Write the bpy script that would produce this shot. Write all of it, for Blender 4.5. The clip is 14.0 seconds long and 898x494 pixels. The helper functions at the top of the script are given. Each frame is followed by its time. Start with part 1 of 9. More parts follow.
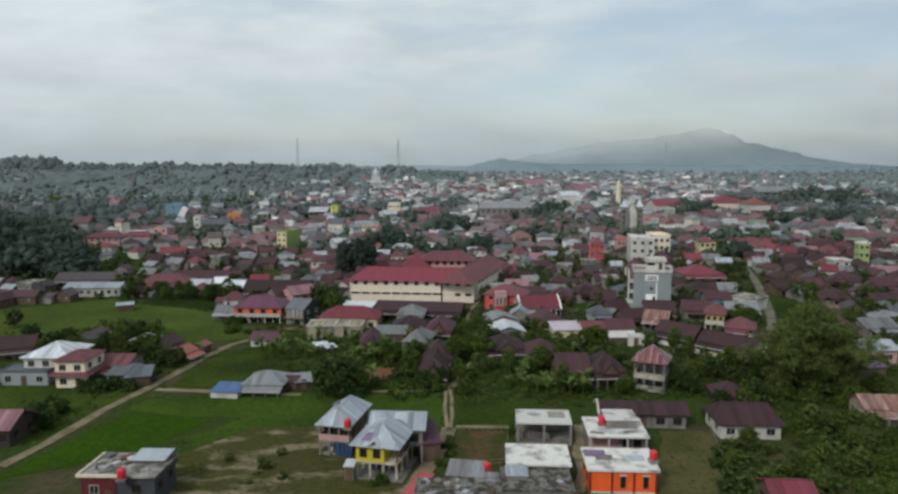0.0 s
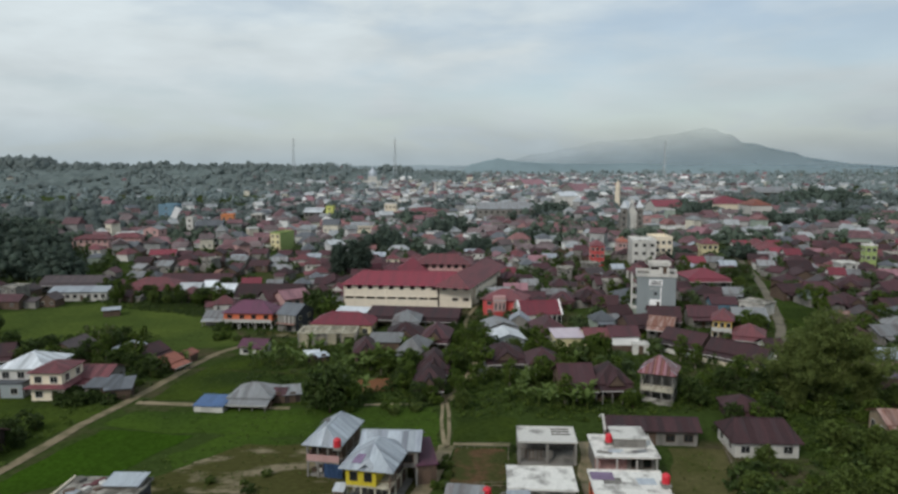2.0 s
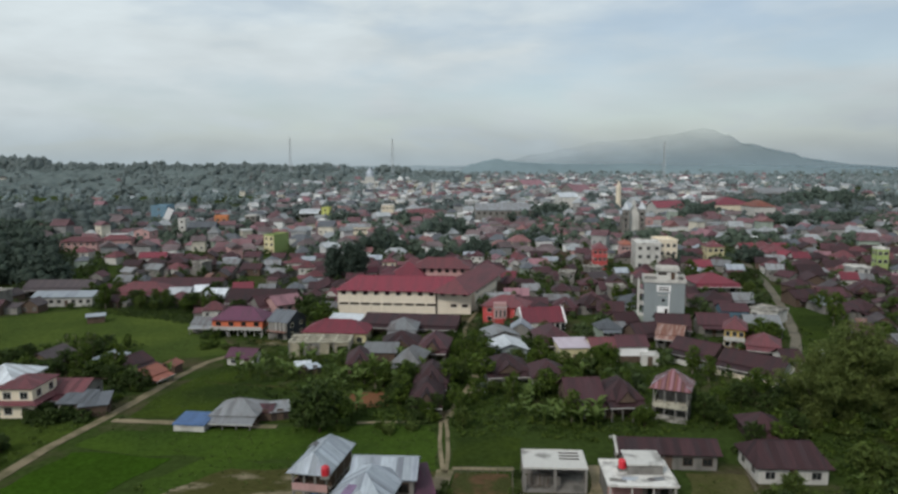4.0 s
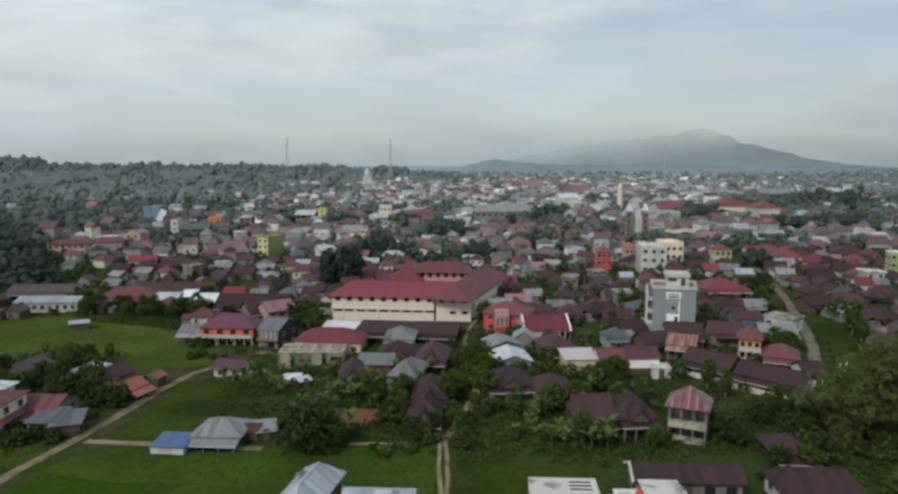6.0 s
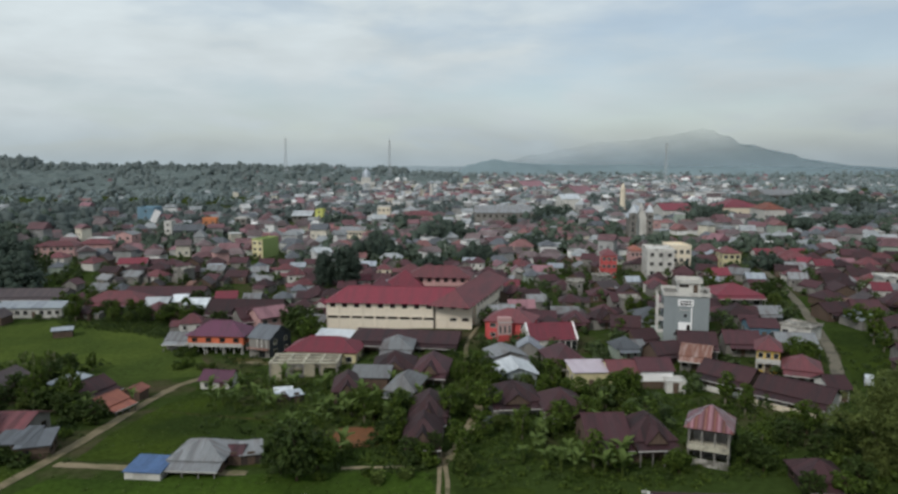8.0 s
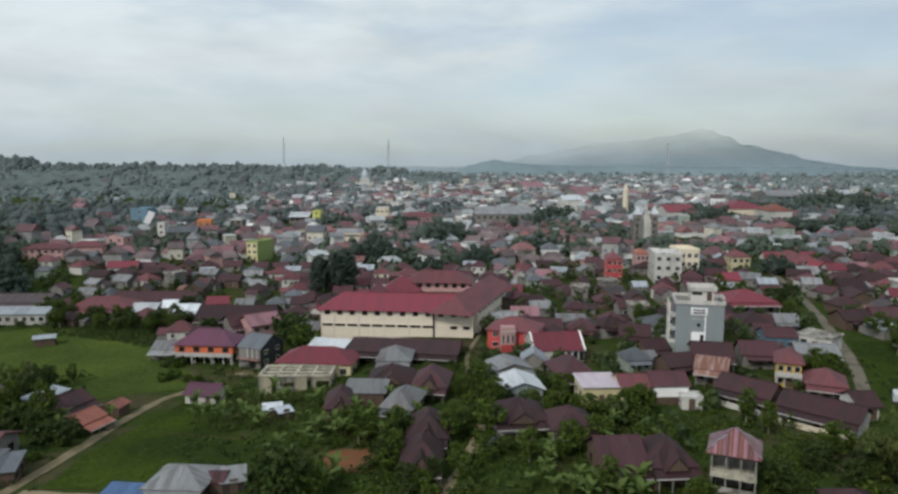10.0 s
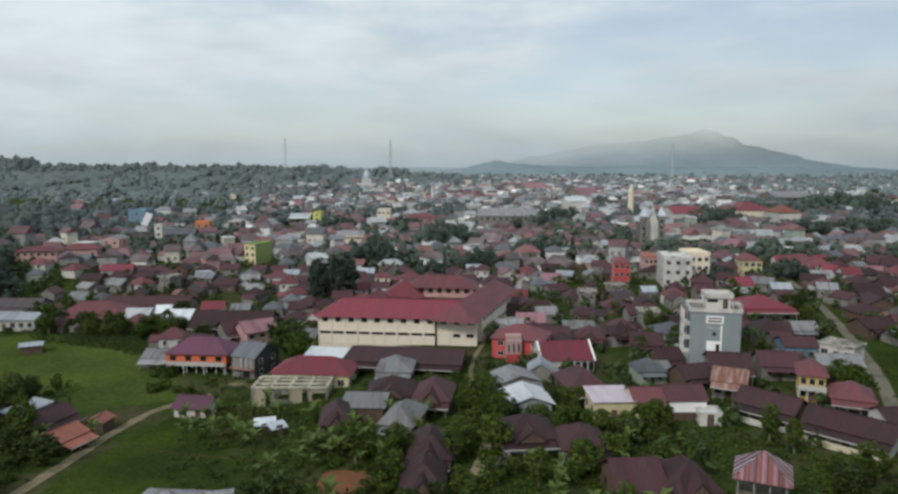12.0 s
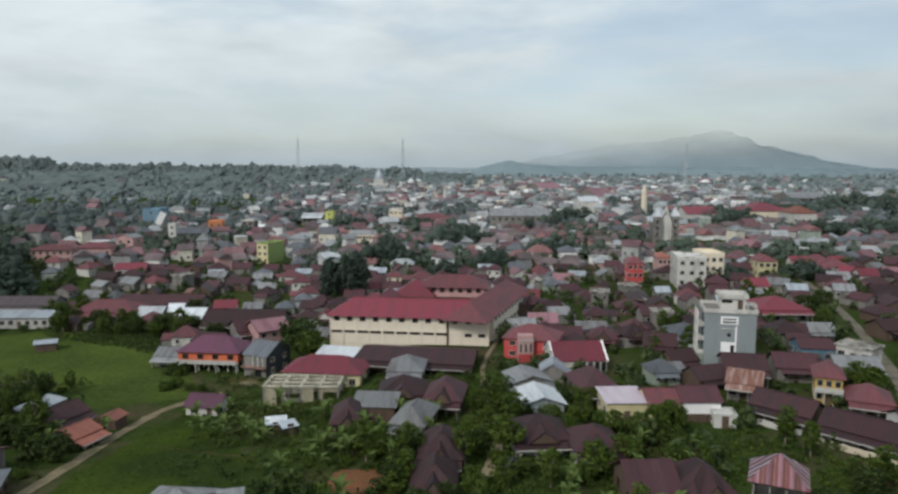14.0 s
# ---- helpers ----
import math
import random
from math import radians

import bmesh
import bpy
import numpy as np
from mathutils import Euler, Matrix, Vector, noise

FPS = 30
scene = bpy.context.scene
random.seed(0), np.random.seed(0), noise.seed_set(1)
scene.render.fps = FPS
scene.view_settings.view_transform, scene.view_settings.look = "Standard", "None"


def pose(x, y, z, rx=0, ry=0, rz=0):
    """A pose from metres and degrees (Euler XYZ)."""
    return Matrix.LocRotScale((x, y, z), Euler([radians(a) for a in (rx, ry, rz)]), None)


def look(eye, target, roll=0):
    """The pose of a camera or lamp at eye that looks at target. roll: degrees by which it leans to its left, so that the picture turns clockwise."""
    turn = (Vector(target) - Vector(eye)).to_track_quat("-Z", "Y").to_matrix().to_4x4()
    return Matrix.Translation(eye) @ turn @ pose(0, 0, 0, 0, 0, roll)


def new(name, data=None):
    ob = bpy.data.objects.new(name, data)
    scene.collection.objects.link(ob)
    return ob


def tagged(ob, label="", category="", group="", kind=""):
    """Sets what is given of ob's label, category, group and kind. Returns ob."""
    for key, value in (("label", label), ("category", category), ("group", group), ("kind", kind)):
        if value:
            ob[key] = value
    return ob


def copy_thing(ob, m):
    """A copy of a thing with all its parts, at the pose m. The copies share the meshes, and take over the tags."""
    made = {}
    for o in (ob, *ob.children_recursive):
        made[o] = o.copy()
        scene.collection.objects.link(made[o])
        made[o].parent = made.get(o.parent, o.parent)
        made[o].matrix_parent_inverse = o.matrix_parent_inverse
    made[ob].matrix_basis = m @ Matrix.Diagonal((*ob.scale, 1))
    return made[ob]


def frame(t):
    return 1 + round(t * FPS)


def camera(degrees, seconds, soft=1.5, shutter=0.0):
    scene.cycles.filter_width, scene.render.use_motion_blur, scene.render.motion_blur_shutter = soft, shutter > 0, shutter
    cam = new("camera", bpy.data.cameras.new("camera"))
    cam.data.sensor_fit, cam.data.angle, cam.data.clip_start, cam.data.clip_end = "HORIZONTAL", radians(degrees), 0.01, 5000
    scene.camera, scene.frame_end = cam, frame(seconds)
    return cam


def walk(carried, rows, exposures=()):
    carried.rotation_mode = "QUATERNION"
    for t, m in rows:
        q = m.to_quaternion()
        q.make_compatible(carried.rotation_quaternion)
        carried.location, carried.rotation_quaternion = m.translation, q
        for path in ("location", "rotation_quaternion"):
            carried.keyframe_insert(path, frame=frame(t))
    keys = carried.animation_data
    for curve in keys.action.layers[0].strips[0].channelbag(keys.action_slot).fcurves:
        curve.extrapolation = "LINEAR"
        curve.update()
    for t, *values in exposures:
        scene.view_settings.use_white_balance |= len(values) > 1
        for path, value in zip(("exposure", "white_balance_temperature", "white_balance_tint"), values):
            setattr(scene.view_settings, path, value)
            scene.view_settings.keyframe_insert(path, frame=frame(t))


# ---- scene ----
cam = camera(66.0, 14.0, soft=2.7)
PATH = [
    (0.0, -0.00, 0.00, 45.00, 82.92, 0.18, 0.00),
    (0.5, 0.04, 1.54, 45.03, 82.91, 0.21, -0.05),
    (1.0, 0.03, 3.19, 45.07, 82.91, 0.20, -0.13),
    (1.5, 0.02, 5.04, 45.12, 82.91, 0.18, -0.20),
    (2.0, 0.03, 7.00, 45.16, 82.91, 0.16, -0.24),
    (2.5, 0.03, 9.00, 45.19, 82.92, 0.14, -0.28),
    (3.0, 0.00, 11.20, 45.18, 82.93, 0.13, -0.33),
    (5.5, -0.21, 22.35, 45.24, 82.94, 0.11, -0.52),
    (6.0, -0.24, 24.58, 45.25, 82.95, 0.09, -0.55),
    (6.5, -0.27, 26.79, 45.23, 82.95, 0.07, -0.57),
    (7.0, -0.29, 29.05, 45.20, 82.96, 0.05, -0.58),
    (7.5, -0.32, 31.30, 45.16, 82.97, 0.05, -0.58),
    (8.0, -0.38, 33.51, 45.14, 82.98, 0.03, -0.60),
    (10.5, -0.52, 44.49, 45.20, 83.02, -0.01, -0.65),
    (11.0, -0.54, 46.57, 45.19, 83.04, -0.01, -0.65),
    (11.5, -0.59, 48.53, 45.20, 83.06, -0.02, -0.63),
    (12.0, -0.62, 49.79, 45.18, 83.07, -0.02, -0.47),
    (12.5, -0.63, 50.30, 45.12, 83.08, -0.02, -0.10),
    (13.0, -0.61, 50.43, 45.03, 83.09, -0.02, 0.17),
    (13.5, -0.58, 50.46, 44.95, 83.10, -0.04, 0.37),
    (14.0, -0.58, 50.39, 44.88, 83.09, -0.07, 0.54),
]
walk(cam, [(t, pose(*p)) for t, *p in PATH], [(0.0, 0.0), (3.0, 0.0), (8.0, -0.02), (10.5, 0.09), (14.0, 0.09)])

# ---------------------------------------------------------------- sky and light
world = bpy.data.worlds.new("overcast_sky")
scene.world = world
world.use_nodes = True
wn, wl = world.node_tree.nodes, world.node_tree.links
wn.clear()
SUN_ELEVATION, SUN_AZIMUTH = radians(40), radians(-145)


def wnode(kind, **kw):
    n = wn.new(kind)
    for k, v in kw.items():
        n.inputs[k].default_value = v
    return n


sky = wn.new("ShaderNodeTexSky")
sky.sky_type, sky.sun_disc = "NISHITA", False
sky.sun_elevation, sky.sun_rotation = SUN_ELEVATION, SUN_AZIMUTH
blue = wn.new("ShaderNodeMix")
blue.data_type, blue.blend_type = "RGBA", "MULTIPLY"
blue.inputs["Factor"].default_value = 1.0
wl.new(sky.outputs["Color"], blue.inputs["A"])
blue.inputs["B"].default_value = (0.10, 0.10, 0.10, 1)
geo = wn.new("ShaderNodeTexCoord")
sep = wn.new("ShaderNodeSeparateXYZ")
wl.new(geo.outputs["Generated"], sep.inputs[0])


def wmath(op, a, b=None, c=None):
    n = wn.new("ShaderNodeMath")
    n.operation = op
    for i, v in enumerate((a, b, c)):
        if v is None:
            continue
        if isinstance(v, (int, float)):
            n.inputs[i].default_value = v
        else:
            wl.new(v, n.inputs[i])
    return n.outputs[0]


up = wmath("MAXIMUM", sep.outputs["Z"], 0.0)
flatten = wn.new("ShaderNodeMapping")
flatten.inputs["Scale"].default_value = (1.0, 1.0, 3.6)
flatten.inputs["Location"].default_value = (0.35, 0.0, 0.2)
wl.new(geo.outputs["Generated"], flatten.inputs["Vector"])
big = wnode("ShaderNodeTexNoise", Scale=2.3, Detail=5.0, Roughness=0.5, Distortion=0.4)
wl.new(flatten.outputs[0], big.inputs["Vector"])
fine = wnode("ShaderNodeTexNoise", Scale=6.5, Detail=5.0, Roughness=0.5, Distortion=0.2)
wl.new(flatten.outputs[0], fine.inputs["Vector"])
both = wmath("MULTIPLY_ADD", fine.outputs["Fac"], 0.35, wmath("MULTIPLY", big.outputs["Fac"], 0.75))
cover = wn.new("ShaderNodeMapRange")
wl.new(both, cover.inputs["Value"])
cover.inputs["From Min"].default_value, cover.inputs["From Max"].default_value = 0.44, 0.62
# cloud tone: pale overhead, greyer towards the skyline
tone = wn.new("ShaderNodeValToRGB")
wl.new(up, tone.inputs[0])
tr = tone.color_ramp
tr.elements[0].position, tr.elements[0].color = 0.0, (0.325, 0.385, 0.415, 1)
tr.elements[1].position, tr.elements[1].color = 0.22, (0.545, 0.612, 0.640, 1)
for pos, col in ((0.03, (0.375, 0.432, 0.458, 1)), (0.07, (0.450, 0.503, 0.523, 1)), (0.12, (0.500, 0.555, 0.577, 1))):
    e = tr.elements.new(pos)
    e.color = col
shade = wn.new("ShaderNodeMapRange")
wl.new(fine.outputs["Fac"], shade.inputs["Value"])
shade.inputs["From Min"].default_value, shade.inputs["From Max"].default_value = 0.3, 0.7
shade.inputs["To Min"].default_value, shade.inputs["To Max"].default_value = 0.90, 1.09
cloud = wn.new("ShaderNodeMix")
cloud.data_type, cloud.blend_type = "RGBA", "MULTIPLY"
cloud.inputs["Factor"].default_value = 1.0
wl.new(tone.outputs[0], cloud.inputs["A"]), wl.new(shade.outputs[0], cloud.inputs["B"])
# thin places let the blue through
thin = wn.new("ShaderNodeMix")
thin.data_type = "RGBA"
wl.new(wmath("MAXIMUM", wmath("MULTIPLY_ADD", cover.outputs[0], 0.50, 0.50), wmath("MULTIPLY_ADD", up, -7.0, 1.0)), thin.inputs["Factor"])
wl.new(blue.outputs["Result"], thin.inputs["A"]), wl.new(cloud.outputs["Result"], thin.inputs["B"])
bg = wnode("ShaderNodeBackground", Strength=1.15)
side = wn.new("ShaderNodeMix")
side.data_type, side.blend_type = "RGBA", "MULTIPLY"
side.inputs["Factor"].default_value = 1.0
wl.new(thin.outputs["Result"], side.inputs["A"]), wl.new(wmath("MULTIPLY_ADD", sep.outputs["X"], -0.16, 1.0), side.inputs["B"])
wl.new(side.outputs["Result"], bg.inputs["Color"])
wout = wn.new("ShaderNodeOutputWorld")
wl.new(bg.outputs[0], wout.inputs[0])

lamp = bpy.data.lights.new("sun", "SUN")
lamp.energy, lamp.angle, lamp.color = 1.85, radians(12), (1.0, 0.95, 0.88)
sun = new("sun", lamp)
sun.matrix_world = look((0, 0, 0), (-math.sin(SUN_AZIMUTH) * math.cos(SUN_ELEVATION), -math.cos(SUN_AZIMUTH) * math.cos(SUN_ELEVATION), -math.sin(SUN_ELEVATION)))


def smooth(v):
    v = min(max(v, 0.0), 1.0)
    return v * v * (3 - 2 * v)


def ground_z(x, y):
    """Height of the land: fields that dip, a rise in the town, wooded hills and a mountain far off."""
    z = -4.6 * smooth((-x - 2) / 52) * smooth((y - 132) / 62) * (1 - smooth((y - 262) / 60))
    z += 3.6 * smooth((x - 28) / 80) * smooth((y - 118) / 130)
    z += 5.0 * smooth((y - 330) / 420)
    z += 16.0 * math.exp(-((x + 285) ** 2 + (y - 335) ** 2) / (2 * 62.0 ** 2))
    z += 26.0 * smooth((y - 760) / 520) * smooth((60 - x) / 420) * (1 - smooth((y - 1700) / 600))
    z += 8.0 * smooth((y - 800) / 300) * math.exp(-((x + 40) / 130.0) ** 2) * (1 - smooth((y - 1500) / 400))
    return z

# ---------------------------------------------------------------- materials


def mat(name, col, rough=0.8, vary=0.25, scale=0.6, stretch=(1, 1, 1), fine=6.0, bump=0.15, second=None, mix=(0.45, 0.65), metal=0.0, rnd=0.12, island=False):
    """A weathered surface: base colour, a second colour in blotches, fine grain, bump, and a little change from object to object."""
    m = bpy.data.materials.new(name)
    m.use_nodes = True
    n, l = m.node_tree.nodes, m.node_tree.links
    b = n["Principled BSDF"]
    b.inputs["Roughness"].default_value, b.inputs["Metallic"].default_value = rough, metal
    b.inputs["Specular IOR Level"].default_value = 0.0 if rough >= 0.88 else 0.3 if rough > 0.4 else 0.45
    tc, oi, mp = n.new("ShaderNodeTexCoord"), n.new("ShaderNodeObjectInfo"), n.new("ShaderNodeMapping")
    mp.inputs["Scale"].default_value = stretch
    shift = n.new("ShaderNodeVectorMath")
    shift.operation = "MULTIPLY_ADD"
    jump = n.new("ShaderNodeCombineXYZ")
    for i in range(3):
        l.new(oi.outputs["Random"], jump.inputs[i])
    l.new(jump.outputs[0], shift.inputs[0])
    shift.inputs[1].default_value = (53, 37, 11)
    l.new(tc.outputs["Object"], mp.inputs["Vector"])
    l.new(mp.outputs[0], shift.inputs[2])
    big, small = n.new("ShaderNodeTexNoise"), n.new("ShaderNodeTexNoise")
    big.inputs["Scale"].default_value, big.inputs["Detail"].default_value, big.inputs["Roughness"].default_value = scale, 6, 0.6
    small.inputs["Scale"].default_value, small.inputs["Detail"].default_value = fine, 4
    l.new(shift.outputs[0], big.inputs["Vector"]), l.new(shift.outputs[0], small.inputs["Vector"])
    rng = n.new("ShaderNodeMapRange")
    rng.inputs["From Min"].default_value, rng.inputs["From Max"].default_value = mix
    l.new(big.outputs["Fac"], rng.inputs["Value"])
    blend = n.new("ShaderNodeMix")
    blend.data_type = "RGBA"
    l.new(rng.outputs[0], blend.inputs["Factor"])
    two = second or tuple(c * (1 - vary) for c in col)
    blend.inputs["A"].default_value, blend.inputs["B"].default_value = (*col, 1), (*two, 1)
    hsv = n.new("ShaderNodeHueSaturation")
    grain = n.new("ShaderNodeMapRange")
    grain.inputs["From Min"].default_value, grain.inputs["From Max"].default_value = 0.3, 0.7
    grain.inputs["To Min"].default_value, grain.inputs["To Max"].default_value = 1 - vary * 0.45, 1 + vary * 0.45
    l.new(small.outputs["Fac"], grain.inputs["Value"])
    per = n.new("ShaderNodeMapRange")
    per.inputs["To Min"].default_value, per.inputs["To Max"].default_value = 1 - rnd, 1 + rnd
    if island:
        ge = n.new("ShaderNodeNewGeometry")
        l.new(ge.outputs["Random Per Island"], per.inputs["Value"])
    else:
        l.new(oi.outputs["Random"], per.inputs["Value"])
    mul = n.new("ShaderNodeMath")
    mul.operation = "MULTIPLY"
    l.new(grain.outputs[0], mul.inputs[0]), l.new(per.outputs[0], mul.inputs[1])
    l.new(blend.outputs["Result"], hsv.inputs["Color"]), l.new(mul.outputs[0], hsv.inputs["Value"])
    l.new(hsv.outputs[0], b.inputs["Base Color"])
    if bump:
        bp = n.new("ShaderNodeBump")
        bp.inputs["Strength"].default_value, bp.inputs["Distance"].default_value = bump, 0.05
        l.new(small.outputs["Fac"], bp.inputs["Height"])
        l.new(bp.outputs[0], b.inputs["Normal"])
    return m


def leaf_mat(name, col, second, passing=0.25, rnd=0.35):
    """Foliage: two greens mixed by clump, some light passing through the leaves."""
    m = mat(name, col, 0.6, 0.4, 0.35, (1, 1, 1), 2.0, 0, second, (0.38, 0.62), rnd=rnd, island=True)
    m.node_tree.nodes["Principled BSDF"].inputs["Specular IOR Level"].default_value = 0.12
    n, l = m.node_tree.nodes, m.node_tree.links
    b, out = n["Principled BSDF"], n["Material Output"]
    tr, ad = n.new("ShaderNodeBsdfTranslucent"), n.new("ShaderNodeMixShader")
    l.new(b.inputs["Base Color"].links[0].from_socket, tr.inputs["Color"])
    ad.inputs[0].default_value = passing
    l.new(b.outputs[0], ad.inputs[1]), l.new(tr.outputs[0], ad.inputs[2]), l.new(ad.outputs[0], out.inputs["Surface"])
    return m


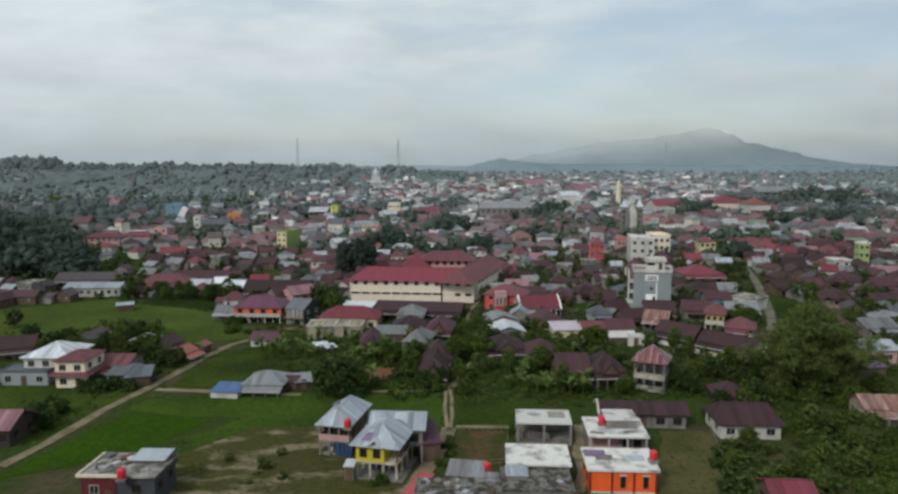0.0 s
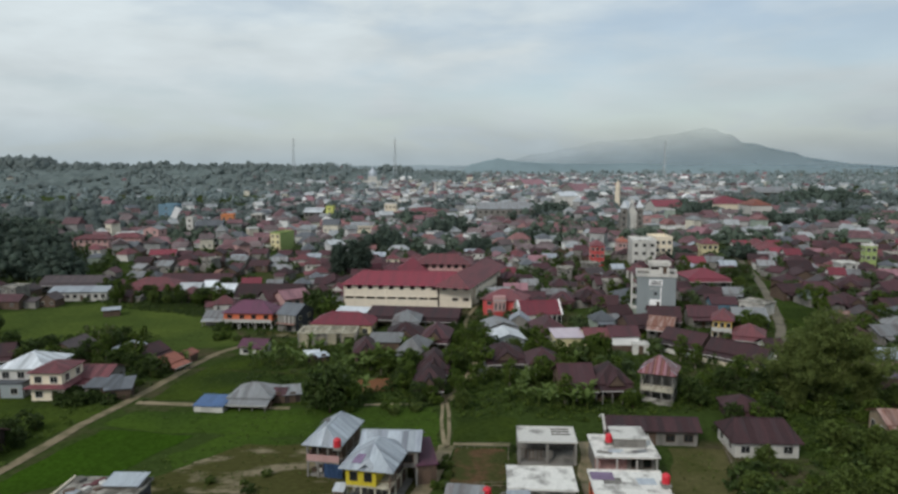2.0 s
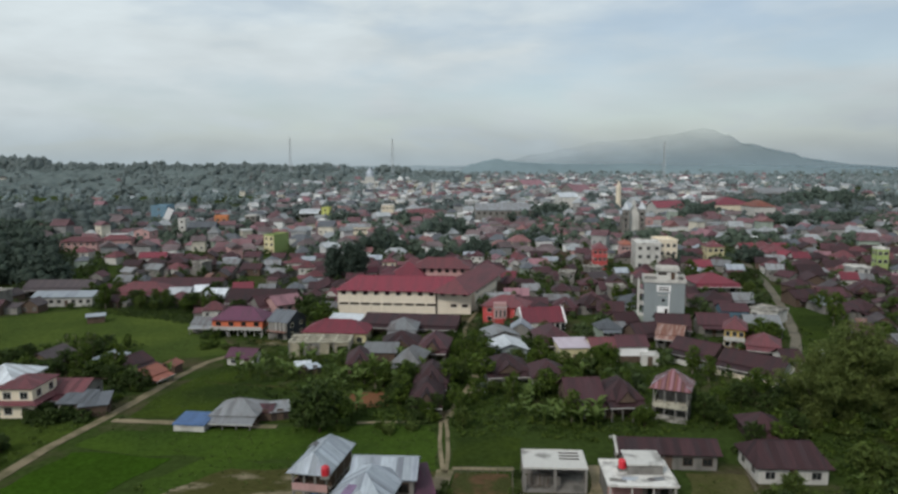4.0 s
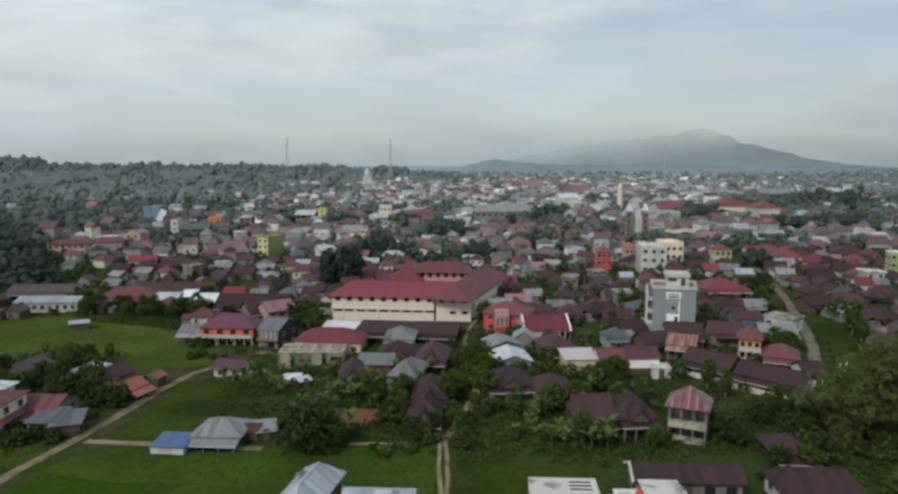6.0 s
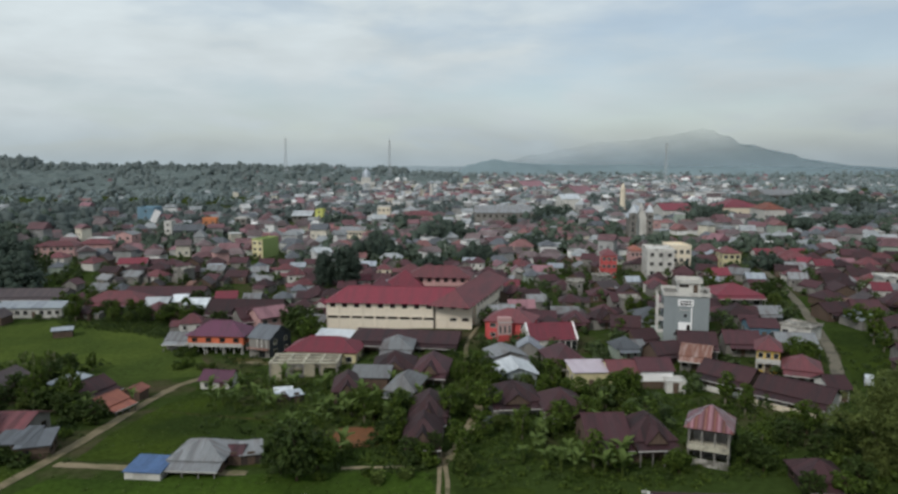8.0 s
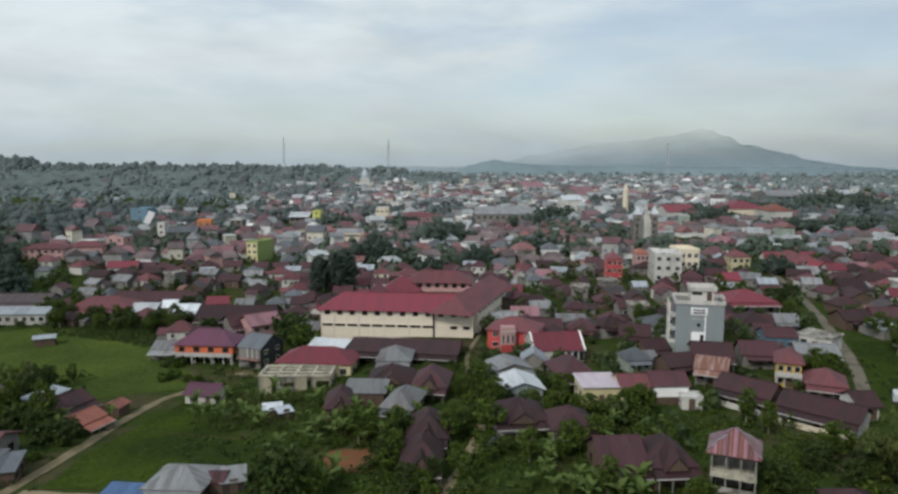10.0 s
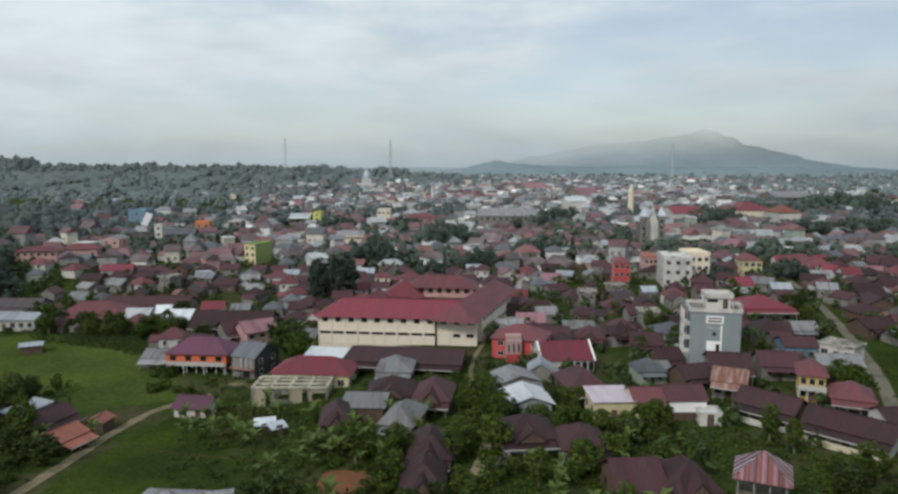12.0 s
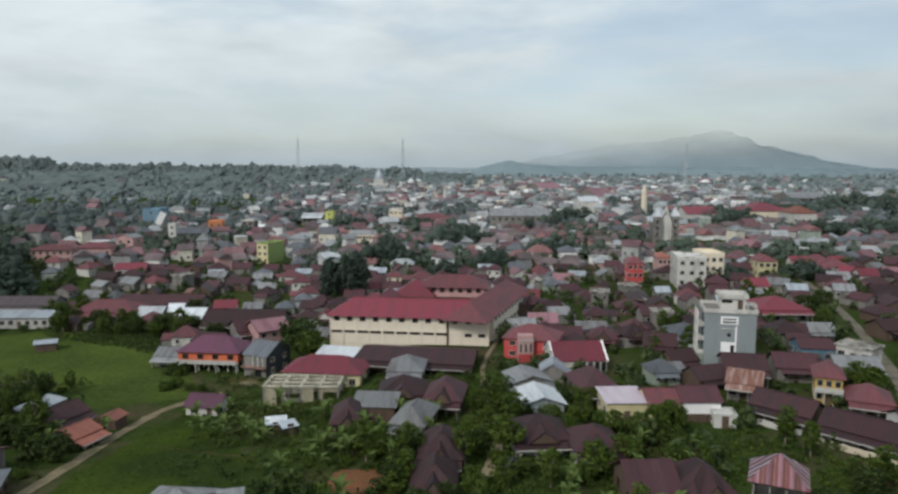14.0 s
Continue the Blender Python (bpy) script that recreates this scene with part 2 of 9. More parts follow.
STREAK = (1.3, 0.16, 0.16)
M = {
    # roofs
    "maroon": mat("maroon_roof_paint", (0.068, 0.027, 0.033), 0.65, 0.35, 0.5, STREAK, 5, 0.1, (0.047, 0.025, 0.029), rnd=0.26),
    "red": mat("red_roof_paint", (0.168, 0.032, 0.047), 0.6, 0.25, 0.5, STREAK, 5, 0.1, (0.128, 0.033, 0.045), rnd=0.26),
    "brick": mat("brick_red_roof", (0.140, 0.046, 0.053), 0.65, 0.3, 0.5, STREAK, 5, 0.1, (0.098, 0.042, 0.047), rnd=0.26),
    "brown": mat("brown_rusted_zinc", (0.045, 0.020, 0.023), 0.72, 0.4, 0.5, STREAK, 5, 0.1, (0.029, 0.019, 0.022), rnd=0.26),
    "dark": mat("dark_old_zinc", (0.052, 0.042, 0.046), 0.7, 0.4, 0.6, STREAK, 5, 0.1, (0.075, 0.058, 0.058), rnd=0.26),
    "zinc": mat("grey_zinc_sheet", (0.205, 0.215, 0.225), 0.5, 0.35, 0.6, STREAK, 5, 0.1, (0.13, 0.115, 0.115), rnd=0.26),
    "oldzinc": mat("dull_old_zinc", (0.140, 0.145, 0.150), 0.6, 0.35, 0.6, STREAK, 5, 0.1, (0.092, 0.086, 0.086), rnd=0.2),
    "pale": mat("pale_zinc_sheet", (0.34, 0.38, 0.42), 0.45, 0.3, 0.5, STREAK, 5, 0.1, (0.215, 0.235, 0.275), rnd=0.26),
    "white": mat("white_roof_sheet", (0.54, 0.57, 0.60), 0.5, 0.25, 0.5, STREAK, 5, 0.08, (0.38, 0.41, 0.44), rnd=0.26),
    "purple": mat("purple_roof_paint", (0.105, 0.038, 0.068), 0.6, 0.3, 0.5, STREAK, 5, 0.1, (0.078, 0.036, 0.055), rnd=0.26),
    "salmon": mat("faded_salmon_roof", (0.23, 0.085, 0.06), 0.65, 0.3, 0.5, STREAK, 5, 0.1, (0.16, 0.06, 0.05), rnd=0.26),
    "lilac": mat("faded_lilac_white_roof", (0.46, 0.40, 0.45), 0.55, 0.25, 0.5, STREAK, 5, 0.08, (0.36, 0.28, 0.33)),
    "pinkroof": mat("faded_pink_roof", (0.24, 0.125, 0.145), 0.6, 0.3, 0.5, STREAK, 5, 0.1, (0.15, 0.075, 0.09), rnd=0.26),
    "greyroof": mat("slate_grey_roof", (0.10, 0.11, 0.125), 0.6, 0.3, 0.5, STREAK, 5, 0.1, (0.075, 0.08, 0.09), rnd=0.26),
    "rust": mat("rusty_sheet", (0.16, 0.075, 0.055), 0.75, 0.4, 0.8, STREAK, 5, 0.1, (0.28, 0.2, 0.18), rnd=0.26),
    "slab": mat("whitewashed_concrete_slab", (0.56, 0.55, 0.52), 0.85, 0.25, 0.35, (1, 1, 1), 3, 0.15, (0.26, 0.25, 0.235), (0.50, 0.62)),
    "oldslab": mat("stained_concrete_slab", (0.36, 0.345, 0.315), 0.9, 0.4, 0.5, (1, 1, 1), 3, 0.2, (0.12, 0.115, 0.10), (0.42, 0.60)),
    "mossyslab": mat("mossy_old_concrete", (0.165, 0.158, 0.142), 0.9, 0.5, 0.9, (1, 1, 1), 4, 0.3, (0.058, 0.056, 0.048), (0.44, 0.56)),
    # walls
    "cream": mat("cream_wall_paint", (0.66, 0.585, 0.46), 0.85, 0.12, 0.4, (1, 1, 0.4), 4, 0.05, (0.56, 0.48, 0.37), (0.55, 0.75)),
    "offwhite": mat("white_wall_paint", (0.50, 0.49, 0.46), 0.85, 0.2, 0.4, (1, 1, 0.4), 4, 0.05, (0.32, 0.31, 0.29), (0.5, 0.7)),
    "yellow": mat("yellow_wall_paint", (0.52, 0.42, 0.03), 0.75, 0.2, 0.4, (1, 1, 0.4), 4, 0.05),
    "amber": mat("warm_yellow_wall_paint", (0.60, 0.40, 0.07), 0.8, 0.15, 0.4, (1, 1, 0.4), 4, 0.05),
    "sandblock": mat("sand_lime_block_wall", (0.33, 0.30, 0.225), 0.9, 0.3, 0.6, (1, 1, 0.6), 4, 0.2, (0.22, 0.20, 0.15)),
    "sand": mat("sandy_brown_wall", (0.30, 0.235, 0.165), 0.85, 0.25, 0.4, (1, 1, 0.4), 4, 0.1, (0.20, 0.155, 0.11)),
    "paleyellow": mat("pale_yellow_wall_paint", (0.56, 0.50, 0.30), 0.8, 0.15, 0.4, (1, 1, 0.4), 4, 0.05),
    "orange": mat("orange_wall_paint", (0.72, 0.105, 0.022), 0.75, 0.15, 0.4, (1, 1, 0.4), 4, 0.05),
    "tangerine": mat("faded_orange_wall_paint", (0.56, 0.145, 0.07), 0.8, 0.2, 0.4, (1, 1, 0.4), 4, 0.05),
    "bright": mat("bright_white_board", (0.80, 0.80, 0.80), 0.5, 0.05, 0.4),
    "coral": mat("coral_wall_paint", (0.48, 0.075, 0.075), 0.8, 0.2, 0.4, (1, 1, 0.4), 4, 0.05),
    "pink": mat("pale_pink_wall_paint", (0.44, 0.27, 0.26), 0.8, 0.2, 0.4, (1, 1, 0.4), 4, 0.05),
    "apricot": mat("apricot_wall_paint", (0.56, 0.22, 0.10), 0.8, 0.15, 0.4, (1, 1, 0.4), 4, 0.05),
    "skyblue": mat("sky_blue_wall_paint", (0.15, 0.25, 0.32), 0.8, 0.15, 0.4, (1, 1, 0.4), 4, 0.05),
    "lime": mat("yellow_green_wall_paint", (0.50, 0.52, 0.16), 0.8, 0.15, 0.4, (1, 1, 0.4), 4, 0.05),
    "green": mat("lime_wall_paint", (0.30, 0.38, 0.14), 0.8, 0.15, 0.4, (1, 1, 0.4), 4, 0.05),
    "mint": mat("pale_green_wall_paint", (0.28, 0.33, 0.28), 0.8, 0.2, 0.4, (1, 1, 0.4), 4, 0.05),
    "bluewall": mat("blue_wall_paint", (0.10, 0.185, 0.25), 0.8, 0.2, 0.4, (1, 1, 0.4), 4, 0.05),
    "grey": mat("blue_grey_wall_paint", (0.235, 0.265, 0.275), 0.8, 0.1, 0.3, (1, 1, 0.4), 4, 0.04),
    "cement": mat("bare_cement_wall", (0.21, 0.20, 0.185), 0.9, 0.3, 0.5, (1, 1, 0.4), 4, 0.15, (0.13, 0.125, 0.115)),
    "wood": mat("weathered_timber_wall", (0.11, 0.075, 0.055), 0.85, 0.35, 0.8, (4, 4, 0.3), 5, 0.15, (0.07, 0.05, 0.04)),
    "darkwood": mat("dark_timber_wall", (0.045, 0.034, 0.03), 0.85, 0.35, 0.8, (4, 4, 0.3), 5, 0.15),
    "darkred": mat("dark_red_wall_paint", (0.11, 0.02, 0.025), 0.85, 0.25, 0.5, (1, 1, 0.4), 4, 0.1),
    "rawbeam": mat("raw_concrete_beam", (0.43, 0.405, 0.325), 0.9, 0.3, 0.5, (1, 1, 1), 3, 0.15, (0.22, 0.205, 0.17), (0.45, 0.65)),
    # small
    "glass": mat("dark_window_glass", (0.018, 0.02, 0.022), 0.15, 0.1, 0.5, bump=0),
    "frame": mat("white_window_frame", (0.42, 0.41, 0.39), 0.7, 0.15, 1.0),
    "darkframe": mat("brown_window_frame", (0.07, 0.045, 0.03), 0.7, 0.2, 1.0),
    "tank": mat("red_plastic_tank", (0.55, 0.025, 0.04), 0.4, 0.15, 1.0, bump=0.03),
    "tarp": mat("blue_plastic_tarpaulin", (0.06, 0.115, 0.24), 0.5, 0.2, 0.8, bump=0.2),
    "violet": mat("violet_tarpaulin", (0.17, 0.12, 0.20), 0.6, 0.2, 0.8, bump=0.2),
    "steel": mat("galvanised_lattice_steel", (0.42, 0.45, 0.465), 0.6, 0.15, 1.0, metal=0.2, bump=0),
    "bark": mat("tree_bark", (0.07, 0.05, 0.035), 0.9, 0.4, 2.0, (1, 1, 0.3), 6, 0.3),
    "palebark": mat("pale_tree_bark", (0.22, 0.19, 0.15), 0.9, 0.35, 2.0, (1, 1, 0.3), 6, 0.3),
    # land
    "path": mat("trodden_sandy_track", (0.235, 0.195, 0.130), 0.95, 0.3, 0.35, (1, 1, 1), 3, 0.2, (0.13, 0.120, 0.070)),
    "lane": mat("worn_concrete_lane", (0.172, 0.156, 0.124), 0.9, 0.3, 0.3, (1, 1, 1), 3, 0.1, (0.105, 0.100, 0.082)),
    "clay": mat("bare_orange_clay", (0.165, 0.078, 0.042), 0.95, 0.4, 0.4, (1, 1, 1), 3, 0.2, (0.13, 0.07, 0.04)),
    "paddy": mat("bright_rice_paddy", (0.034, 0.074, 0.008), 0.95, 0.5, 0.07, (1, 1, 1), 1.6, 0.5, (0.029, 0.058, 0.008), (0.35, 0.65)),
    "meadow": mat("rough_meadow_grass", (0.046, 0.068, 0.013), 0.95, 0.5, 0.06, (1, 1, 1), 1.2, 0.4, (0.027, 0.042, 0.012), (0.38, 0.62)),
    "lushgrass": mat("lush_green_grass", (0.042, 0.072, 0.012), 0.95, 0.5, 0.06, (1, 1, 1), 1.4, 0.4, (0.029, 0.050, 0.011), (0.38, 0.62)),
    "palegrass": mat("pale_grazed_grass", (0.064, 0.088, 0.021), 0.95, 0.5, 0.045, (1, 1, 1), 0.9, 0.4, (0.042, 0.062, 0.017), (0.38, 0.62)),
    "drygrass": mat("dry_trampled_grass", (0.086, 0.080, 0.036), 0.95, 0.4, 0.12, (1, 1, 1), 1.5, 0.4, (0.054, 0.058, 0.020), (0.4, 0.6)),
    "soil": mat("dug_garden_soil", (0.095, 0.060, 0.034), 0.95, 0.4, 0.3, (1, 1, 1), 2.5, 0.4, (0.048, 0.054, 0.020), (0.40, 0.54)),
    "schoolwall": mat("cream_school_paint", (0.70, 0.625, 0.52), 0.85, 0.10, 0.25, (1, 1, 0.3), 4, 0.05, (0.60, 0.53, 0.43), (0.55, 0.75)),
    "pinkpath": mat("faded_pink_paving", (0.40, 0.10, 0.11), 0.9, 0.3, 0.5, (1, 1, 1), 3, 0.1, (0.25, 0.09, 0.09)),
    "slate": mat("dark_slate_wall", (0.050, 0.055, 0.064), 0.8, 0.2, 0.4, (1, 1, 0.4), 4, 0.1),
    # haze mixed into far-town colours, all but the white: greyer, less contrast
    "hazed_maroon": mat("hazed_maroon_roof", (0.160, 0.086, 0.096), 0.7, 0.35, 0.3, rnd=0.3, island=True),
    "hazed_brown": mat("hazed_brown_roof", (0.138, 0.106, 0.110), 0.7, 0.35, 0.3, rnd=0.3, island=True),
    "hazed_zinc": mat("hazed_grey_zinc", (0.258, 0.274, 0.284), 0.6, 0.3, 0.3, rnd=0.3, island=True),
    "hazed_pale": mat("hazed_pale_zinc", (0.345, 0.368, 0.384), 0.6, 0.25, 0.3, rnd=0.25, island=True),
    "far_white": mat("far_white_wall", (0.64, 0.645, 0.64), 0.8, 0.25, 0.3, rnd=0.25, island=True),
    "hazed_cream": mat("hazed_cream_wall", (0.58, 0.545, 0.46), 0.8, 0.25, 0.3, rnd=0.2, island=True),
    "hazed_brick": mat("hazed_brick_roof", (0.215, 0.105, 0.105), 0.7, 0.3, 0.3, rnd=0.25, island=True),
    "hazed_window": mat("hazed_window_glass", (0.10, 0.108, 0.115), 0.4, 0.2, 0.3, bump=0),
    "hazed_cement": mat("hazed_cement_wall", (0.290, 0.292, 0.288), 0.85, 0.3, 0.3, rnd=0.3, island=True),
    "dirt": mat("sandy_waste_ground", (0.185, 0.158, 0.105), 0.95, 0.55, 0.22, (0.5, 1.1, 1), 1.8, 0.4, (0.058, 0.058, 0.021), (0.40, 0.50)),
    # leaves
    "leaf_mid": leaf_mat("mid_green_leaves", (0.074, 0.108, 0.018), (0.046, 0.076, 0.014)),
    "leaf_dark": leaf_mat("dark_green_leaves", (0.046, 0.070, 0.018), (0.032, 0.052, 0.014)),
    "leaf_lime": leaf_mat("yellow_green_leaves", (0.092, 0.126, 0.030), (0.066, 0.094, 0.024), 0.35),
    "leaf_banana": leaf_mat("banana_leaf", (0.150, 0.208, 0.060), (0.098, 0.150, 0.042), 0.35),
    "leaf_bamboo": leaf_mat("bamboo_leaves", (0.140, 0.172, 0.050), (0.102, 0.134, 0.040), 0.45),
    "leaf_garden": leaf_mat("garden_tree_leaves", (0.066, 0.094, 0.032), (0.044, 0.066, 0.025)),
    # distance haze is mixed into canopy and the last five leaf colours
    "canopy": mat("hazed_forest_canopy", (0.162, 0.196, 0.192), 0.9, 0.25, 0.04, (1, 1, 1), 0.02, 0.0, (0.112, 0.140, 0.136), (0.40, 0.62)),
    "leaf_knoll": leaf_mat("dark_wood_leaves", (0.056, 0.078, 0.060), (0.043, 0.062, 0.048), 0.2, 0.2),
    "leaf_haze_ridge": leaf_mat("hazed_ridge_leaves", (0.206, 0.246, 0.242), (0.178, 0.216, 0.212), 0.45, 0.05),
    "leaf_haze_far": leaf_mat("hazed_far_leaves", (0.200, 0.245, 0.250), (0.182, 0.226, 0.231), 0.15, 0.06),
    "leaf_haze_town": leaf_mat("hazed_town_leaves", (0.088, 0.116, 0.086), (0.068, 0.094, 0.070), 0.2, 0.15),
    "leaf_haze_clump": leaf_mat("hazed_clump_leaves", (0.078, 0.104, 0.084), (0.060, 0.084, 0.068), 0.2, 0.15),
    "leaf_haze_mid": leaf_mat("hazed_mid_distance_leaves", (0.168, 0.205, 0.198), (0.140, 0.174, 0.168), 0.45, 0.08),
}

# ---------------------------------------------------------------- building blocks


def box(bm, x0, y0, z0, x1, y1, z1, bevel=0.0):
    v = [bm.verts.new(p) for p in ((x0, y0, z0), (x1, y0, z0), (x1, y1, z0), (x0, y1, z0), (x0, y0, z1), (x1, y0, z1), (x1, y1, z1), (x0, y1, z1))]
    f = [bm.faces.new([v[i] for i in q]) for q in ((3, 2, 1, 0), (4, 5, 6, 7), (0, 1, 5, 4), (1, 2, 6, 5), (2, 3, 7, 6), (3, 0, 4, 7))]
    if bevel:
        bmesh.ops.bevel(bm, geom=list({e for q in f for e in q.edges}), offset=bevel, segments=1, affect="EDGES")
    return bm


def beam(bm, a, b, r0, r1=None, n=6):
    """A tapered round bar from a to b."""
    a, b = Vector(a), Vector(b)
    r1 = r0 if r1 is None else r1
    q = (b - a).to_track_quat("Z", "Y")
    rings = []
    for p, r in ((a, r0), (b, r1)):
        rings.append([bm.verts.new(p + q @ Vector((r * math.cos(6.2832 * i / n), r * math.sin(6.2832 * i / n), 0))) for i in range(n)])
    for i in range(n):
        j = (i + 1) % n
        bm.faces.new((rings[0][i], rings[0][j], rings[1][j], rings[1][i]))
    bm.faces.new(rings[1])
    bm.faces.new(rings[0][::-1])


def tube(bm, points, r0, r1, n=5):
    """One tapering round bar through several points."""
    last = None
    for k, p in enumerate(points):
        p = Vector(p)
        way = Vector(points[min(k + 1, len(points) - 1)]) - Vector(points[max(k - 1, 0)])
        q, r = way.to_track_quat("Z", "Y"), r0 + (r1 - r0) * k / (len(points) - 1)
        ring = [bm.verts.new(p + q @ Vector((r * math.cos(6.2832 * i / n), r * math.sin(6.2832 * i / n), 0))) for i in range(n)]
        if last:
            for i in range(n):
                bm.faces.new((last[i], last[(i + 1) % n], ring[(i + 1) % n], ring[i]))
        else:
            bm.faces.new(ring[::-1])
        last = ring
    bm.faces.new(last)


def sheet(bm, faces, t=0.10):
    """Roof planes of some thickness: polygons given by their upper corners, joined where corners meet."""
    top, bot = {}, {}

    def at(store, p, dz):
        k = tuple(round(c, 4) for c in p)
        if k not in store:
            store[k] = bm.verts.new((p[0], p[1], p[2] - dz))
        return store[k]
    edges = {}
    for f in faces:
        bm.faces.new([at(top, p, 0) for p in f])
        bm.faces.new([at(bot, p, t) for p in f][::-1])
        for p, q in zip(f, f[1:] + f[:1]):
            kp, kq = (tuple(round(c, 4) for c in r) for r in (p, q))
            if (kq, kp) in edges:
                del edges[(kq, kp)]
            else:
                edges[(kp, kq)] = 1
    for kp, kq in edges:
        bm.faces.new((top[kq], top[kp], bot[kp], bot[kq]))


def mesh(name, bm, material=None):
    me = bpy.data.meshes.new(name)
    bm.to_mesh(me)
    bm.free()
    if material:
        me.materials.append(M[material])
    return me


def part(name, bm, material, parent, label="", at=None):
    """Links a bmesh (or a mesh) as one object under a thing or a part."""
    ob = new(name, bm if isinstance(bm, bpy.types.Mesh) else mesh(name, bm, material))
    ob.parent = parent
    if at is not None:
        ob.matrix_basis = at
    if label:
        ob["label"] = label
    return ob


def thing(name, label, category, x, y, rot=0.0, z=None, group="", kind=""):
    ob = new(name)
    ob.empty_display_size = 0.5
    ob.matrix_basis = pose(x, y, ground_z(x, y) if z is None else z, 0, 0, rot)
    return tagged(ob, label, category, group, kind)


cache = {}
FOOT, LINES, FIELDS = [], [], []  # what already stands or lies where, for planting and filling


def inside(outline, x, y):
    hit = False
    for (ax, ay), (bx, by) in zip(outline, outline[1:] + outline[:1]):
        if (ay > y) != (by > y) and x < ax + (bx - ax) * (y - ay) / (by - ay):
            hit = not hit
    return hit


def free(x, y, r, fields=True, tight=1.0):
    """Whether a thing of radius r may stand at x, y."""
    if any((x - a) ** 2 + (y - b) ** 2 < (r + tight * q) ** 2 for a, b, q in FOOT):
        return False
    if any((x - a) ** 2 + (y - b) ** 2 < (r + q) ** 2 for a, b, q in LINES):
        return False
    return not (fields and any(inside(o, x, y) for o in FIELDS))



def window_mesh(w, h, frame_mat="frame"):
    key = (round(w, 2), round(h, 2), frame_mat)
    if key not in cache:
        bm = bmesh.new()
        t = 0.09
        box(bm, -w / 2 - t, -0.07, -h / 2 - t, -w / 2, 0.02, h / 2 + t)
        box(bm, w / 2, -0.07, -h / 2 - t, w / 2 + t, 0.02, h / 2 + t)
        box(bm, -w / 2, -0.07, h / 2, w / 2, 0.02, h / 2 + t)
        box(bm, -w / 2, -0.11, -h / 2 - t, w / 2, 0.02, -h / 2)
        for i in range(1, max(1, round(w / 0.7))):
            u = -w / 2 + w * i / max(1, round(w / 0.7))
            box(bm, u - 0.025, -0.05, -h / 2, u + 0.025, 0.02, h / 2)
        fr = mesh("window_frame", bm, frame_mat)
        bm = bmesh.new()
        box(bm, -w / 2, -0.025, -h / 2, w / 2, 0.015, h / 2)
        cache[key] = fr, mesh("pane", bm, "glass")
    return cache[key]


def window(parent, x, y, z, w=1.2, h=1.1, turn=0, frame_mat="frame"):
    """A window on a wall: frame with its pane; turn 0 looks to -y, 90 to +x."""
    fr, pane = window_mesh(w, h, frame_mat)
    ob = part("window", fr, None, parent, at=pose(x, y, z, 0, 0, turn))
    part("pane", pane, None, ob)
    return ob


def door(parent, x, y, z, w=0.95, h=2.05, turn=0, material="wood"):
    key = ("door", w, h, material)
    if key not in cache:
        bm = bmesh.new()
        box(bm, -w / 2 - 0.08, -0.06, 0, -w / 2, 0.02, h + 0.08)
        box(bm, w / 2, -0.06, 0, w / 2 + 0.08, 0.02, h + 0.08)
        box(bm, -w / 2, -0.06, h, w / 2, 0.02, h + 0.08)
        box(bm, -w / 2, -0.03, 0, w / 2, 0.01, h)
        cache[key] = mesh("door", bm, material)
    return part("door", cache[key], None, parent, at=pose(x, y, z, 0, 0, turn))


def roof_planes(kind, w, d, eave, rise, over, hip=None):
    """Upper faces of a roof over a w x d house, and the ridge line."""
    a, b = w / 2 + over, d / 2 + over
    e, r = eave, eave + rise
    if kind == "gable_x":
        return [[(-a, -b, e), (a, -b, e), (a, 0, r), (-a, 0, r)], [(a, b, e), (-a, b, e), (-a, 0, r), (a, 0, r)]], ((-a, 0, r), (a, 0, r))
    if kind == "gable_y":
        return [[(-a, b, e), (-a, -b, e), (0, -b, r), (0, b, r)], [(a, -b, e), (a, b, e), (0, b, r), (0, -b, r)]], ((0, -b, r), (0, b, r))
    if kind == "hip":
        if w >= d:
            k = min(b, a - 0.05) if hip is None else hip
            p, q = (-a + k, 0, r), (a - k, 0, r)
            return [[(-a, -b, e), (a, -b, e), q, p], [(a, b, e), (-a, b, e), p, q], [(-a, b, e), (-a, -b, e), p], [(a, -b, e), (a, b, e), q]], (p, q)
        k = min(a, b - 0.05) if hip is None else hip
        p, q = (0, -b + k, r), (0, b - k, r)
        return [[(-a, b, e), (-a, -b, e), p, q], [(a, -b, e), (a, b, e), q, p], [(-a, -b, e), (a, -b, e), p], [(a, b, e), (-a, b, e), q]], (p, q)
    if kind == "shed":
        return [[(-a, -b, e), (a, -b, e), (a, b, r), (-a, b, r)]], None
    return [], None


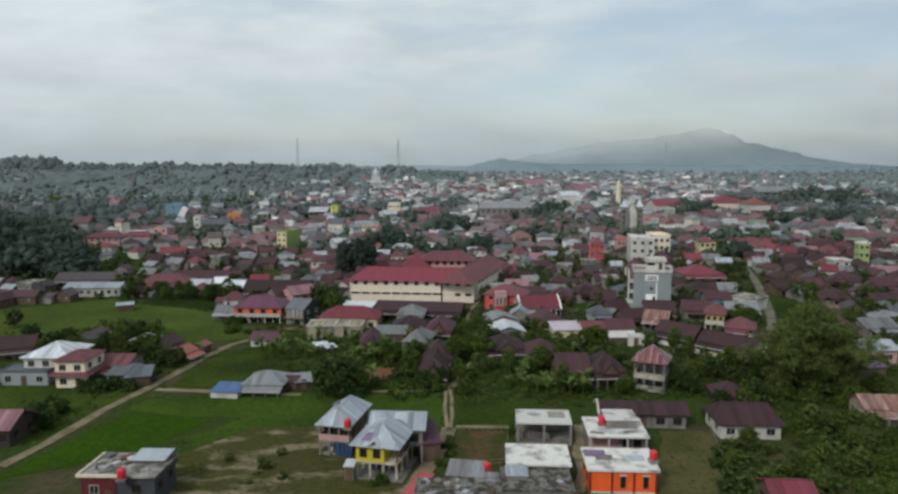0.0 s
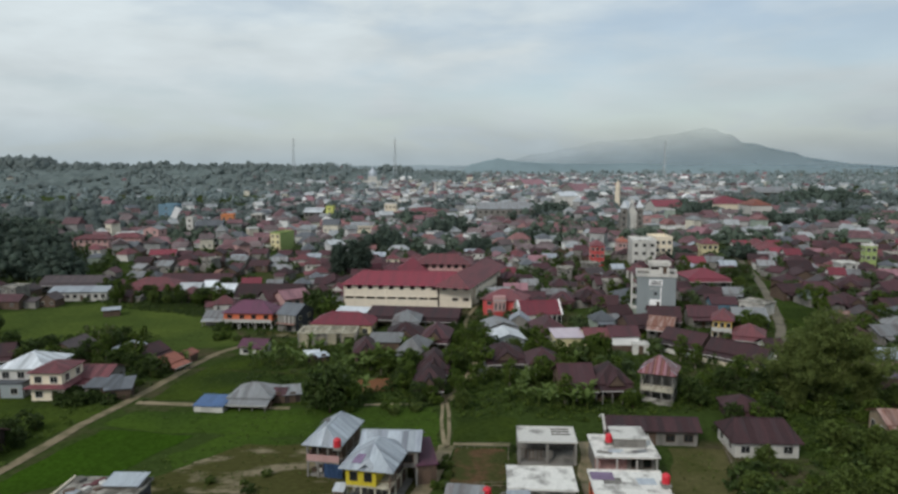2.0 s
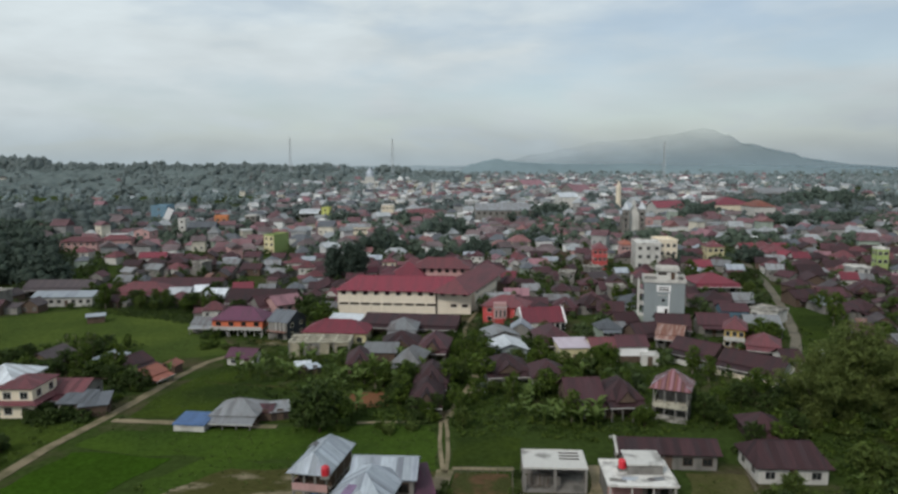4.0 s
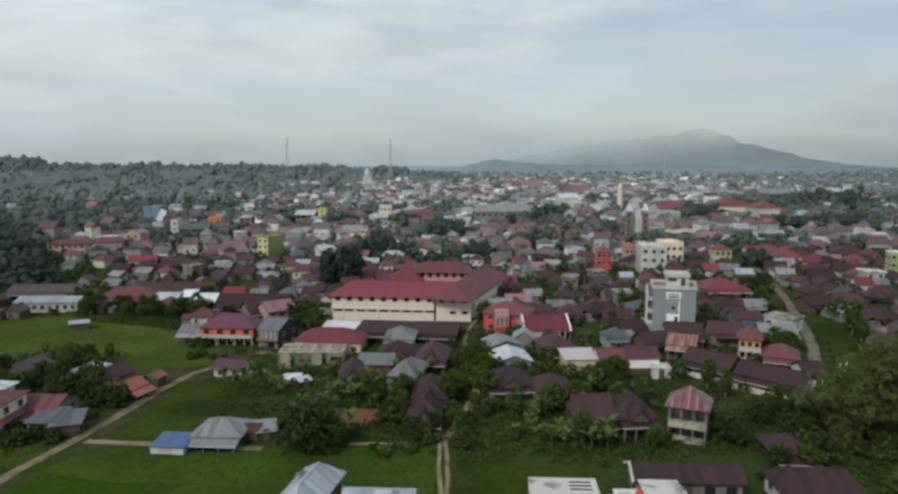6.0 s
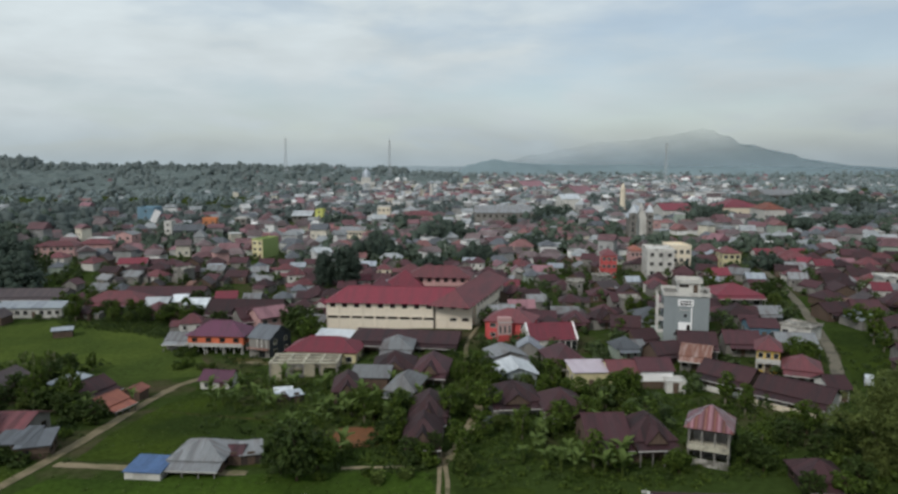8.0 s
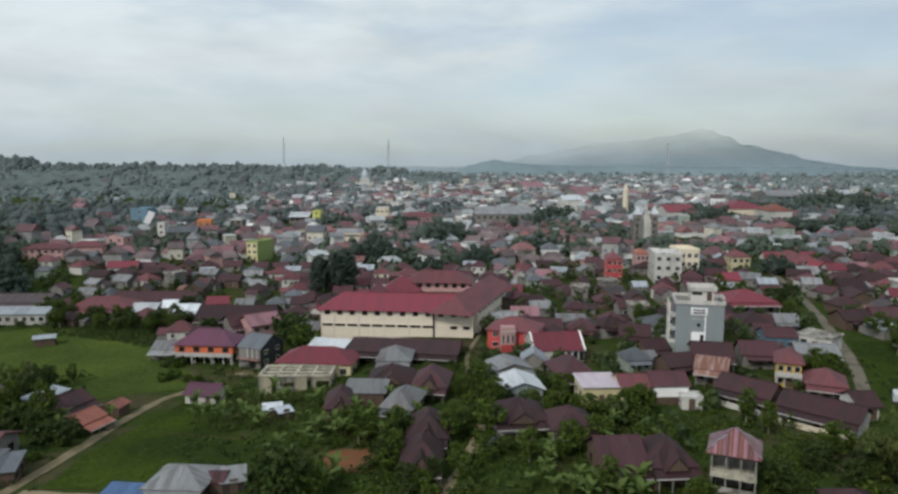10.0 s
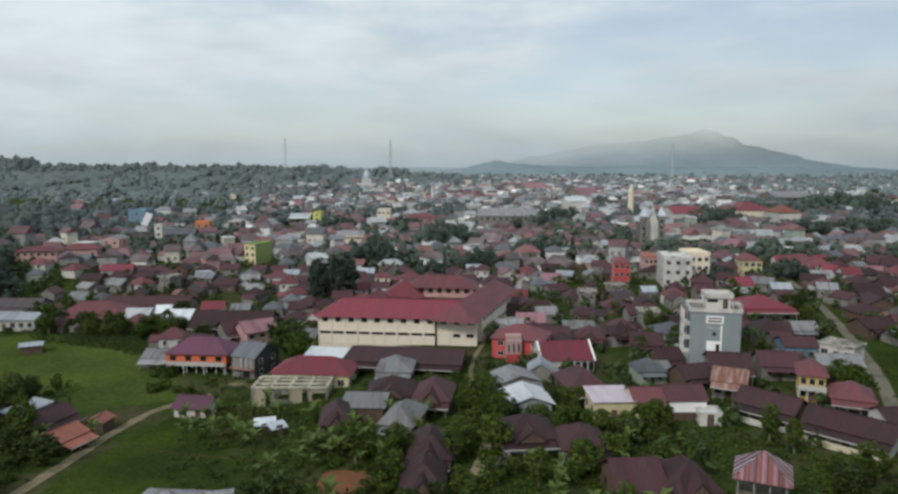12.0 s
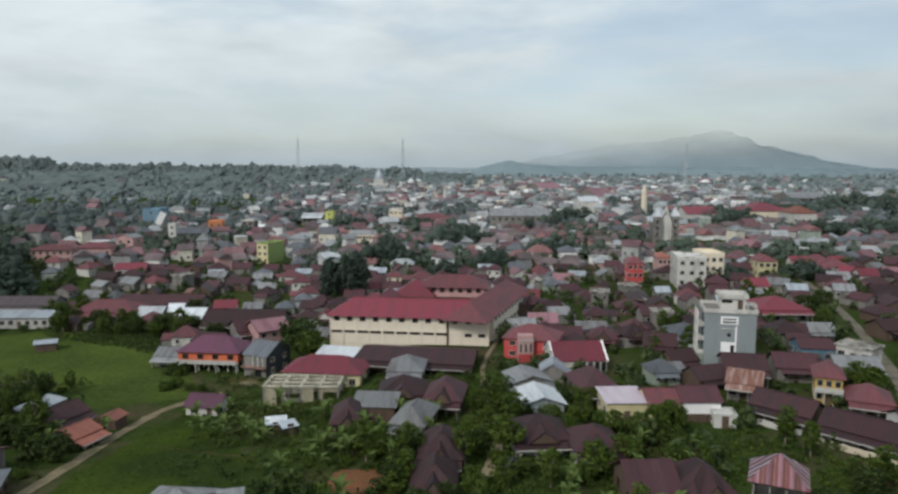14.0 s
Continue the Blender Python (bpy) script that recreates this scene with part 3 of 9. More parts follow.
def lay_sheets(roof_ob, kind, w, d, eave, rise, over, material, hip=None, wide=0.95):
    """Single roof sheets laid side by side from eave to ridge, each a little proud of its neighbour."""
    a, b = w / 2 + over, d / 2 + over
    if kind == "gable_x":
        sides = [(0, a, b, b, 0), (2, a, b, b, 0)]
    elif kind == "gable_y":
        sides = [(1, b, a, a, 0), (3, b, a, a, 0)]
    elif kind == "shed":
        sides = [(0, a, b, 2 * b, 0)]
    elif w >= d:
        k = min(b, a - 0.05) if hip is None else hip
        sides = [(0, a, b, b, k), (2, a, b, b, k), (1, b, a, k, b), (3, b, a, k, b)]
    else:
        k = min(a, b - 0.05) if hip is None else hip
        sides = [(0, a, b, k, a), (2, a, b, k, a), (1, b, a, a, k), (3, b, a, a, k)]
    for side, la, dist, run, kk in sides:
        n = max(2, round(2 * la / wide))
        for i in range(n):
            u0, u1 = -la + 2 * la * i / n + 0.01, -la + 2 * la * (i + 1) / n - 0.01
            f0, f1 = ((min(1.0, (la - abs(u)) / kk) if kk else 1.0) for u in (u0, u1))
            up = 0.025 + 0.012 * ((i * 5 + side * 2) % 3)
            cut = 0.995
            poly = [(u0, -dist, eave + up), (u1, -dist, eave + up), (u1, -dist + run * f1 * cut, eave + rise * f1 * cut + up), (u0, -dist + run * f0 * cut, eave + rise * f0 * cut + up)]
            um = (u0 + u1) / 2
            if kk and kk < la and abs(u0) < la - kk < abs(u1):
                poly.insert(3, (la - kk, -dist + run * cut, eave + rise * cut + up))
            if kk and kk < la and abs(u1) < la - kk < abs(u0):
                poly.insert(3, (-(la - kk), -dist + run * cut, eave + rise * cut + up))
            bm = bmesh.new()
            sheet(bm, [poly], 0.03)
            part("roof_sheet", bm, material, roof_ob, at=pose(0, 0, 0, 0, 0, 90 * side))


def add_roof(root, kind, w, d, eave, rise, roof, over=0.6, hip=None, name="roof", at=None, label="", cap=True):
    if kind == "flat":
        bm = bmesh.new()
        a, b = w / 2 + over, d / 2 + over
        box(bm, -a, -b, eave, a, b, eave + 0.18)
        if rise > 0.05:
            for q in ((-a, -b, a, -b + 0.15), (-a, b - 0.15, a, b), (-a, -b + 0.15, -a + 0.15, b - 0.15), (a - 0.15, -b + 0.15, a, b - 0.15)):
                box(bm, q[0], q[1], eave + 0.18, q[2], q[3], eave + 0.18 + rise)
        return part(name, bm, roof, root, label, at)
    planes, ridge = roof_planes(kind, w, d, eave, rise, over, hip)
    bm = bmesh.new()
    sheet(bm, planes)
    ob = part(name, bm, roof, root, label, at)
    if ridge and cap:
        bm = bmesh.new()
        p, q = Vector(ridge[0]), Vector(ridge[1])
        u = (q - p).normalized() if (q - p).length > 0.1 else Vector((1, 0, 0))
        s = Vector((-u.y, u.x, 0)) * 0.22
        lift = Vector((0, 0, 0.05))
        sheet(bm, [[tuple(p - s + lift - Vector((0, 0, 0.09))), tuple(q - s + lift - Vector((0, 0, 0.09))), tuple(q + lift), tuple(p + lift)],
                   [tuple(q + s + lift - Vector((0, 0, 0.09))), tuple(p + s + lift - Vector((0, 0, 0.09))), tuple(p + lift), tuple(q + lift)]], 0.03)
        part("ridge_cap", bm, roof, ob)
    return ob


def add_body(root, w, d, z0, eave, wall, kind="", rise=0.0, name="wall", over=0.6):
    """The walls as one solid with a plinth, gables filled up to the roof."""
    bm = bmesh.new()
    box(bm, -w / 2, -d / 2, z0, w / 2, d / 2, eave)
    if kind == "gable_x":
        top = rise * (d / 2) / (d / 2 + over) - 0.12
        for s in (-1, 1):
            x0, x1 = sorted((s * w / 2, s * (w / 2 - 0.2)))
            v = [[bm.verts.new(p) for p in ((x, -d / 2, eave), (x, d / 2, eave), (x, 0, eave + top + rise * over / (d / 2 + over)))] for x in (x0, x1)]
            bm.faces.new(v[0][::-1]), bm.faces.new(v[1])
            for i in range(3):
                j = (i + 1) % 3
                bm.faces.new((v[0][i], v[0][j], v[1][j], v[1][i]))
    if kind == "gable_y":
        top = rise - 0.12
        for s in (-1, 1):
            y0, y1 = sorted((s * d / 2, s * (d / 2 - 0.2)))
            v = [[bm.verts.new(p) for p in ((-w / 2, y, eave), (w / 2, y, eave), (0, y, eave + top))] for y in (y0, y1)]
            bm.faces.new(v[0]), bm.faces.new(v[1][::-1])
            for i in range(3):
                j = (i + 1) % 3
                bm.faces.new((v[0][j], v[0][i], v[1][i], v[1][j]))
    bmesh.ops.recalc_face_normals(bm, faces=bm.faces)
    return part(name, bm, wall, root)


def add_gablet(root, w, d, eave, rise, over, roof, wall="wood"):
    """The small front gable of the local timber houses, riding on the hipped roof over the veranda."""
    gw, gy, gz, ez = w * 0.30, -d / 2 - 1.7, eave + rise * 0.72, eave - 0.12
    yb, ye = -(d / 2 + over) * 0.28, -(d / 2 + over)
    bm = bmesh.new()
    sheet(bm, [[(-gw, gy, ez), (0, gy, gz), (0, yb, gz), (-gw, ye, ez)], [(gw, ye, ez), (0, yb, gz), (0, gy, gz), (gw, gy, ez)]], 0.08)
    part("gable_roof", bm, roof, root)
    bm = bmesh.new()
    v = [[bm.verts.new(p) for p in ((-gw + 0.2, y, ez - 0.02), (gw - 0.2, y, ez - 0.02), (0, y, gz - 0.2))] for y in (gy + 0.25, gy + 0.37)]
    bm.faces.new(v[0]), bm.faces.new(v[1][::-1])
    for i in range(3):
        j = (i + 1) % 3
        bm.faces.new((v[0][j], v[0][i], v[1][i], v[1][j]))
    bmesh.ops.recalc_face_normals(bm, faces=bm.faces)
    part("gable_wall", bm, wall, root)


def add_verge(root, w, d, eave, rise, over, material="bright", ends=(-1, 1)):
    """White parapet strips along the sloping ends of a gabled roof."""
    b = d / 2 + over
    for s in ends:
        x0, x1 = sorted((s * (w / 2 + over - 0.30), s * (w / 2 + over + 0.06)))
        for t in (-1, 1):
            bm = bmesh.new()
            ring = [(x0, t * b, eave + 0.16), (x1, t * b, eave + 0.16), (x1, 0, eave + rise + 0.2), (x0, 0, eave + rise + 0.2)]
            sheet(bm, [ring if t < 0 else ring[::-1]], 0.36)
            part("verge", bm, material, root, "white painted gable edge")


def house(label, x, y, rot, w, d, eave, rise, kind="gable_x", wall="offwhite", roof="brown", over=0.6, floors=1, stilt=0.0,
          nwin=3, nside=2, frame_mat="frame", hip=None, z=None, group="", category="house", veranda=None, belt=False, gablet=False, balcony=0.0, low_wall=""):
    """A small house: walls, roof with its ridge cap, windows, a door, and posts where it stands on stilts."""
    root = thing("house", label, category, x, y, rot, z, group)
    FOOT.append((x, y, 0.5 * math.hypot(w, d)))
    add_body(root, w, d, stilt - (0.4 if not stilt else 0), eave, wall, kind, rise, over=over)
    top = add_roof(root, kind, w, d, eave, rise, roof, over, hip)
    if y < 152 and kind != "flat":
        lay_sheets(top, kind, w, d, eave, rise, over, roof, hip)
    if wall in ("wood", "darkwood", "cement", "slate") and frame_mat == "frame":
        frame_mat = "darkframe"
    if stilt:
        post = None
        for i in range(max(2, round(w / 2.6)) + 1):
            for j in range(max(1, round(d / 3.2)) + 1):
                if post is None:
                    bm = bmesh.new()
                    box(bm, -0.14, -0.14, -0.5, 0.14, 0.14, stilt)
                    post = mesh("post", bm, "frame")
                part("post", post, None, root, at=pose(-w / 2 + 0.15 + (w - 0.3) * i / max(2, round(w / 2.6)), -d / 2 + 0.15 + (d - 0.3) * j / max(1, round(d / 3.2)), 0))
    high = (eave - stilt) / floors
    for k in range(floors):
        zc = stilt + high * (k + 0.52)
        wh = min(1.25, high * 0.42)
        for i in range(nwin):
            u = -w / 2 + w * (i + 0.5) / nwin
            if k == 0 and i == nwin // 2 and not stilt:
                door(root, u, -d / 2, stilt, turn=0)
            else:
                window(root, u, -d / 2, zc, min(1.3, w / nwin * 0.6), wh, 0, frame_mat)
        for i in range(nside):
            v = -d / 2 + d * (i + 0.5) / nside
            ww = min(1.2, d / nside * 0.5)
            if x > 5:
                window(root, -w / 2, v, zc, ww, wh, -90, frame_mat)
            else:
                window(root, w / 2, v, zc, ww, wh, 90, frame_mat)
    if belt:
        bm = bmesh.new()
        g, z1 = 1.1, eave * 0.56
        sheet(bm, [[(-w / 2 - g, -d / 2 - g, z1 - 0.35), (w / 2 + g, -d / 2 - g, z1 - 0.35), (w / 2, -d / 2, z1 + 0.2), (-w / 2, -d / 2, z1 + 0.2)],
                   [(w / 2 + g, -d / 2 - g, z1 - 0.35), (w / 2 + g, d / 2 + g, z1 - 0.35), (w / 2, d / 2, z1 + 0.2), (w / 2, -d / 2, z1 + 0.2)],
                   [(-w / 2 - g, d / 2 + g, z1 - 0.35), (-w / 2 - g, -d / 2 - g, z1 - 0.35), (-w / 2, -d / 2, z1 + 0.2), (-w / 2, d / 2, z1 + 0.2)]], 0.08)
        part("canopy", bm, roof, root, "red-brown canopy between the storeys")
    if gablet:
        add_gablet(root, w, d, eave, rise, over, roof)
    if balcony:
        bm = bmesh.new()
        box(bm, -w / 2 - 0.1, -d / 2 - 1.4, balcony - 0.15, w / 2 + 0.1, -d / 2, balcony)
        box(bm, -w / 2 - 0.1, -d / 2 - 1.4, balcony, w / 2 + 0.1, -d / 2 - 1.28, balcony + 0.85)
        part("balcony", bm, wall if wall == "paleyellow" else "frame", root, "whitewashed balcony with a solid balustrade")
        bm = bmesh.new()
        box(bm, -0.1, -0.1, -0.4, 0.1, 0.1, balcony - 0.15)
        pm = mesh("balcony_post", bm, "frame")
        for i in range(4):
            part("balcony_post", pm, None, root, at=pose(-w / 2 + w * i / 3, -d / 2 - 1.25, 0))
    if veranda is None:
        veranda = wall in ("wood", "cement", "darkwood") and floors == 1 and not stilt and kind in ("gable_x", "gable_y", "hip") and w > 5 and y > 124
    if veranda:
        bm = bmesh.new()
        sheet(bm, [[(-w / 2 - 0.3, -d / 2 - 2.4, eave - 0.75), (w / 2 + 0.3, -d / 2 - 2.4, eave - 0.75), (w / 2 + 0.3, -d / 2, eave - 0.1), (-w / 2 - 0.3, -d / 2, eave - 0.1)]], 0.08)
        part("veranda_roof", bm, roof, root)
        bm = bmesh.new()
        box(bm, -0.08, -0.08, stilt - 0.3, 0.08, 0.08, eave - 0.8)
        pm = mesh("veranda_post", bm, "cement")
        part("fascia", box(bmesh.new(), -w / 2 - 0.3, -d / 2 - 2.46, eave - 0.92, w / 2 + 0.3, -d / 2 - 2.41, eave - 0.72), "frame", root, "pale eaves board")
        for i in range(4):
            part("veranda_post", pm, None, root, at=pose(-w / 2 + 0.2 + (w - 0.4) * i / 3, -d / 2 - 2.1, 0))
        if low_wall:
            part("low_wall", box(bmesh.new(), -w / 2, -d / 2 - 2.26, -0.6, w / 2, -d / 2 - 2.14, 0.95), low_wall, root, "pale veranda balustrade")
    return root


def patch(name, outline, material, lift=0.05, step=2.2, label="", category="field", kind="structure"):
    """A convex piece of ground cover that follows the land."""
    FIELDS.append(outline)
    bm = bmesh.new()
    xs, ys = [p[0] for p in outline], [p[1] for p in outline]
    nx, ny = max(2, int((max(xs) - min(xs)) / step)), max(2, int((max(ys) - min(ys)) / step))
    grid = [[bm.verts.new((min(xs) + (max(xs) - min(xs)) * i / nx, min(ys) + (max(ys) - min(ys)) * j / ny, 0)) for i in range(nx + 1)] for j in range(ny + 1)]
    for j in range(ny):
        for i in range(nx):
            bm.faces.new((grid[j][i], grid[j][i + 1], grid[j + 1][i + 1], grid[j + 1][i]))
    area = sum(p[0] * q[1] - q[0] * p[1] for p, q in zip(outline, outline[1:] + outline[:1]))
    ring = outline if area > 0 else outline[::-1]
    for p, q in zip(ring, ring[1:] + ring[:1]):
        bmesh.ops.bisect_plane(bm, geom=bm.verts[:] + bm.edges[:] + bm.faces[:], plane_co=(*p, 0), plane_no=(q[1] - p[1], p[0] - q[0], 0), clear_outer=True)
    for v in bm.verts:
        x, y = v.co.x, v.co.y
        v.co.x += 1.1 * noise.noise((x * 0.16, y * 0.16, 2.0)) + 0.5 * noise.noise((x * 0.6, y * 0.6, 5.0))
        v.co.y += 1.1 * noise.noise((x * 0.16, y * 0.16, 8.0)) + 0.5 * noise.noise((x * 0.6, y * 0.6, 11.0))
        v.co.z = ground_z(v.co.x, v.co.y) + lift
    return tagged(new(name, mesh(name, bm, material)), label, category, kind=kind)


def ribbon(name, points, width, material, lift=0.09, label="", category="path", wobble=0.0, kind="structure"):
    """A track along a polyline, lying on the land."""
    bm = bmesh.new()
    pts = []
    for p, q in zip(points, points[1:]):
        n = max(1, int(math.dist(p, q) / 2.5))
        pts += [(p[0] + (q[0] - p[0]) * i / n, p[1] + (q[1] - p[1]) * i / n) for i in range(n)]
    pts.append(points[-1])
    for _ in range(3):
        pts = [pts[0]] + [((a[0] + 2 * b[0] + c[0]) / 4, (a[1] + 2 * b[1] + c[1]) / 4) for a, b, c in zip(pts, pts[1:], pts[2:])] + [pts[-1]]
    last = None
    LINES.extend((*p, width / 2) for p in pts)
    for i, p in enumerate(pts):
        a, b = pts[max(0, i - 1)], pts[min(len(pts) - 1, i + 1)]
        u = Vector((b[0] - a[0], b[1] - a[1])).normalized()
        hw = width / 2 * (1 + wobble * (noise.noise((p[0] * 0.3, p[1] * 0.3, 7.0))))
        off = wobble * 0.5 * noise.noise((p[0] * 0.2, p[1] * 0.2, 3.0))
        row = []
        for s in (-1, 0, 1):
            x, y = p[0] - u.y * (s * hw + off), p[1] + u.x * (s * hw + off)
            row.append(bm.verts.new((x, y, max(ground_z(x, y), ground_z(*p)) + lift)))
        if last:
            for k in range(2):
                bm.faces.new((last[k + 1], last[k], row[k], row[k + 1]))
        last = row
    return tagged(new(name, mesh(name, bm, material)), label, category, kind=kind)

# ---------------------------------------------------------------- land
M["land"] = mat("undergrowth_and_bare_earth", (0.034, 0.052, 0.014), 0.95, 0.45, 0.06, (1, 1, 1), 0.9, 0.4, (0.066, 0.056, 0.034), (0.50, 0.66))
# haze of distance is put into the colours of mountain, ridge and foothill
M["mountain"] = mat("haze_tinted_mountain_forest", (0.225, 0.300, 0.335), 0.95, 0.08, 0.004, (1, 1, 1), 0.03, 0, (0.205, 0.278, 0.312), (0.4, 0.6))
M["haze_ridge"] = mat("ridge_in_haze_colour", (0.300, 0.355, 0.380), 0.95, 0.06, 0.004, (1, 1, 1), 0.03, 0, (0.285, 0.340, 0.366), (0.4, 0.6))
M["foothill"] = mat("haze_tinted_foothill_forest", (0.185, 0.240, 0.258), 0.95, 0.12, 0.006, (1, 1, 1), 0.04, 0, (0.165, 0.216, 0.234), (0.4, 0.6))


def veil(material):
    """Imitates low cloud and mist by transparency: the forest fades out upwards and to the left, in uneven patches."""
    n, l = material.node_tree.nodes, material.node_tree.links
    tc, sp, nz, rg, mx, tr = (n.new("ShaderNode" + k) for k in ("TexCoord", "SeparateXYZ", "TexNoise", "MapRange", "MixShader", "BsdfTransparent"))
    l.new(tc.outputs["Object"], sp.inputs[0]), l.new(tc.outputs["Object"], nz.inputs["Vector"])
    nz.inputs["Scale"].default_value, nz.inputs["Detail"].default_value = 0.0045, 4

    def step(op, u, v, w):
        m = n.new("ShaderNodeMath")
        m.operation = op
        for i, q in enumerate((u, v, w)):
            if isinstance(q, (int, float)):
                m.inputs[i].default_value = q
            else:
                l.new(q, m.inputs[i])
        return m.outputs[0]
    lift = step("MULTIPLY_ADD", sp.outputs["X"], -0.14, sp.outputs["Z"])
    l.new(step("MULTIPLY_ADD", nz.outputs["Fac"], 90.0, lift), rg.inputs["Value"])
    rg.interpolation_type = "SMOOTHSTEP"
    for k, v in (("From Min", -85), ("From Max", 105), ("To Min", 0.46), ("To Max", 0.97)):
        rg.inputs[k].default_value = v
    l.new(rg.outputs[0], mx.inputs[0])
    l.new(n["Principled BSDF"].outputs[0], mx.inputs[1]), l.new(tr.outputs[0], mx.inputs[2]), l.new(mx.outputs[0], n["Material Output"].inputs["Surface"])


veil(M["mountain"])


def spaced(lo, hi, fine_lo, fine_hi, fine, mid, coarse):
    out, v = [], fine_lo
    while v <= fine_hi:
        out.append(v)
        v += fine
    v, s = fine_hi + mid, mid
    while v < hi:
        out.append(v)
        s = min(s * 1.08, coarse)
        v += s
    out.append(hi)
    v, s = fine_lo - mid, mid
    while v > lo:
        out.insert(0, v)
        s = min(s * 1.08, coarse)
        v -= s
    out.insert(0, lo)
    return out


def build_ground():
    xs, ys = spaced(-4200, 4200, -150, 150, 4, 8, 120), spaced(-400, 4600, 60, 300, 4, 8, 120)
    bm = bmesh.new()
    rows = [[bm.verts.new((x, y, ground_z(x, y))) for x in xs] for y in ys]
    for j in range(len(ys) - 1):
        for i in range(len(xs) - 1):
            bm.faces.new((rows[j][i], rows[j][i + 1], rows[j + 1][i + 1], rows[j + 1][i]))
    for f in bm.faces:
        f.smooth = True
    tagged(new("ground", mesh("ground", bm, "land")), "green undergrowth and bare earth reaching to the hills", "ground", kind="structure")


build_ground()


def ridge_height(profile, u):
    for (a, ha), (b, hb) in zip(profile, profile[1:]):
        if a <= u <= b:
            return ha + (hb - ha) * smooth((u - a) / (b - a))
    return 0.0


def mountain(name, label, y, depth, profile, rough, material="mountain"):
    """A wooded ridge seen across the plain: a crest line with flanks and gullies on both sides."""
    bm = bmesh.new()
    x0, x1 = profile[0][0], profile[-1][0]
    nx, ny = 150, 18
    rows = []
    for j in range(ny + 1):
        s = j / ny * 2 - 1
        row = []
        for i in range(nx + 1):
            x = x0 + (x1 - x0) * i / nx
            h = ridge_height(profile, x)
            n = noise.fractal((x * 0.006, j * 0.35, 1.7), 0.9, 2.1, 5)
            h = h * (1 - abs(s) ** 1.4) * (1 + rough * n) + (0.06 * h * noise.noise((x * 0.03, j * 0.9, 4.0)) if abs(s) < 0.8 else 0)
            row.append(bm.verts.new((x + 30 * n * abs(s), y + depth * s, h - 4)))
        rows.append(row)
    for j in range(ny):
        for i in range(nx):
            bm.faces.new((rows[j][i], rows[j][i + 1], rows[j + 1][i + 1], rows[j + 1][i])).smooth = True
    return tagged(new(name, mesh(name, bm, material)), label, "mountain", kind="structure")

# ---------------------------------------------------------------- landmark buildings


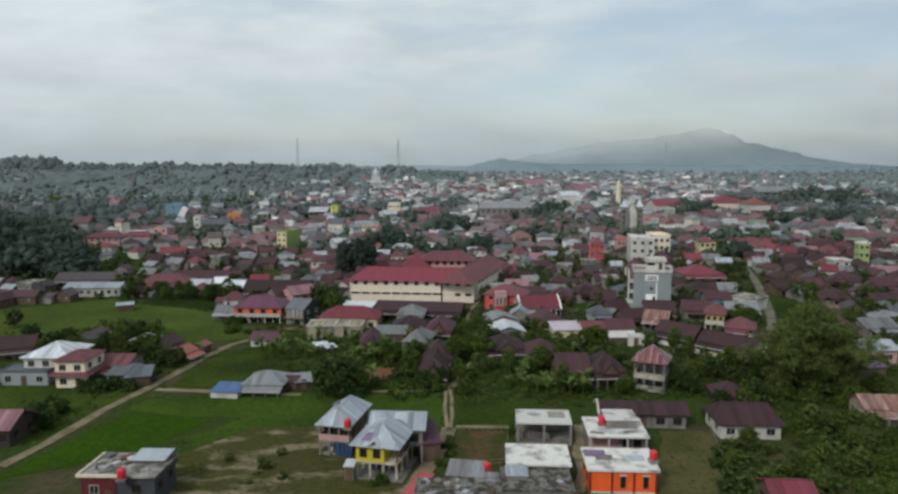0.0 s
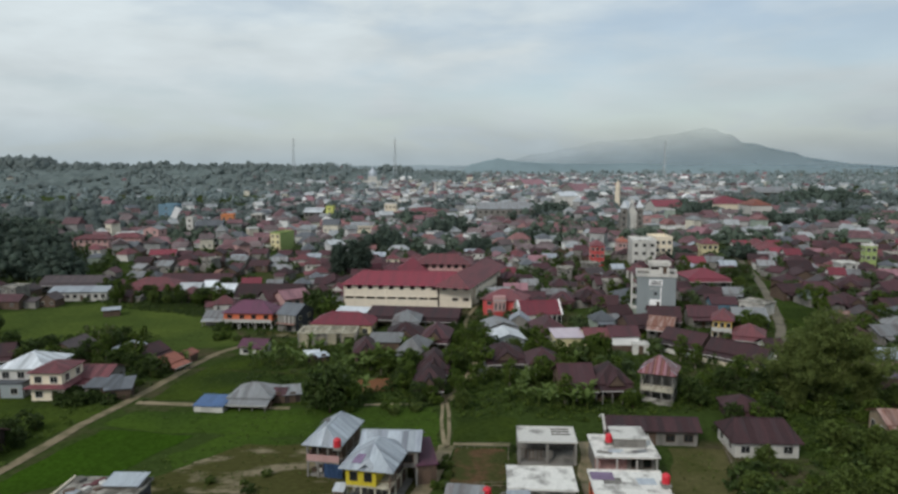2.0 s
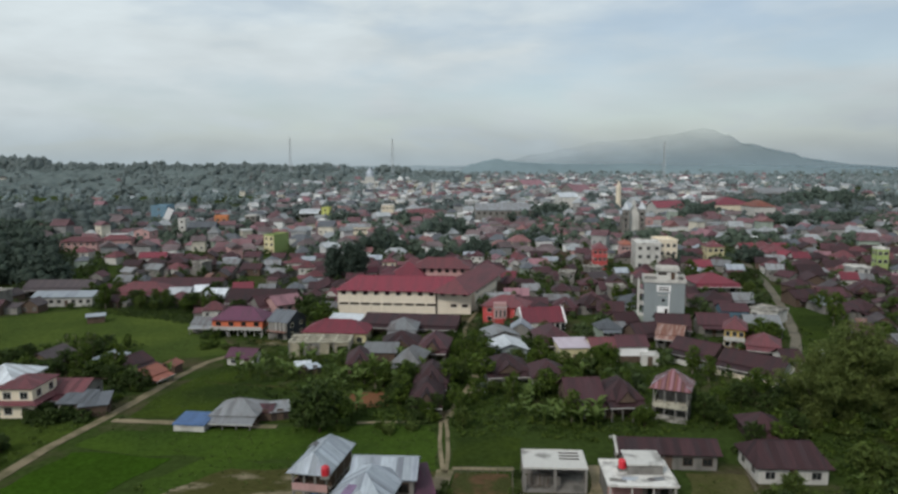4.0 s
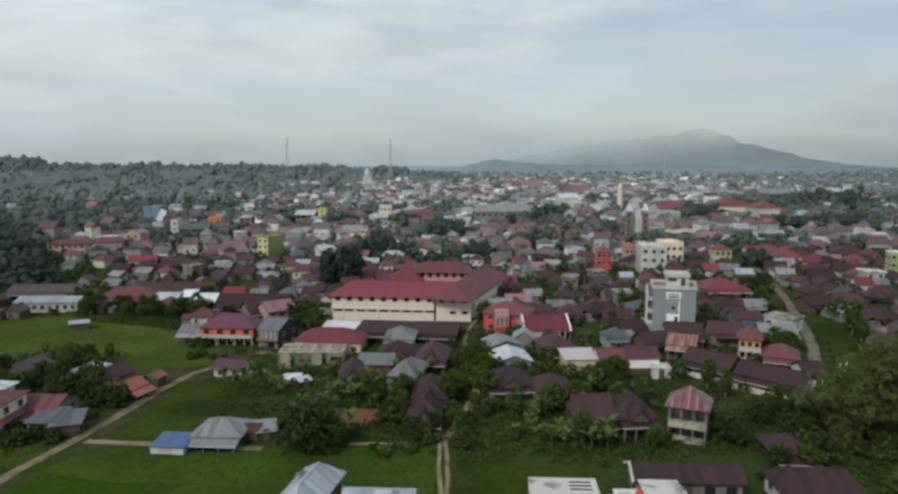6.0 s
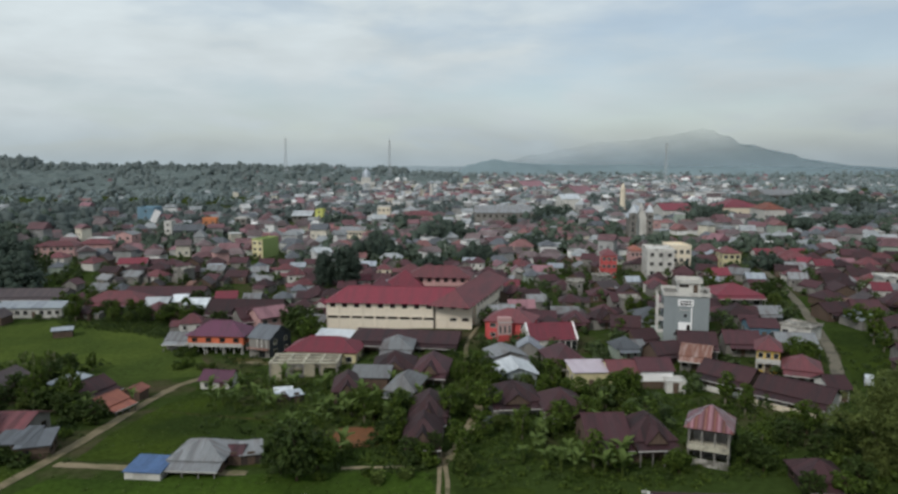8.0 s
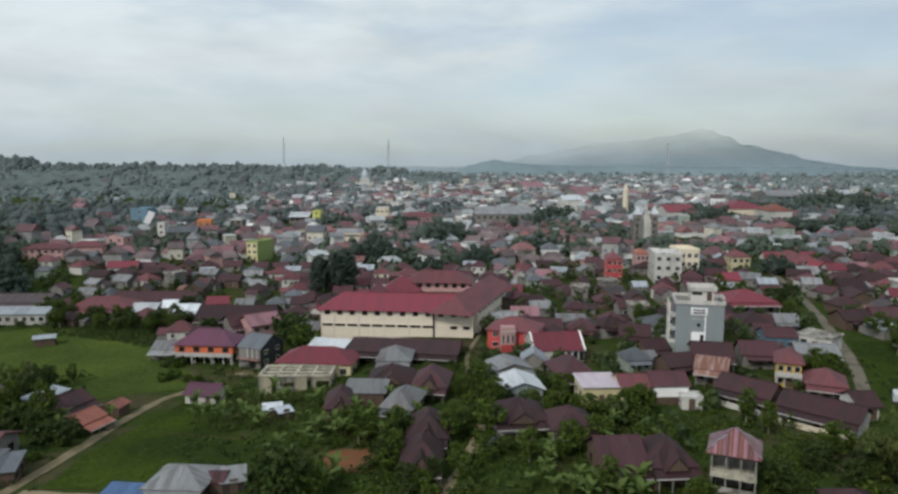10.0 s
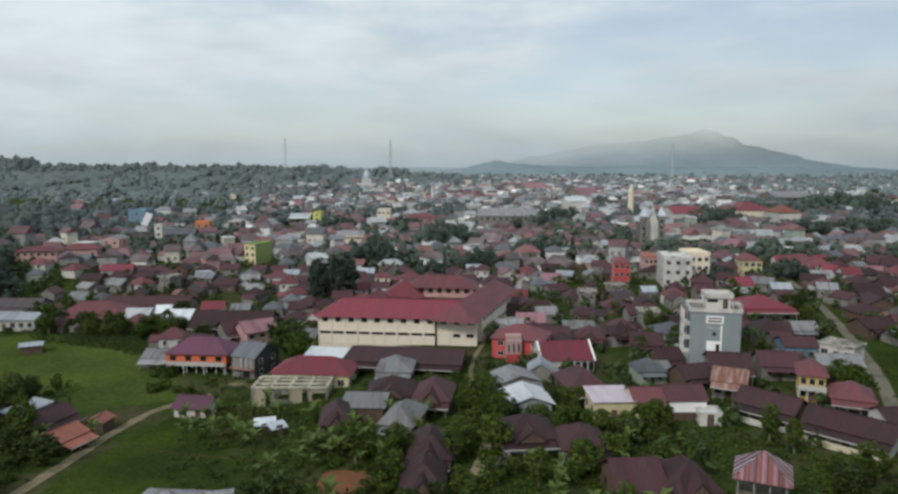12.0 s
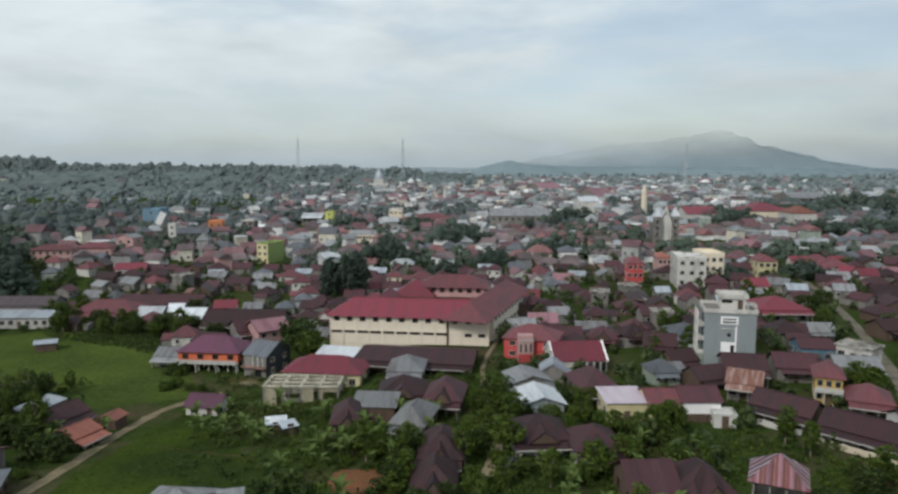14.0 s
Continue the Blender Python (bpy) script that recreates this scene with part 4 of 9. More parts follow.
def school(x, y, rot, w):
    """Two-storey cream school: a long front, a wing running back and two rear blocks, all under red hipped roofs."""
    root = thing("school_building", "long two-storey cream school with red hipped roofs and a wing", "school", x, y, rot)
    FOOT.append((x - 8, y + 4, 15)), FOOT.append((x + 8, y + 4, 15)), FOOT.append((x + 14, y + 25, 14)), FOOT.append((x - 5, y + 28, 16))
    d, eave, bays = 10.0, 7.2, 12
    add_body(root, w, d, -1.5, eave, "schoolwall")
    add_roof(root, "hip", w, d, eave, 3.8, "red", 1.0)
    step = w / bays
    bm = bmesh.new()
    box(bm, -0.17, -0.16, -1.5, 0.17, 0, eave, 0.02)
    col = mesh("pilaster", bm, "schoolwall")
    for i in range(bays + 1):
        part("pilaster", col, None, root, at=pose(-w / 2 + step * i * 0.998 + 0.01, -d / 2, 0))
    for zc, high in ((3.55, 0.22), (0.45, 0.18), (5.35, 0.12)):
        bm = bmesh.new()
        box(bm, -w / 2, -d / 2 - 0.10, zc - high / 2, w / 2, -d / 2, zc + high / 2)
        part("string_course", bm, "schoolwall", root)
    for i in range(bays):
        u = -w / 2 + step * (i + 0.5)
        window(root, u, -d / 2, 6.35, 1.25, 0.95, 0, "darkframe")
        if i < bays - 3:
            window(root, u, -d / 2, 3.05, step - 0.75, 0.42, 0, "darkframe")
        elif i > bays - 3:
            window(root, u, -d / 2, 2.95, 1.6, 0.7, 0, "darkframe")
    bm = bmesh.new()
    box(bm, -0.22, -0.3, -1.2, 0.22, 0, eave)
    part("downpipe_shaft", bm, "darkwood", root, "dark rainwater shaft on the front wall", pose(-w / 2 + step * (bays - 3.05), -d / 2, 0))
    # wing at the right end, running back
    ww, wd = 10.0, 32.0
    swing = pose(w / 2, -d / 2, 0, 0, 0, -12)
    at = swing @ pose(-ww / 2, d + wd / 2 - 5, 0)
    bm = bmesh.new()
    box(bm, -ww / 2, -wd / 2, -1.5, ww / 2 - 0.05, wd / 2, eave)
    part("wing_wall", bm, "schoolwall", root, at=at)
    add_roof(root, "hip", ww, wd + 14, eave + 0.02, 3.76, "brick", 0.95, name="wing_roof", at=swing @ pose(-ww / 2, d + wd / 2 - 7, 0))
    for k in range(9):
        for zc in (2.6, 6.0):
            fr, pane = window_mesh(1.3, 0.9, "darkframe")
            win = part("window", fr, None, root, at=swing @ pose(-0.05, 7.0 + k * 3.4, zc, 0, 0, 90))
            part("pane", pane, None, win)
    # rear block with a gallery
    at = pose(7.6, d / 2 + 23, 0)
    bm = bmesh.new()
    box(bm, -9.5, -4.5, -1, 9.5, 4.5, 9.8)
    part("rear_wall", bm, "pink", root, at=at)
    add_roof(root, "hip", 19, 9, 9.8, 3.0, "brick", 1.0, name="rear_roof", at=at)
    for i in range(7):
        window(root, 7.6 - 8 + i * 2.6, d / 2 + 18.5, 8.9, 1.2, 1.1, 0, "darkframe")
    bm = bmesh.new()
    box(bm, -9.5, -5.9, 7.2, 9.5, -4.5, 7.4)
    box(bm, -9.5, -5.9, 7.4, 9.5, -5.8, 8.2)
    part("gallery", bm, "pink", root, at=at)
    # older block at the left rear
    at = pose(-w / 2 + 17, d / 2 + 21, 0)
    bm = bmesh.new()
    box(bm, -5.5, -6, -1, 5.5, 6, 7.6)
    part("old_wall", bm, "cream", root, at=at)
    add_roof(root, "hip", 11, 12, 7.6, 4.2, "red", 0.9, name="old_roof", at=at)
    bm = bmesh.new()
    box(bm, -3.5, -6, -1, 3.5, 6, 7.2)
    part("link_wall", bm, "cream", root, at=pose(-w / 2 + 11, d / 2 + 5.98, 0))
    add_roof(root, "gable_y", 7, 12, 7.2, 3.6, "red", 0.6, name="link_roof", at=pose(-w / 2 + 11, d / 2 + 5.4, 0))


def tower_house(x, y, rot, w):
    """Blue-grey four-storey house with white balconies and a roof terrace."""
    root = thing("tower_house", "blue-grey four-storey house with white trim and a roof terrace", "house", x, y, rot)
    FOOT.append((x, y, 8))
    d, top = 9.0, 12.4
    add_body(root, w, d, -1, top, "grey")
    bm = bmesh.new()
    for q in ((-w / 2 - 0.25, -d / 2 - 0.25, w / 2 + 0.25, -d / 2), (-w / 2 - 0.25, d / 2, w / 2 + 0.25, d / 2 + 0.25), (-w / 2 - 0.25, -d / 2, -w / 2, d / 2), (w / 2, -d / 2, w / 2 + 0.25, d / 2)):
        box(bm, q[0], q[1], top - 0.15, q[2], q[3], top + 0.75)
    part("parapet", bm, "offwhite", root, "white parapet")
    bm = bmesh.new()
    box(bm, -w / 2, -d / 2, top, w / 2, d / 2, top + 0.1)
    part("terrace_floor", bm, "cement", root)
    pent = part("penthouse", box(bmesh.new(), -1.7, -1.2, top, 3.4, 3.6, top + 2.5), "offwhite", root, "white roof penthouse")
    window(pent, -0.4, -1.2, top + 1.8, 2.0, 0.5, 0, "darkframe")
    door(pent, 2.3, -1.2, top + 0.1, 0.9, 2.0)
    bm = bmesh.new()
    box(bm, -2.2, -1.7, top + 2.5, 3.9, 4.1, top + 2.65)
    for q in ((-2.2, -1.7, 3.9, -1.55), (-2.2, 3.95, 3.9, 4.1), (-2.2, -1.55, -2.05, 3.95), (3.75, -1.55, 3.9, 3.95)):
        box(bm, q[0], q[1], top + 2.65, q[2], q[3], top + 3.4)
    part("penthouse_roof", bm, "offwhite", root)
    for i in range(5):
        bm = bmesh.new()
        box(bm, -0.09, -1.9, 0, 0.09, 1.9, 0.22)
        part("pergola_beam", bm, "offwhite", root, at=pose(3.75 + 0.0, -2.4 + 0.0, top + 1.5, 0, 0, 0) @ pose(0.25 * i - 0.4 + i * 0.2, 0, 0))
    for i in range(2):
        bm = bmesh.new()
        box(bm, -0.12, -0.12, top + 0.1, 0.12, 0.12, top + 1.5)
        part("pergola_post", bm, "offwhite", root, at=pose(3.4 + 1.6 * i, -4.1, 0))
    # front: framed window, round light, tall white stair panel
    bm = bmesh.new()
    box(bm, -1.8, -0.1, -0.85, 1.8, 0, 0.85)
    part("surround", bm, "bright", root, "white window surround", pose(-0.2, -d / 2, top - 1.75))
    for s in (-0.32, 0.32):
        window(root, -0.2, -d / 2 - 0.1, top - 1.75 + s, 2.7, 0.36, 0, "bright")
    bm = bmesh.new()
    box(bm, -1.75, -0.14, 0, 1.25, 0, 0.16)
    part("ledge", bm, "offwhite", root, at=pose(0, -d / 2, top - 3.6))
    bm = bmesh.new()
    bmesh.ops.create_cone(bm, cap_ends=True, segments=20, radius1=0.42, radius2=0.42, depth=0.08, matrix=pose(0, -0.02, 0, 90, 0, 0))
    part("round_window", bm, "glass", root, at=pose(-0.2, -d / 2, top - 4.9))
    bm = bmesh.new()
    box(bm, -1.75, -0.22, 0, 1.05, 0, 3.7)
    box(bm, 1.05, -0.3, 0, 1.35, 0, 7.2)
    part("stair_panel", bm, "bright", root, "white stair panel", pose(0, -d / 2, 2.2))
    window(root, 0.55, -d / 2 - 0.22, 4.3, 0.6, 1.9, 0, "darkframe")
    # white balconies up the left side
    for k in range(3):
        z = 2.8 + 3.1 * k
        bm = bmesh.new()
        box(bm, -1.5, -3.9, 0, 0, 2.0, 0.18)
        box(bm, -1.5, -3.9, 0.18, -1.38, 2.0, 1.0)
        box(bm, -1.38, -3.9, 0.18, 0, -3.78, 1.0)
        part("balcony", bm, "offwhite", root, at=pose(-w / 2, 0, z))
        door(root, -w / 2, -1.0, z + 0.2, 1.6, 2.1, -90, "darkwood")
    for v in (-3.8, -1.0, 1.9):
        bm = bmesh.new()
        box(bm, -0.15, -0.15, -1, 0.15, 0.15, top)
        part("balcony_column", bm, "offwhite", root, at=pose(-w / 2 - 1.35, v, 0))
    bm = bmesh.new()
    box(bm, -2.4, -4.0, -1, 0, 3.2, 3.0)
    part("side_annexe", bm, "mint", root, at=pose(-w / 2 - 0.02, 0, 0))


def pavilion(x, y, rot, w):
    """Timber pavilion of two storeys under a hipped roof of rusty red and pale sheets laid in stripes."""
    root = thing("pavilion", "open two-storey weathered pavilion with a striped rusty tin roof", "pavilion", x, y, rot)
    FOOT.append((x, y, 4.5))
    d, eave, rise, over = 6.0, 5.9, 2.9, 0.6
    a, b = w / 2 + over, d / 2 + over
    roof = part("roof", box(bmesh.new(), -a + 0.2, -b + 0.2, eave - 0.2, a - 0.2, b - 0.2, eave - 0.12), "wood", root)
    n = 27
    for side in range(4):
        la, lb = (a, b) if side % 2 == 0 else (b, a)
        for i in range(n):
            u0, u1 = -la + 2 * la * i / n, -la + 2 * la * (i + 1) / n
            h0, h1 = 1 - abs(u0) / la, 1 - abs(u1) / la
            lift = 0.02 * ((i * 7 + side * 3) % 3)
            poly = [(u0, -lb, eave + lift), (u1, -lb, eave + lift), (u1, -lb + lb * h1, eave + rise * h1 + lift), (u0, -lb + lb * h0, eave + rise * h0 + lift)]
            if h1 < 1e-6:
                poly.pop(2)
            if h0 < 1e-6:
                poly.pop(-1)
            bm = bmesh.new()
            sheet(bm, [poly], 0.05)
            part("roof_sheet", bm, ("brick", "pinkroof", "maroon", "rust", "pinkroof", "brown", "brick", "pale")[(i * 3 + side * 3 + (i // 5)) % 8], roof, at=pose(0, 0, 0, 0, 0, 90 * side))
    part("floor", box(bmesh.new(), -w / 2, -d / 2, 2.55, w / 2, d / 2, 2.75), "rawbeam", root)
    for i in range(4):
        for j in range(3):
            bm = bmesh.new()
            box(bm, -0.11, -0.11, -0.5, 0.11, 0.11, eave - 0.15)
            part("post", bm, "cement", root, at=pose(-w / 2 + 0.12 + (w - 0.24) * i / 3, -d / 2 + 0.12 + (d - 0.24) * j / 2, 0))
    for side in range(4):
        la, lb = (w / 2, d / 2) if side % 2 == 0 else (d / 2, w / 2)
        bm = bmesh.new()
        box(bm, -la, -lb - 0.04, 3.55, la, -lb + 0.04, 3.65)
        box(bm, -la, -lb - 0.05, 2.45, la, -lb + 0.05, 3.3)
        for k in range(12):
            u = -la + 2 * la * (k + 0.5) / 12
            box(bm, u - 0.03, -lb - 0.02, 3.3, u + 0.03, -lb + 0.02, 3.55)
        part("railing", bm, "rawbeam", root, at=pose(0, 0, 0, 0, 0, 90 * side))
    part("inner_room", box(bmesh.new(), -w / 2 + 0.5, 0.4, -0.4, w / 2 - 0.5, d / 2 - 0.3, eave - 0.2), "cement", root)
    for side in range(4):
        la, lb = (w / 2, d / 2) if side % 2 == 0 else (d / 2, w / 2)
        part("base_wall", box(bmesh.new(), -la, -lb - 0.06, -0.4, la, -lb + 0.06, 1.15), "oldslab", root, "stained cement base wall", pose(0, 0, 0, 0, 0, 90 * side))


def open_frame_house(x, y, rot, w):
    """Unfinished concrete house: a slab on posts with a low wall and stacked timber."""
    root = thing("unfinished_house", "unfinished concrete house, white slab on open posts", "house", x, y, rot)
    FOOT.append((x, y, 5))
    d, top = 6.0, 3.6
    add_roof(root, "flat", w, d, top - 0.18, 0.10, "slab", 0.02, name="roof_slab")
    bm = bmesh.new()
    box(bm, -0.16, -0.16, -0.3, 0.16, 0.16, top - 0.18)
    post = mesh("post", bm, "cement")
    for i in range(3):
        for j in range(3):
            part("post", post, None, root, at=pose(-w / 2 + 0.2 + (w - 0.4) * i / 2, -d / 2 + 0.2 + (d - 0.4) * j / 2, 0))
    part("floor_slab", box(bmesh.new(), -w / 2, -d / 2, -0.1, w / 2, d / 2, 0.12), "cement", root)
    part("low_wall", box(bmesh.new(), -w / 2, -d / 2 + 2.3, 0.12, w / 2 - 3.4, -d / 2 + 2.45, 1.3), "cement", root)
    part("back_wall", box(bmesh.new(), -w / 2, d / 2 - 0.15, 0.12, w / 2, d / 2, 2.4), "cement", root)
    for i in range(9):
        bm = bmesh.new()
        beam(bm, (0, 0, 0), (0.25 * math.sin(i * 2.1), 0.3, 1.9), 0.05, 0.04)
        part("timber_prop", bm, "wood", root, at=pose(-w / 2 + 0.7 + 0.38 * i, -d / 2 + 1.2 + 0.25 * math.sin(i * 1.7), 0.12))
    for i in range(3):
        bm = bmesh.new()
        box(bm, -1.4, -0.09, 0, 1.4, 0.09, 0.1)
        part("roof_batten", bm, "darkwood", root, at=pose(w / 2 - 2.2, 1.9 - 1.0 * i, top + 0.02))


def concrete_frame(x, y, rot, w):
    """Unfinished house of concrete ring beams on columns, front wall half built."""
    root = thing("unfinished_house", "unfinished concrete frame house without a roof", "house", x, y, rot)
    FOOT.append((x, y, 7))
    d, top = 7.5, 3.6
    nx, ny = 5, 4
    for i in range(nx):
        for j in range(ny):
            bm = bmesh.new()
            box(bm, -0.16, -0.16, -1.0, 0.16, 0.16, top - 0.3)
            part("column", bm, "cement", root, at=pose(-w / 2 + 0.2 + (w - 0.4) * i / (nx - 1), -d / 2 + 0.2 + (d - 0.4) * j / (ny - 1), 0))
        part("ring_beam", box(bmesh.new(), -0.26, -d / 2, top - 0.32, 0.26, d / 2, top), "rawbeam", root, at=pose(-w / 2 + 0.2 + (w - 0.4) * i / (nx - 1), 0, 0))
    for j in range(ny):
        part("ring_beam", box(bmesh.new(), -w / 2, -0.3, top - 0.3, w / 2, 0.3, top + 0.02), "rawbeam", root, at=pose(0, -d / 2 + 0.2 + (d - 0.4) * j / (ny - 1), 0))
    for i in range(nx - 1):
        u0, u1 = -w / 2 + 0.4 + (w - 0.4) * i / (nx - 1), -w / 2 + (w - 0.4) * (i + 1) / (nx - 1)
        bm = bmesh.new()
        if i % 2:
            box(bm, u0, -0.08, -1, u1, 0.08, 1.0)
            box(bm, u0, -0.08, 2.4, u1, 0.08, top - 0.32)
            box(bm, u0, -0.08, 1.0, u0 + 0.5, 0.08, 2.4)
        else:
            box(bm, u0, -0.08, -1, u1 - 1.0, 0.08, top - 0.32)
        part("block_wall", bm, "oldslab" if i == 1 else "sandblock", root, at=pose(0, -d / 2 + 0.2, 0))
    part("back_wall", box(bmesh.new(), -w / 2 + 0.2, d / 2 - 0.35, -1, w / 2 - 0.2, d / 2 - 0.2, top - 0.34), "sandblock", root)


def porch_tower(x, y, w):
    """Tall pink porch before the coral house."""
    root = thing("porch", "tall pale pink porch bay on the coral house", "porch", x, y + 0.9, 3)
    part("wall", box(bmesh.new(), -w / 2, -0.9, -0.5, w / 2, 1.4, 6.2), "pink", root)
    for i in range(3):
        window(root, -w / 2 + w * (i + 0.5) / 3, -0.9, 3.3, 0.42, 1.9, 0)
    part("cornice", box(bmesh.new(), -w / 2 - 0.15, -1.05, 5.0, w / 2 + 0.15, -0.9, 5.25), "frame", root)
    part("lower_wall", box(bmesh.new(), -w / 2 - 0.02, -1.0, -0.5, w / 2 + 0.02, -0.9, 1.9), "coral", root)


def water_tank(x, y, z):
    """Red ribbed plastic roof tank on a small stand."""
    root = thing("water_tank", "red plastic water tank standing on a house roof", "water tank", x, y, 0, z, "red water tanks")
    bm = bmesh.new()
    prof = [(0.50, 0.25), (0.55, 0.30), (0.55, 0.55), (0.52, 0.60), (0.55, 0.65), (0.55, 0.95), (0.52, 1.0), (0.55, 1.05), (0.54, 1.3), (0.42, 1.45), (0.2, 1.52)]
    n, last = 18, None
    for r, h in prof:
        ring = [bm.verts.new((r * math.cos(6.2832 * i / n), r * math.sin(6.2832 * i / n), h)) for i in range(n)]
        if last:
            for i in range(n):
                bm.faces.new((last[i], last[(i + 1) % n], ring[(i + 1) % n], ring[i])).smooth = True
        else:
            bm.faces.new(ring[::-1])
        last = ring
    bm.faces.new(last)
    part("shell", bm, "tank", root)
    bm = bmesh.new()
    bmesh.ops.create_cone(bm, cap_ends=True, segments=14, radius1=0.22, radius2=0.2, depth=0.08, matrix=pose(0, 0, 1.55))
    part("lid", bm, "tank", root)
    part("stand", box(bmesh.new(), -0.6, -0.6, -0.1, 0.6, 0.6, 0.25), "cement", root)


def mast(x, y, h):
    """Lattice radio mast."""
    root = thing("radio_mast", "tall grey steel lattice radio mast above the town", "radio mast", x, y, 20, None, "radio masts")
    b, t, n = 2.6, 0.5, 14
    for k in range(4):
        sx, sy = ((1, 1), (-1, 1), (-1, -1), (1, -1))[k]
        bm = bmesh.new()
        beam(bm, (sx * b, sy * b, -3), (sx * t, sy * t, h), 0.22, 0.18, 5)
        part("leg", bm, "steel", root)
        qx, qy = ((-1, 1), (-1, -1), (1, -1), (1, 1))[k]
        bm = bmesh.new()
        for i in range(n):
            r0, r1 = b + (t - b) * i / n, b + (t - b) * (i + 1) / n
            beam(bm, (sx * r0, sy * r0, h * i / n), (qx * r1, qy * r1, h * (i + 1) / n), 0.10, 0.10, 4)
            beam(bm, (sx * r1, sy * r1, h * (i + 1) / n), (qx * r1, qy * r1, h * (i + 1) / n), 0.09, 0.09, 4)
        part("bracing", bm, "steel", root)
    for i in range(4):
        bm = bmesh.new()
        bmesh.ops.create_cone(bm, cap_ends=True, segments=12, radius1=0.9, radius2=0.6, depth=0.5, matrix=pose(0, 0, 0, 90, 0, 0))
        part("dish", bm, "offwhite", root, at=pose(math.cos(i * 1.9) * 1.1, math.sin(i * 1.9) * 1.1, h * (0.8 + 0.05 * i), 0, 0, 50 * i))
    bm = bmesh.new()
    beam(bm, (0, 0, h), (0, 0, h + 5), 0.12, 0.05)
    part("aerial", bm, "steel", root)


def minaret(x, y, h):
    """Slim white minaret with a gallery and a small dome."""
    root = thing("minaret", "slim white minaret with a small dome", "minaret", x, y)
    bm = bmesh.new()
    beam(bm, (0, 0, -2), (0, 0, h * 0.8), 1.9, 1.6, 8)
    part("shaft", bm, "offwhite", root)
    bm = bmesh.new()
    beam(bm, (0, 0, h * 0.8), (0, 0, h * 0.83), 2.5, 2.5, 8)
    part("gallery", bm, "offwhite", root)
    bm = bmesh.new()
    beam(bm, (0, 0, h * 0.83), (0, 0, h), 1.2, 1.1, 8)
    part("lantern", bm, "offwhite", root)
    bm = bmesh.new()
    bmesh.ops.create_uvsphere(bm, u_segments=12, v_segments=8, radius=1.5, matrix=pose(0, 0, h + 0.6) @ Matrix.Diagonal((1, 1, 1.3, 1)))
    part("dome", bm, "pale", root)


def white_panel(x, y):
    """Big tilted white panel on a steel stand."""
    root = thing("hoarding", "tilted bright white panel in place of a sunlit roof", "hoarding", x, y, 12)
    FOOT.append((x, y, 8))
    # tilted to fit the camera's view; bright panel in place of a sunlit roof
    part("panel", box(bmesh.new(), -2.0, -0.2, 4.8, 2.0, 0.2, 13.4), "bright", root, at=pose(0, 0, 0, 0, 27, 0))
    for u in (2, 5):
        bm = bmesh.new()
        beam(bm, (u, 0.4, -1), (u, 0.4, 9), 0.18, 0.18)
        part("stand_post", bm, "steel", root)


def church(x, y):
    """Tall grey church with scaffolded towers and a steep white front."""
    root = thing("church", "tall grey church with twin towers and white spires", "church", x, y, -8)
    root.matrix_basis = root.matrix_basis @ Matrix.Diagonal((0.74, 0.74, 0.88, 1))
    FOOT.append((x, y, 22))
    part("nave_wall", box(bmesh.new(), -5.5, -4, -1, 5.5, 34, 12), "cement", root)
    add_roof(root, "gable_y", 11, 40, 12, 8, "pale", 0.5, name="nave_roof", at=pose(0, 15, 0))
    for s in (-1, 1):
        tw = part("tower", box(bmesh.new(), -2.4, -2.4, -1, 2.4, 2.4, 17), "cement", root, at=pose(6.2 * s, -5 + 3 * s, 0))
        add_roof(tw, "hip", 4.8, 4.8, 17, 5, "white", 0.3, name="spire")
        for k in range(4):
            window(tw, 0, -2.4, 3 + 3.7 * k, 1.6, 2.2, 0, "frame")
        for k in range(5):
            part("scaffold_rail", box(bmesh.new(), -2.9, -3.0, 0, 2.9, -2.85, 0.2), "wood", tw, at=pose(0, 0, 2 + 3.1 * k))
    bm = bmesh.new()
    v = [bm.verts.new(p) for p in ((-3.8, -4.3, -1), (3.8, -4.3, -1), (3.8, -4.3, 14), (0, -4.3, 23), (-3.8, -4.3, 14), (-3.8, -3.9, -1), (3.8, -3.9, -1), (3.8, -3.9, 14), (0, -3.9, 23), (-3.8, -3.9, 14))]
    bm.faces.new(v[:5]), bm.faces.new(v[:4:-1])
    for i in range(5):
        j = (i + 1) % 5
        bm.faces.new((v[j], v[i], v[i + 5], v[j + 5]))
    part("front_gable", bm, "offwhite", root, "white front gable")
    bm = bmesh.new()
    beam(bm, (0, 0, -1), (0, 0, 20), 2.0, 1.8, 8)
    bell = thing("bell_tower", "slim cream bell tower with a pointed cap", "tower", x + 23.5, y + 126, -8)
    part("shaft", bm, "cream", bell)
    bm = bmesh.new()
    beam(bm, (0, 0, 20), (0, 0, 25), 2.1, 0.1, 8)
    part("cap", bm, "cream", bell)


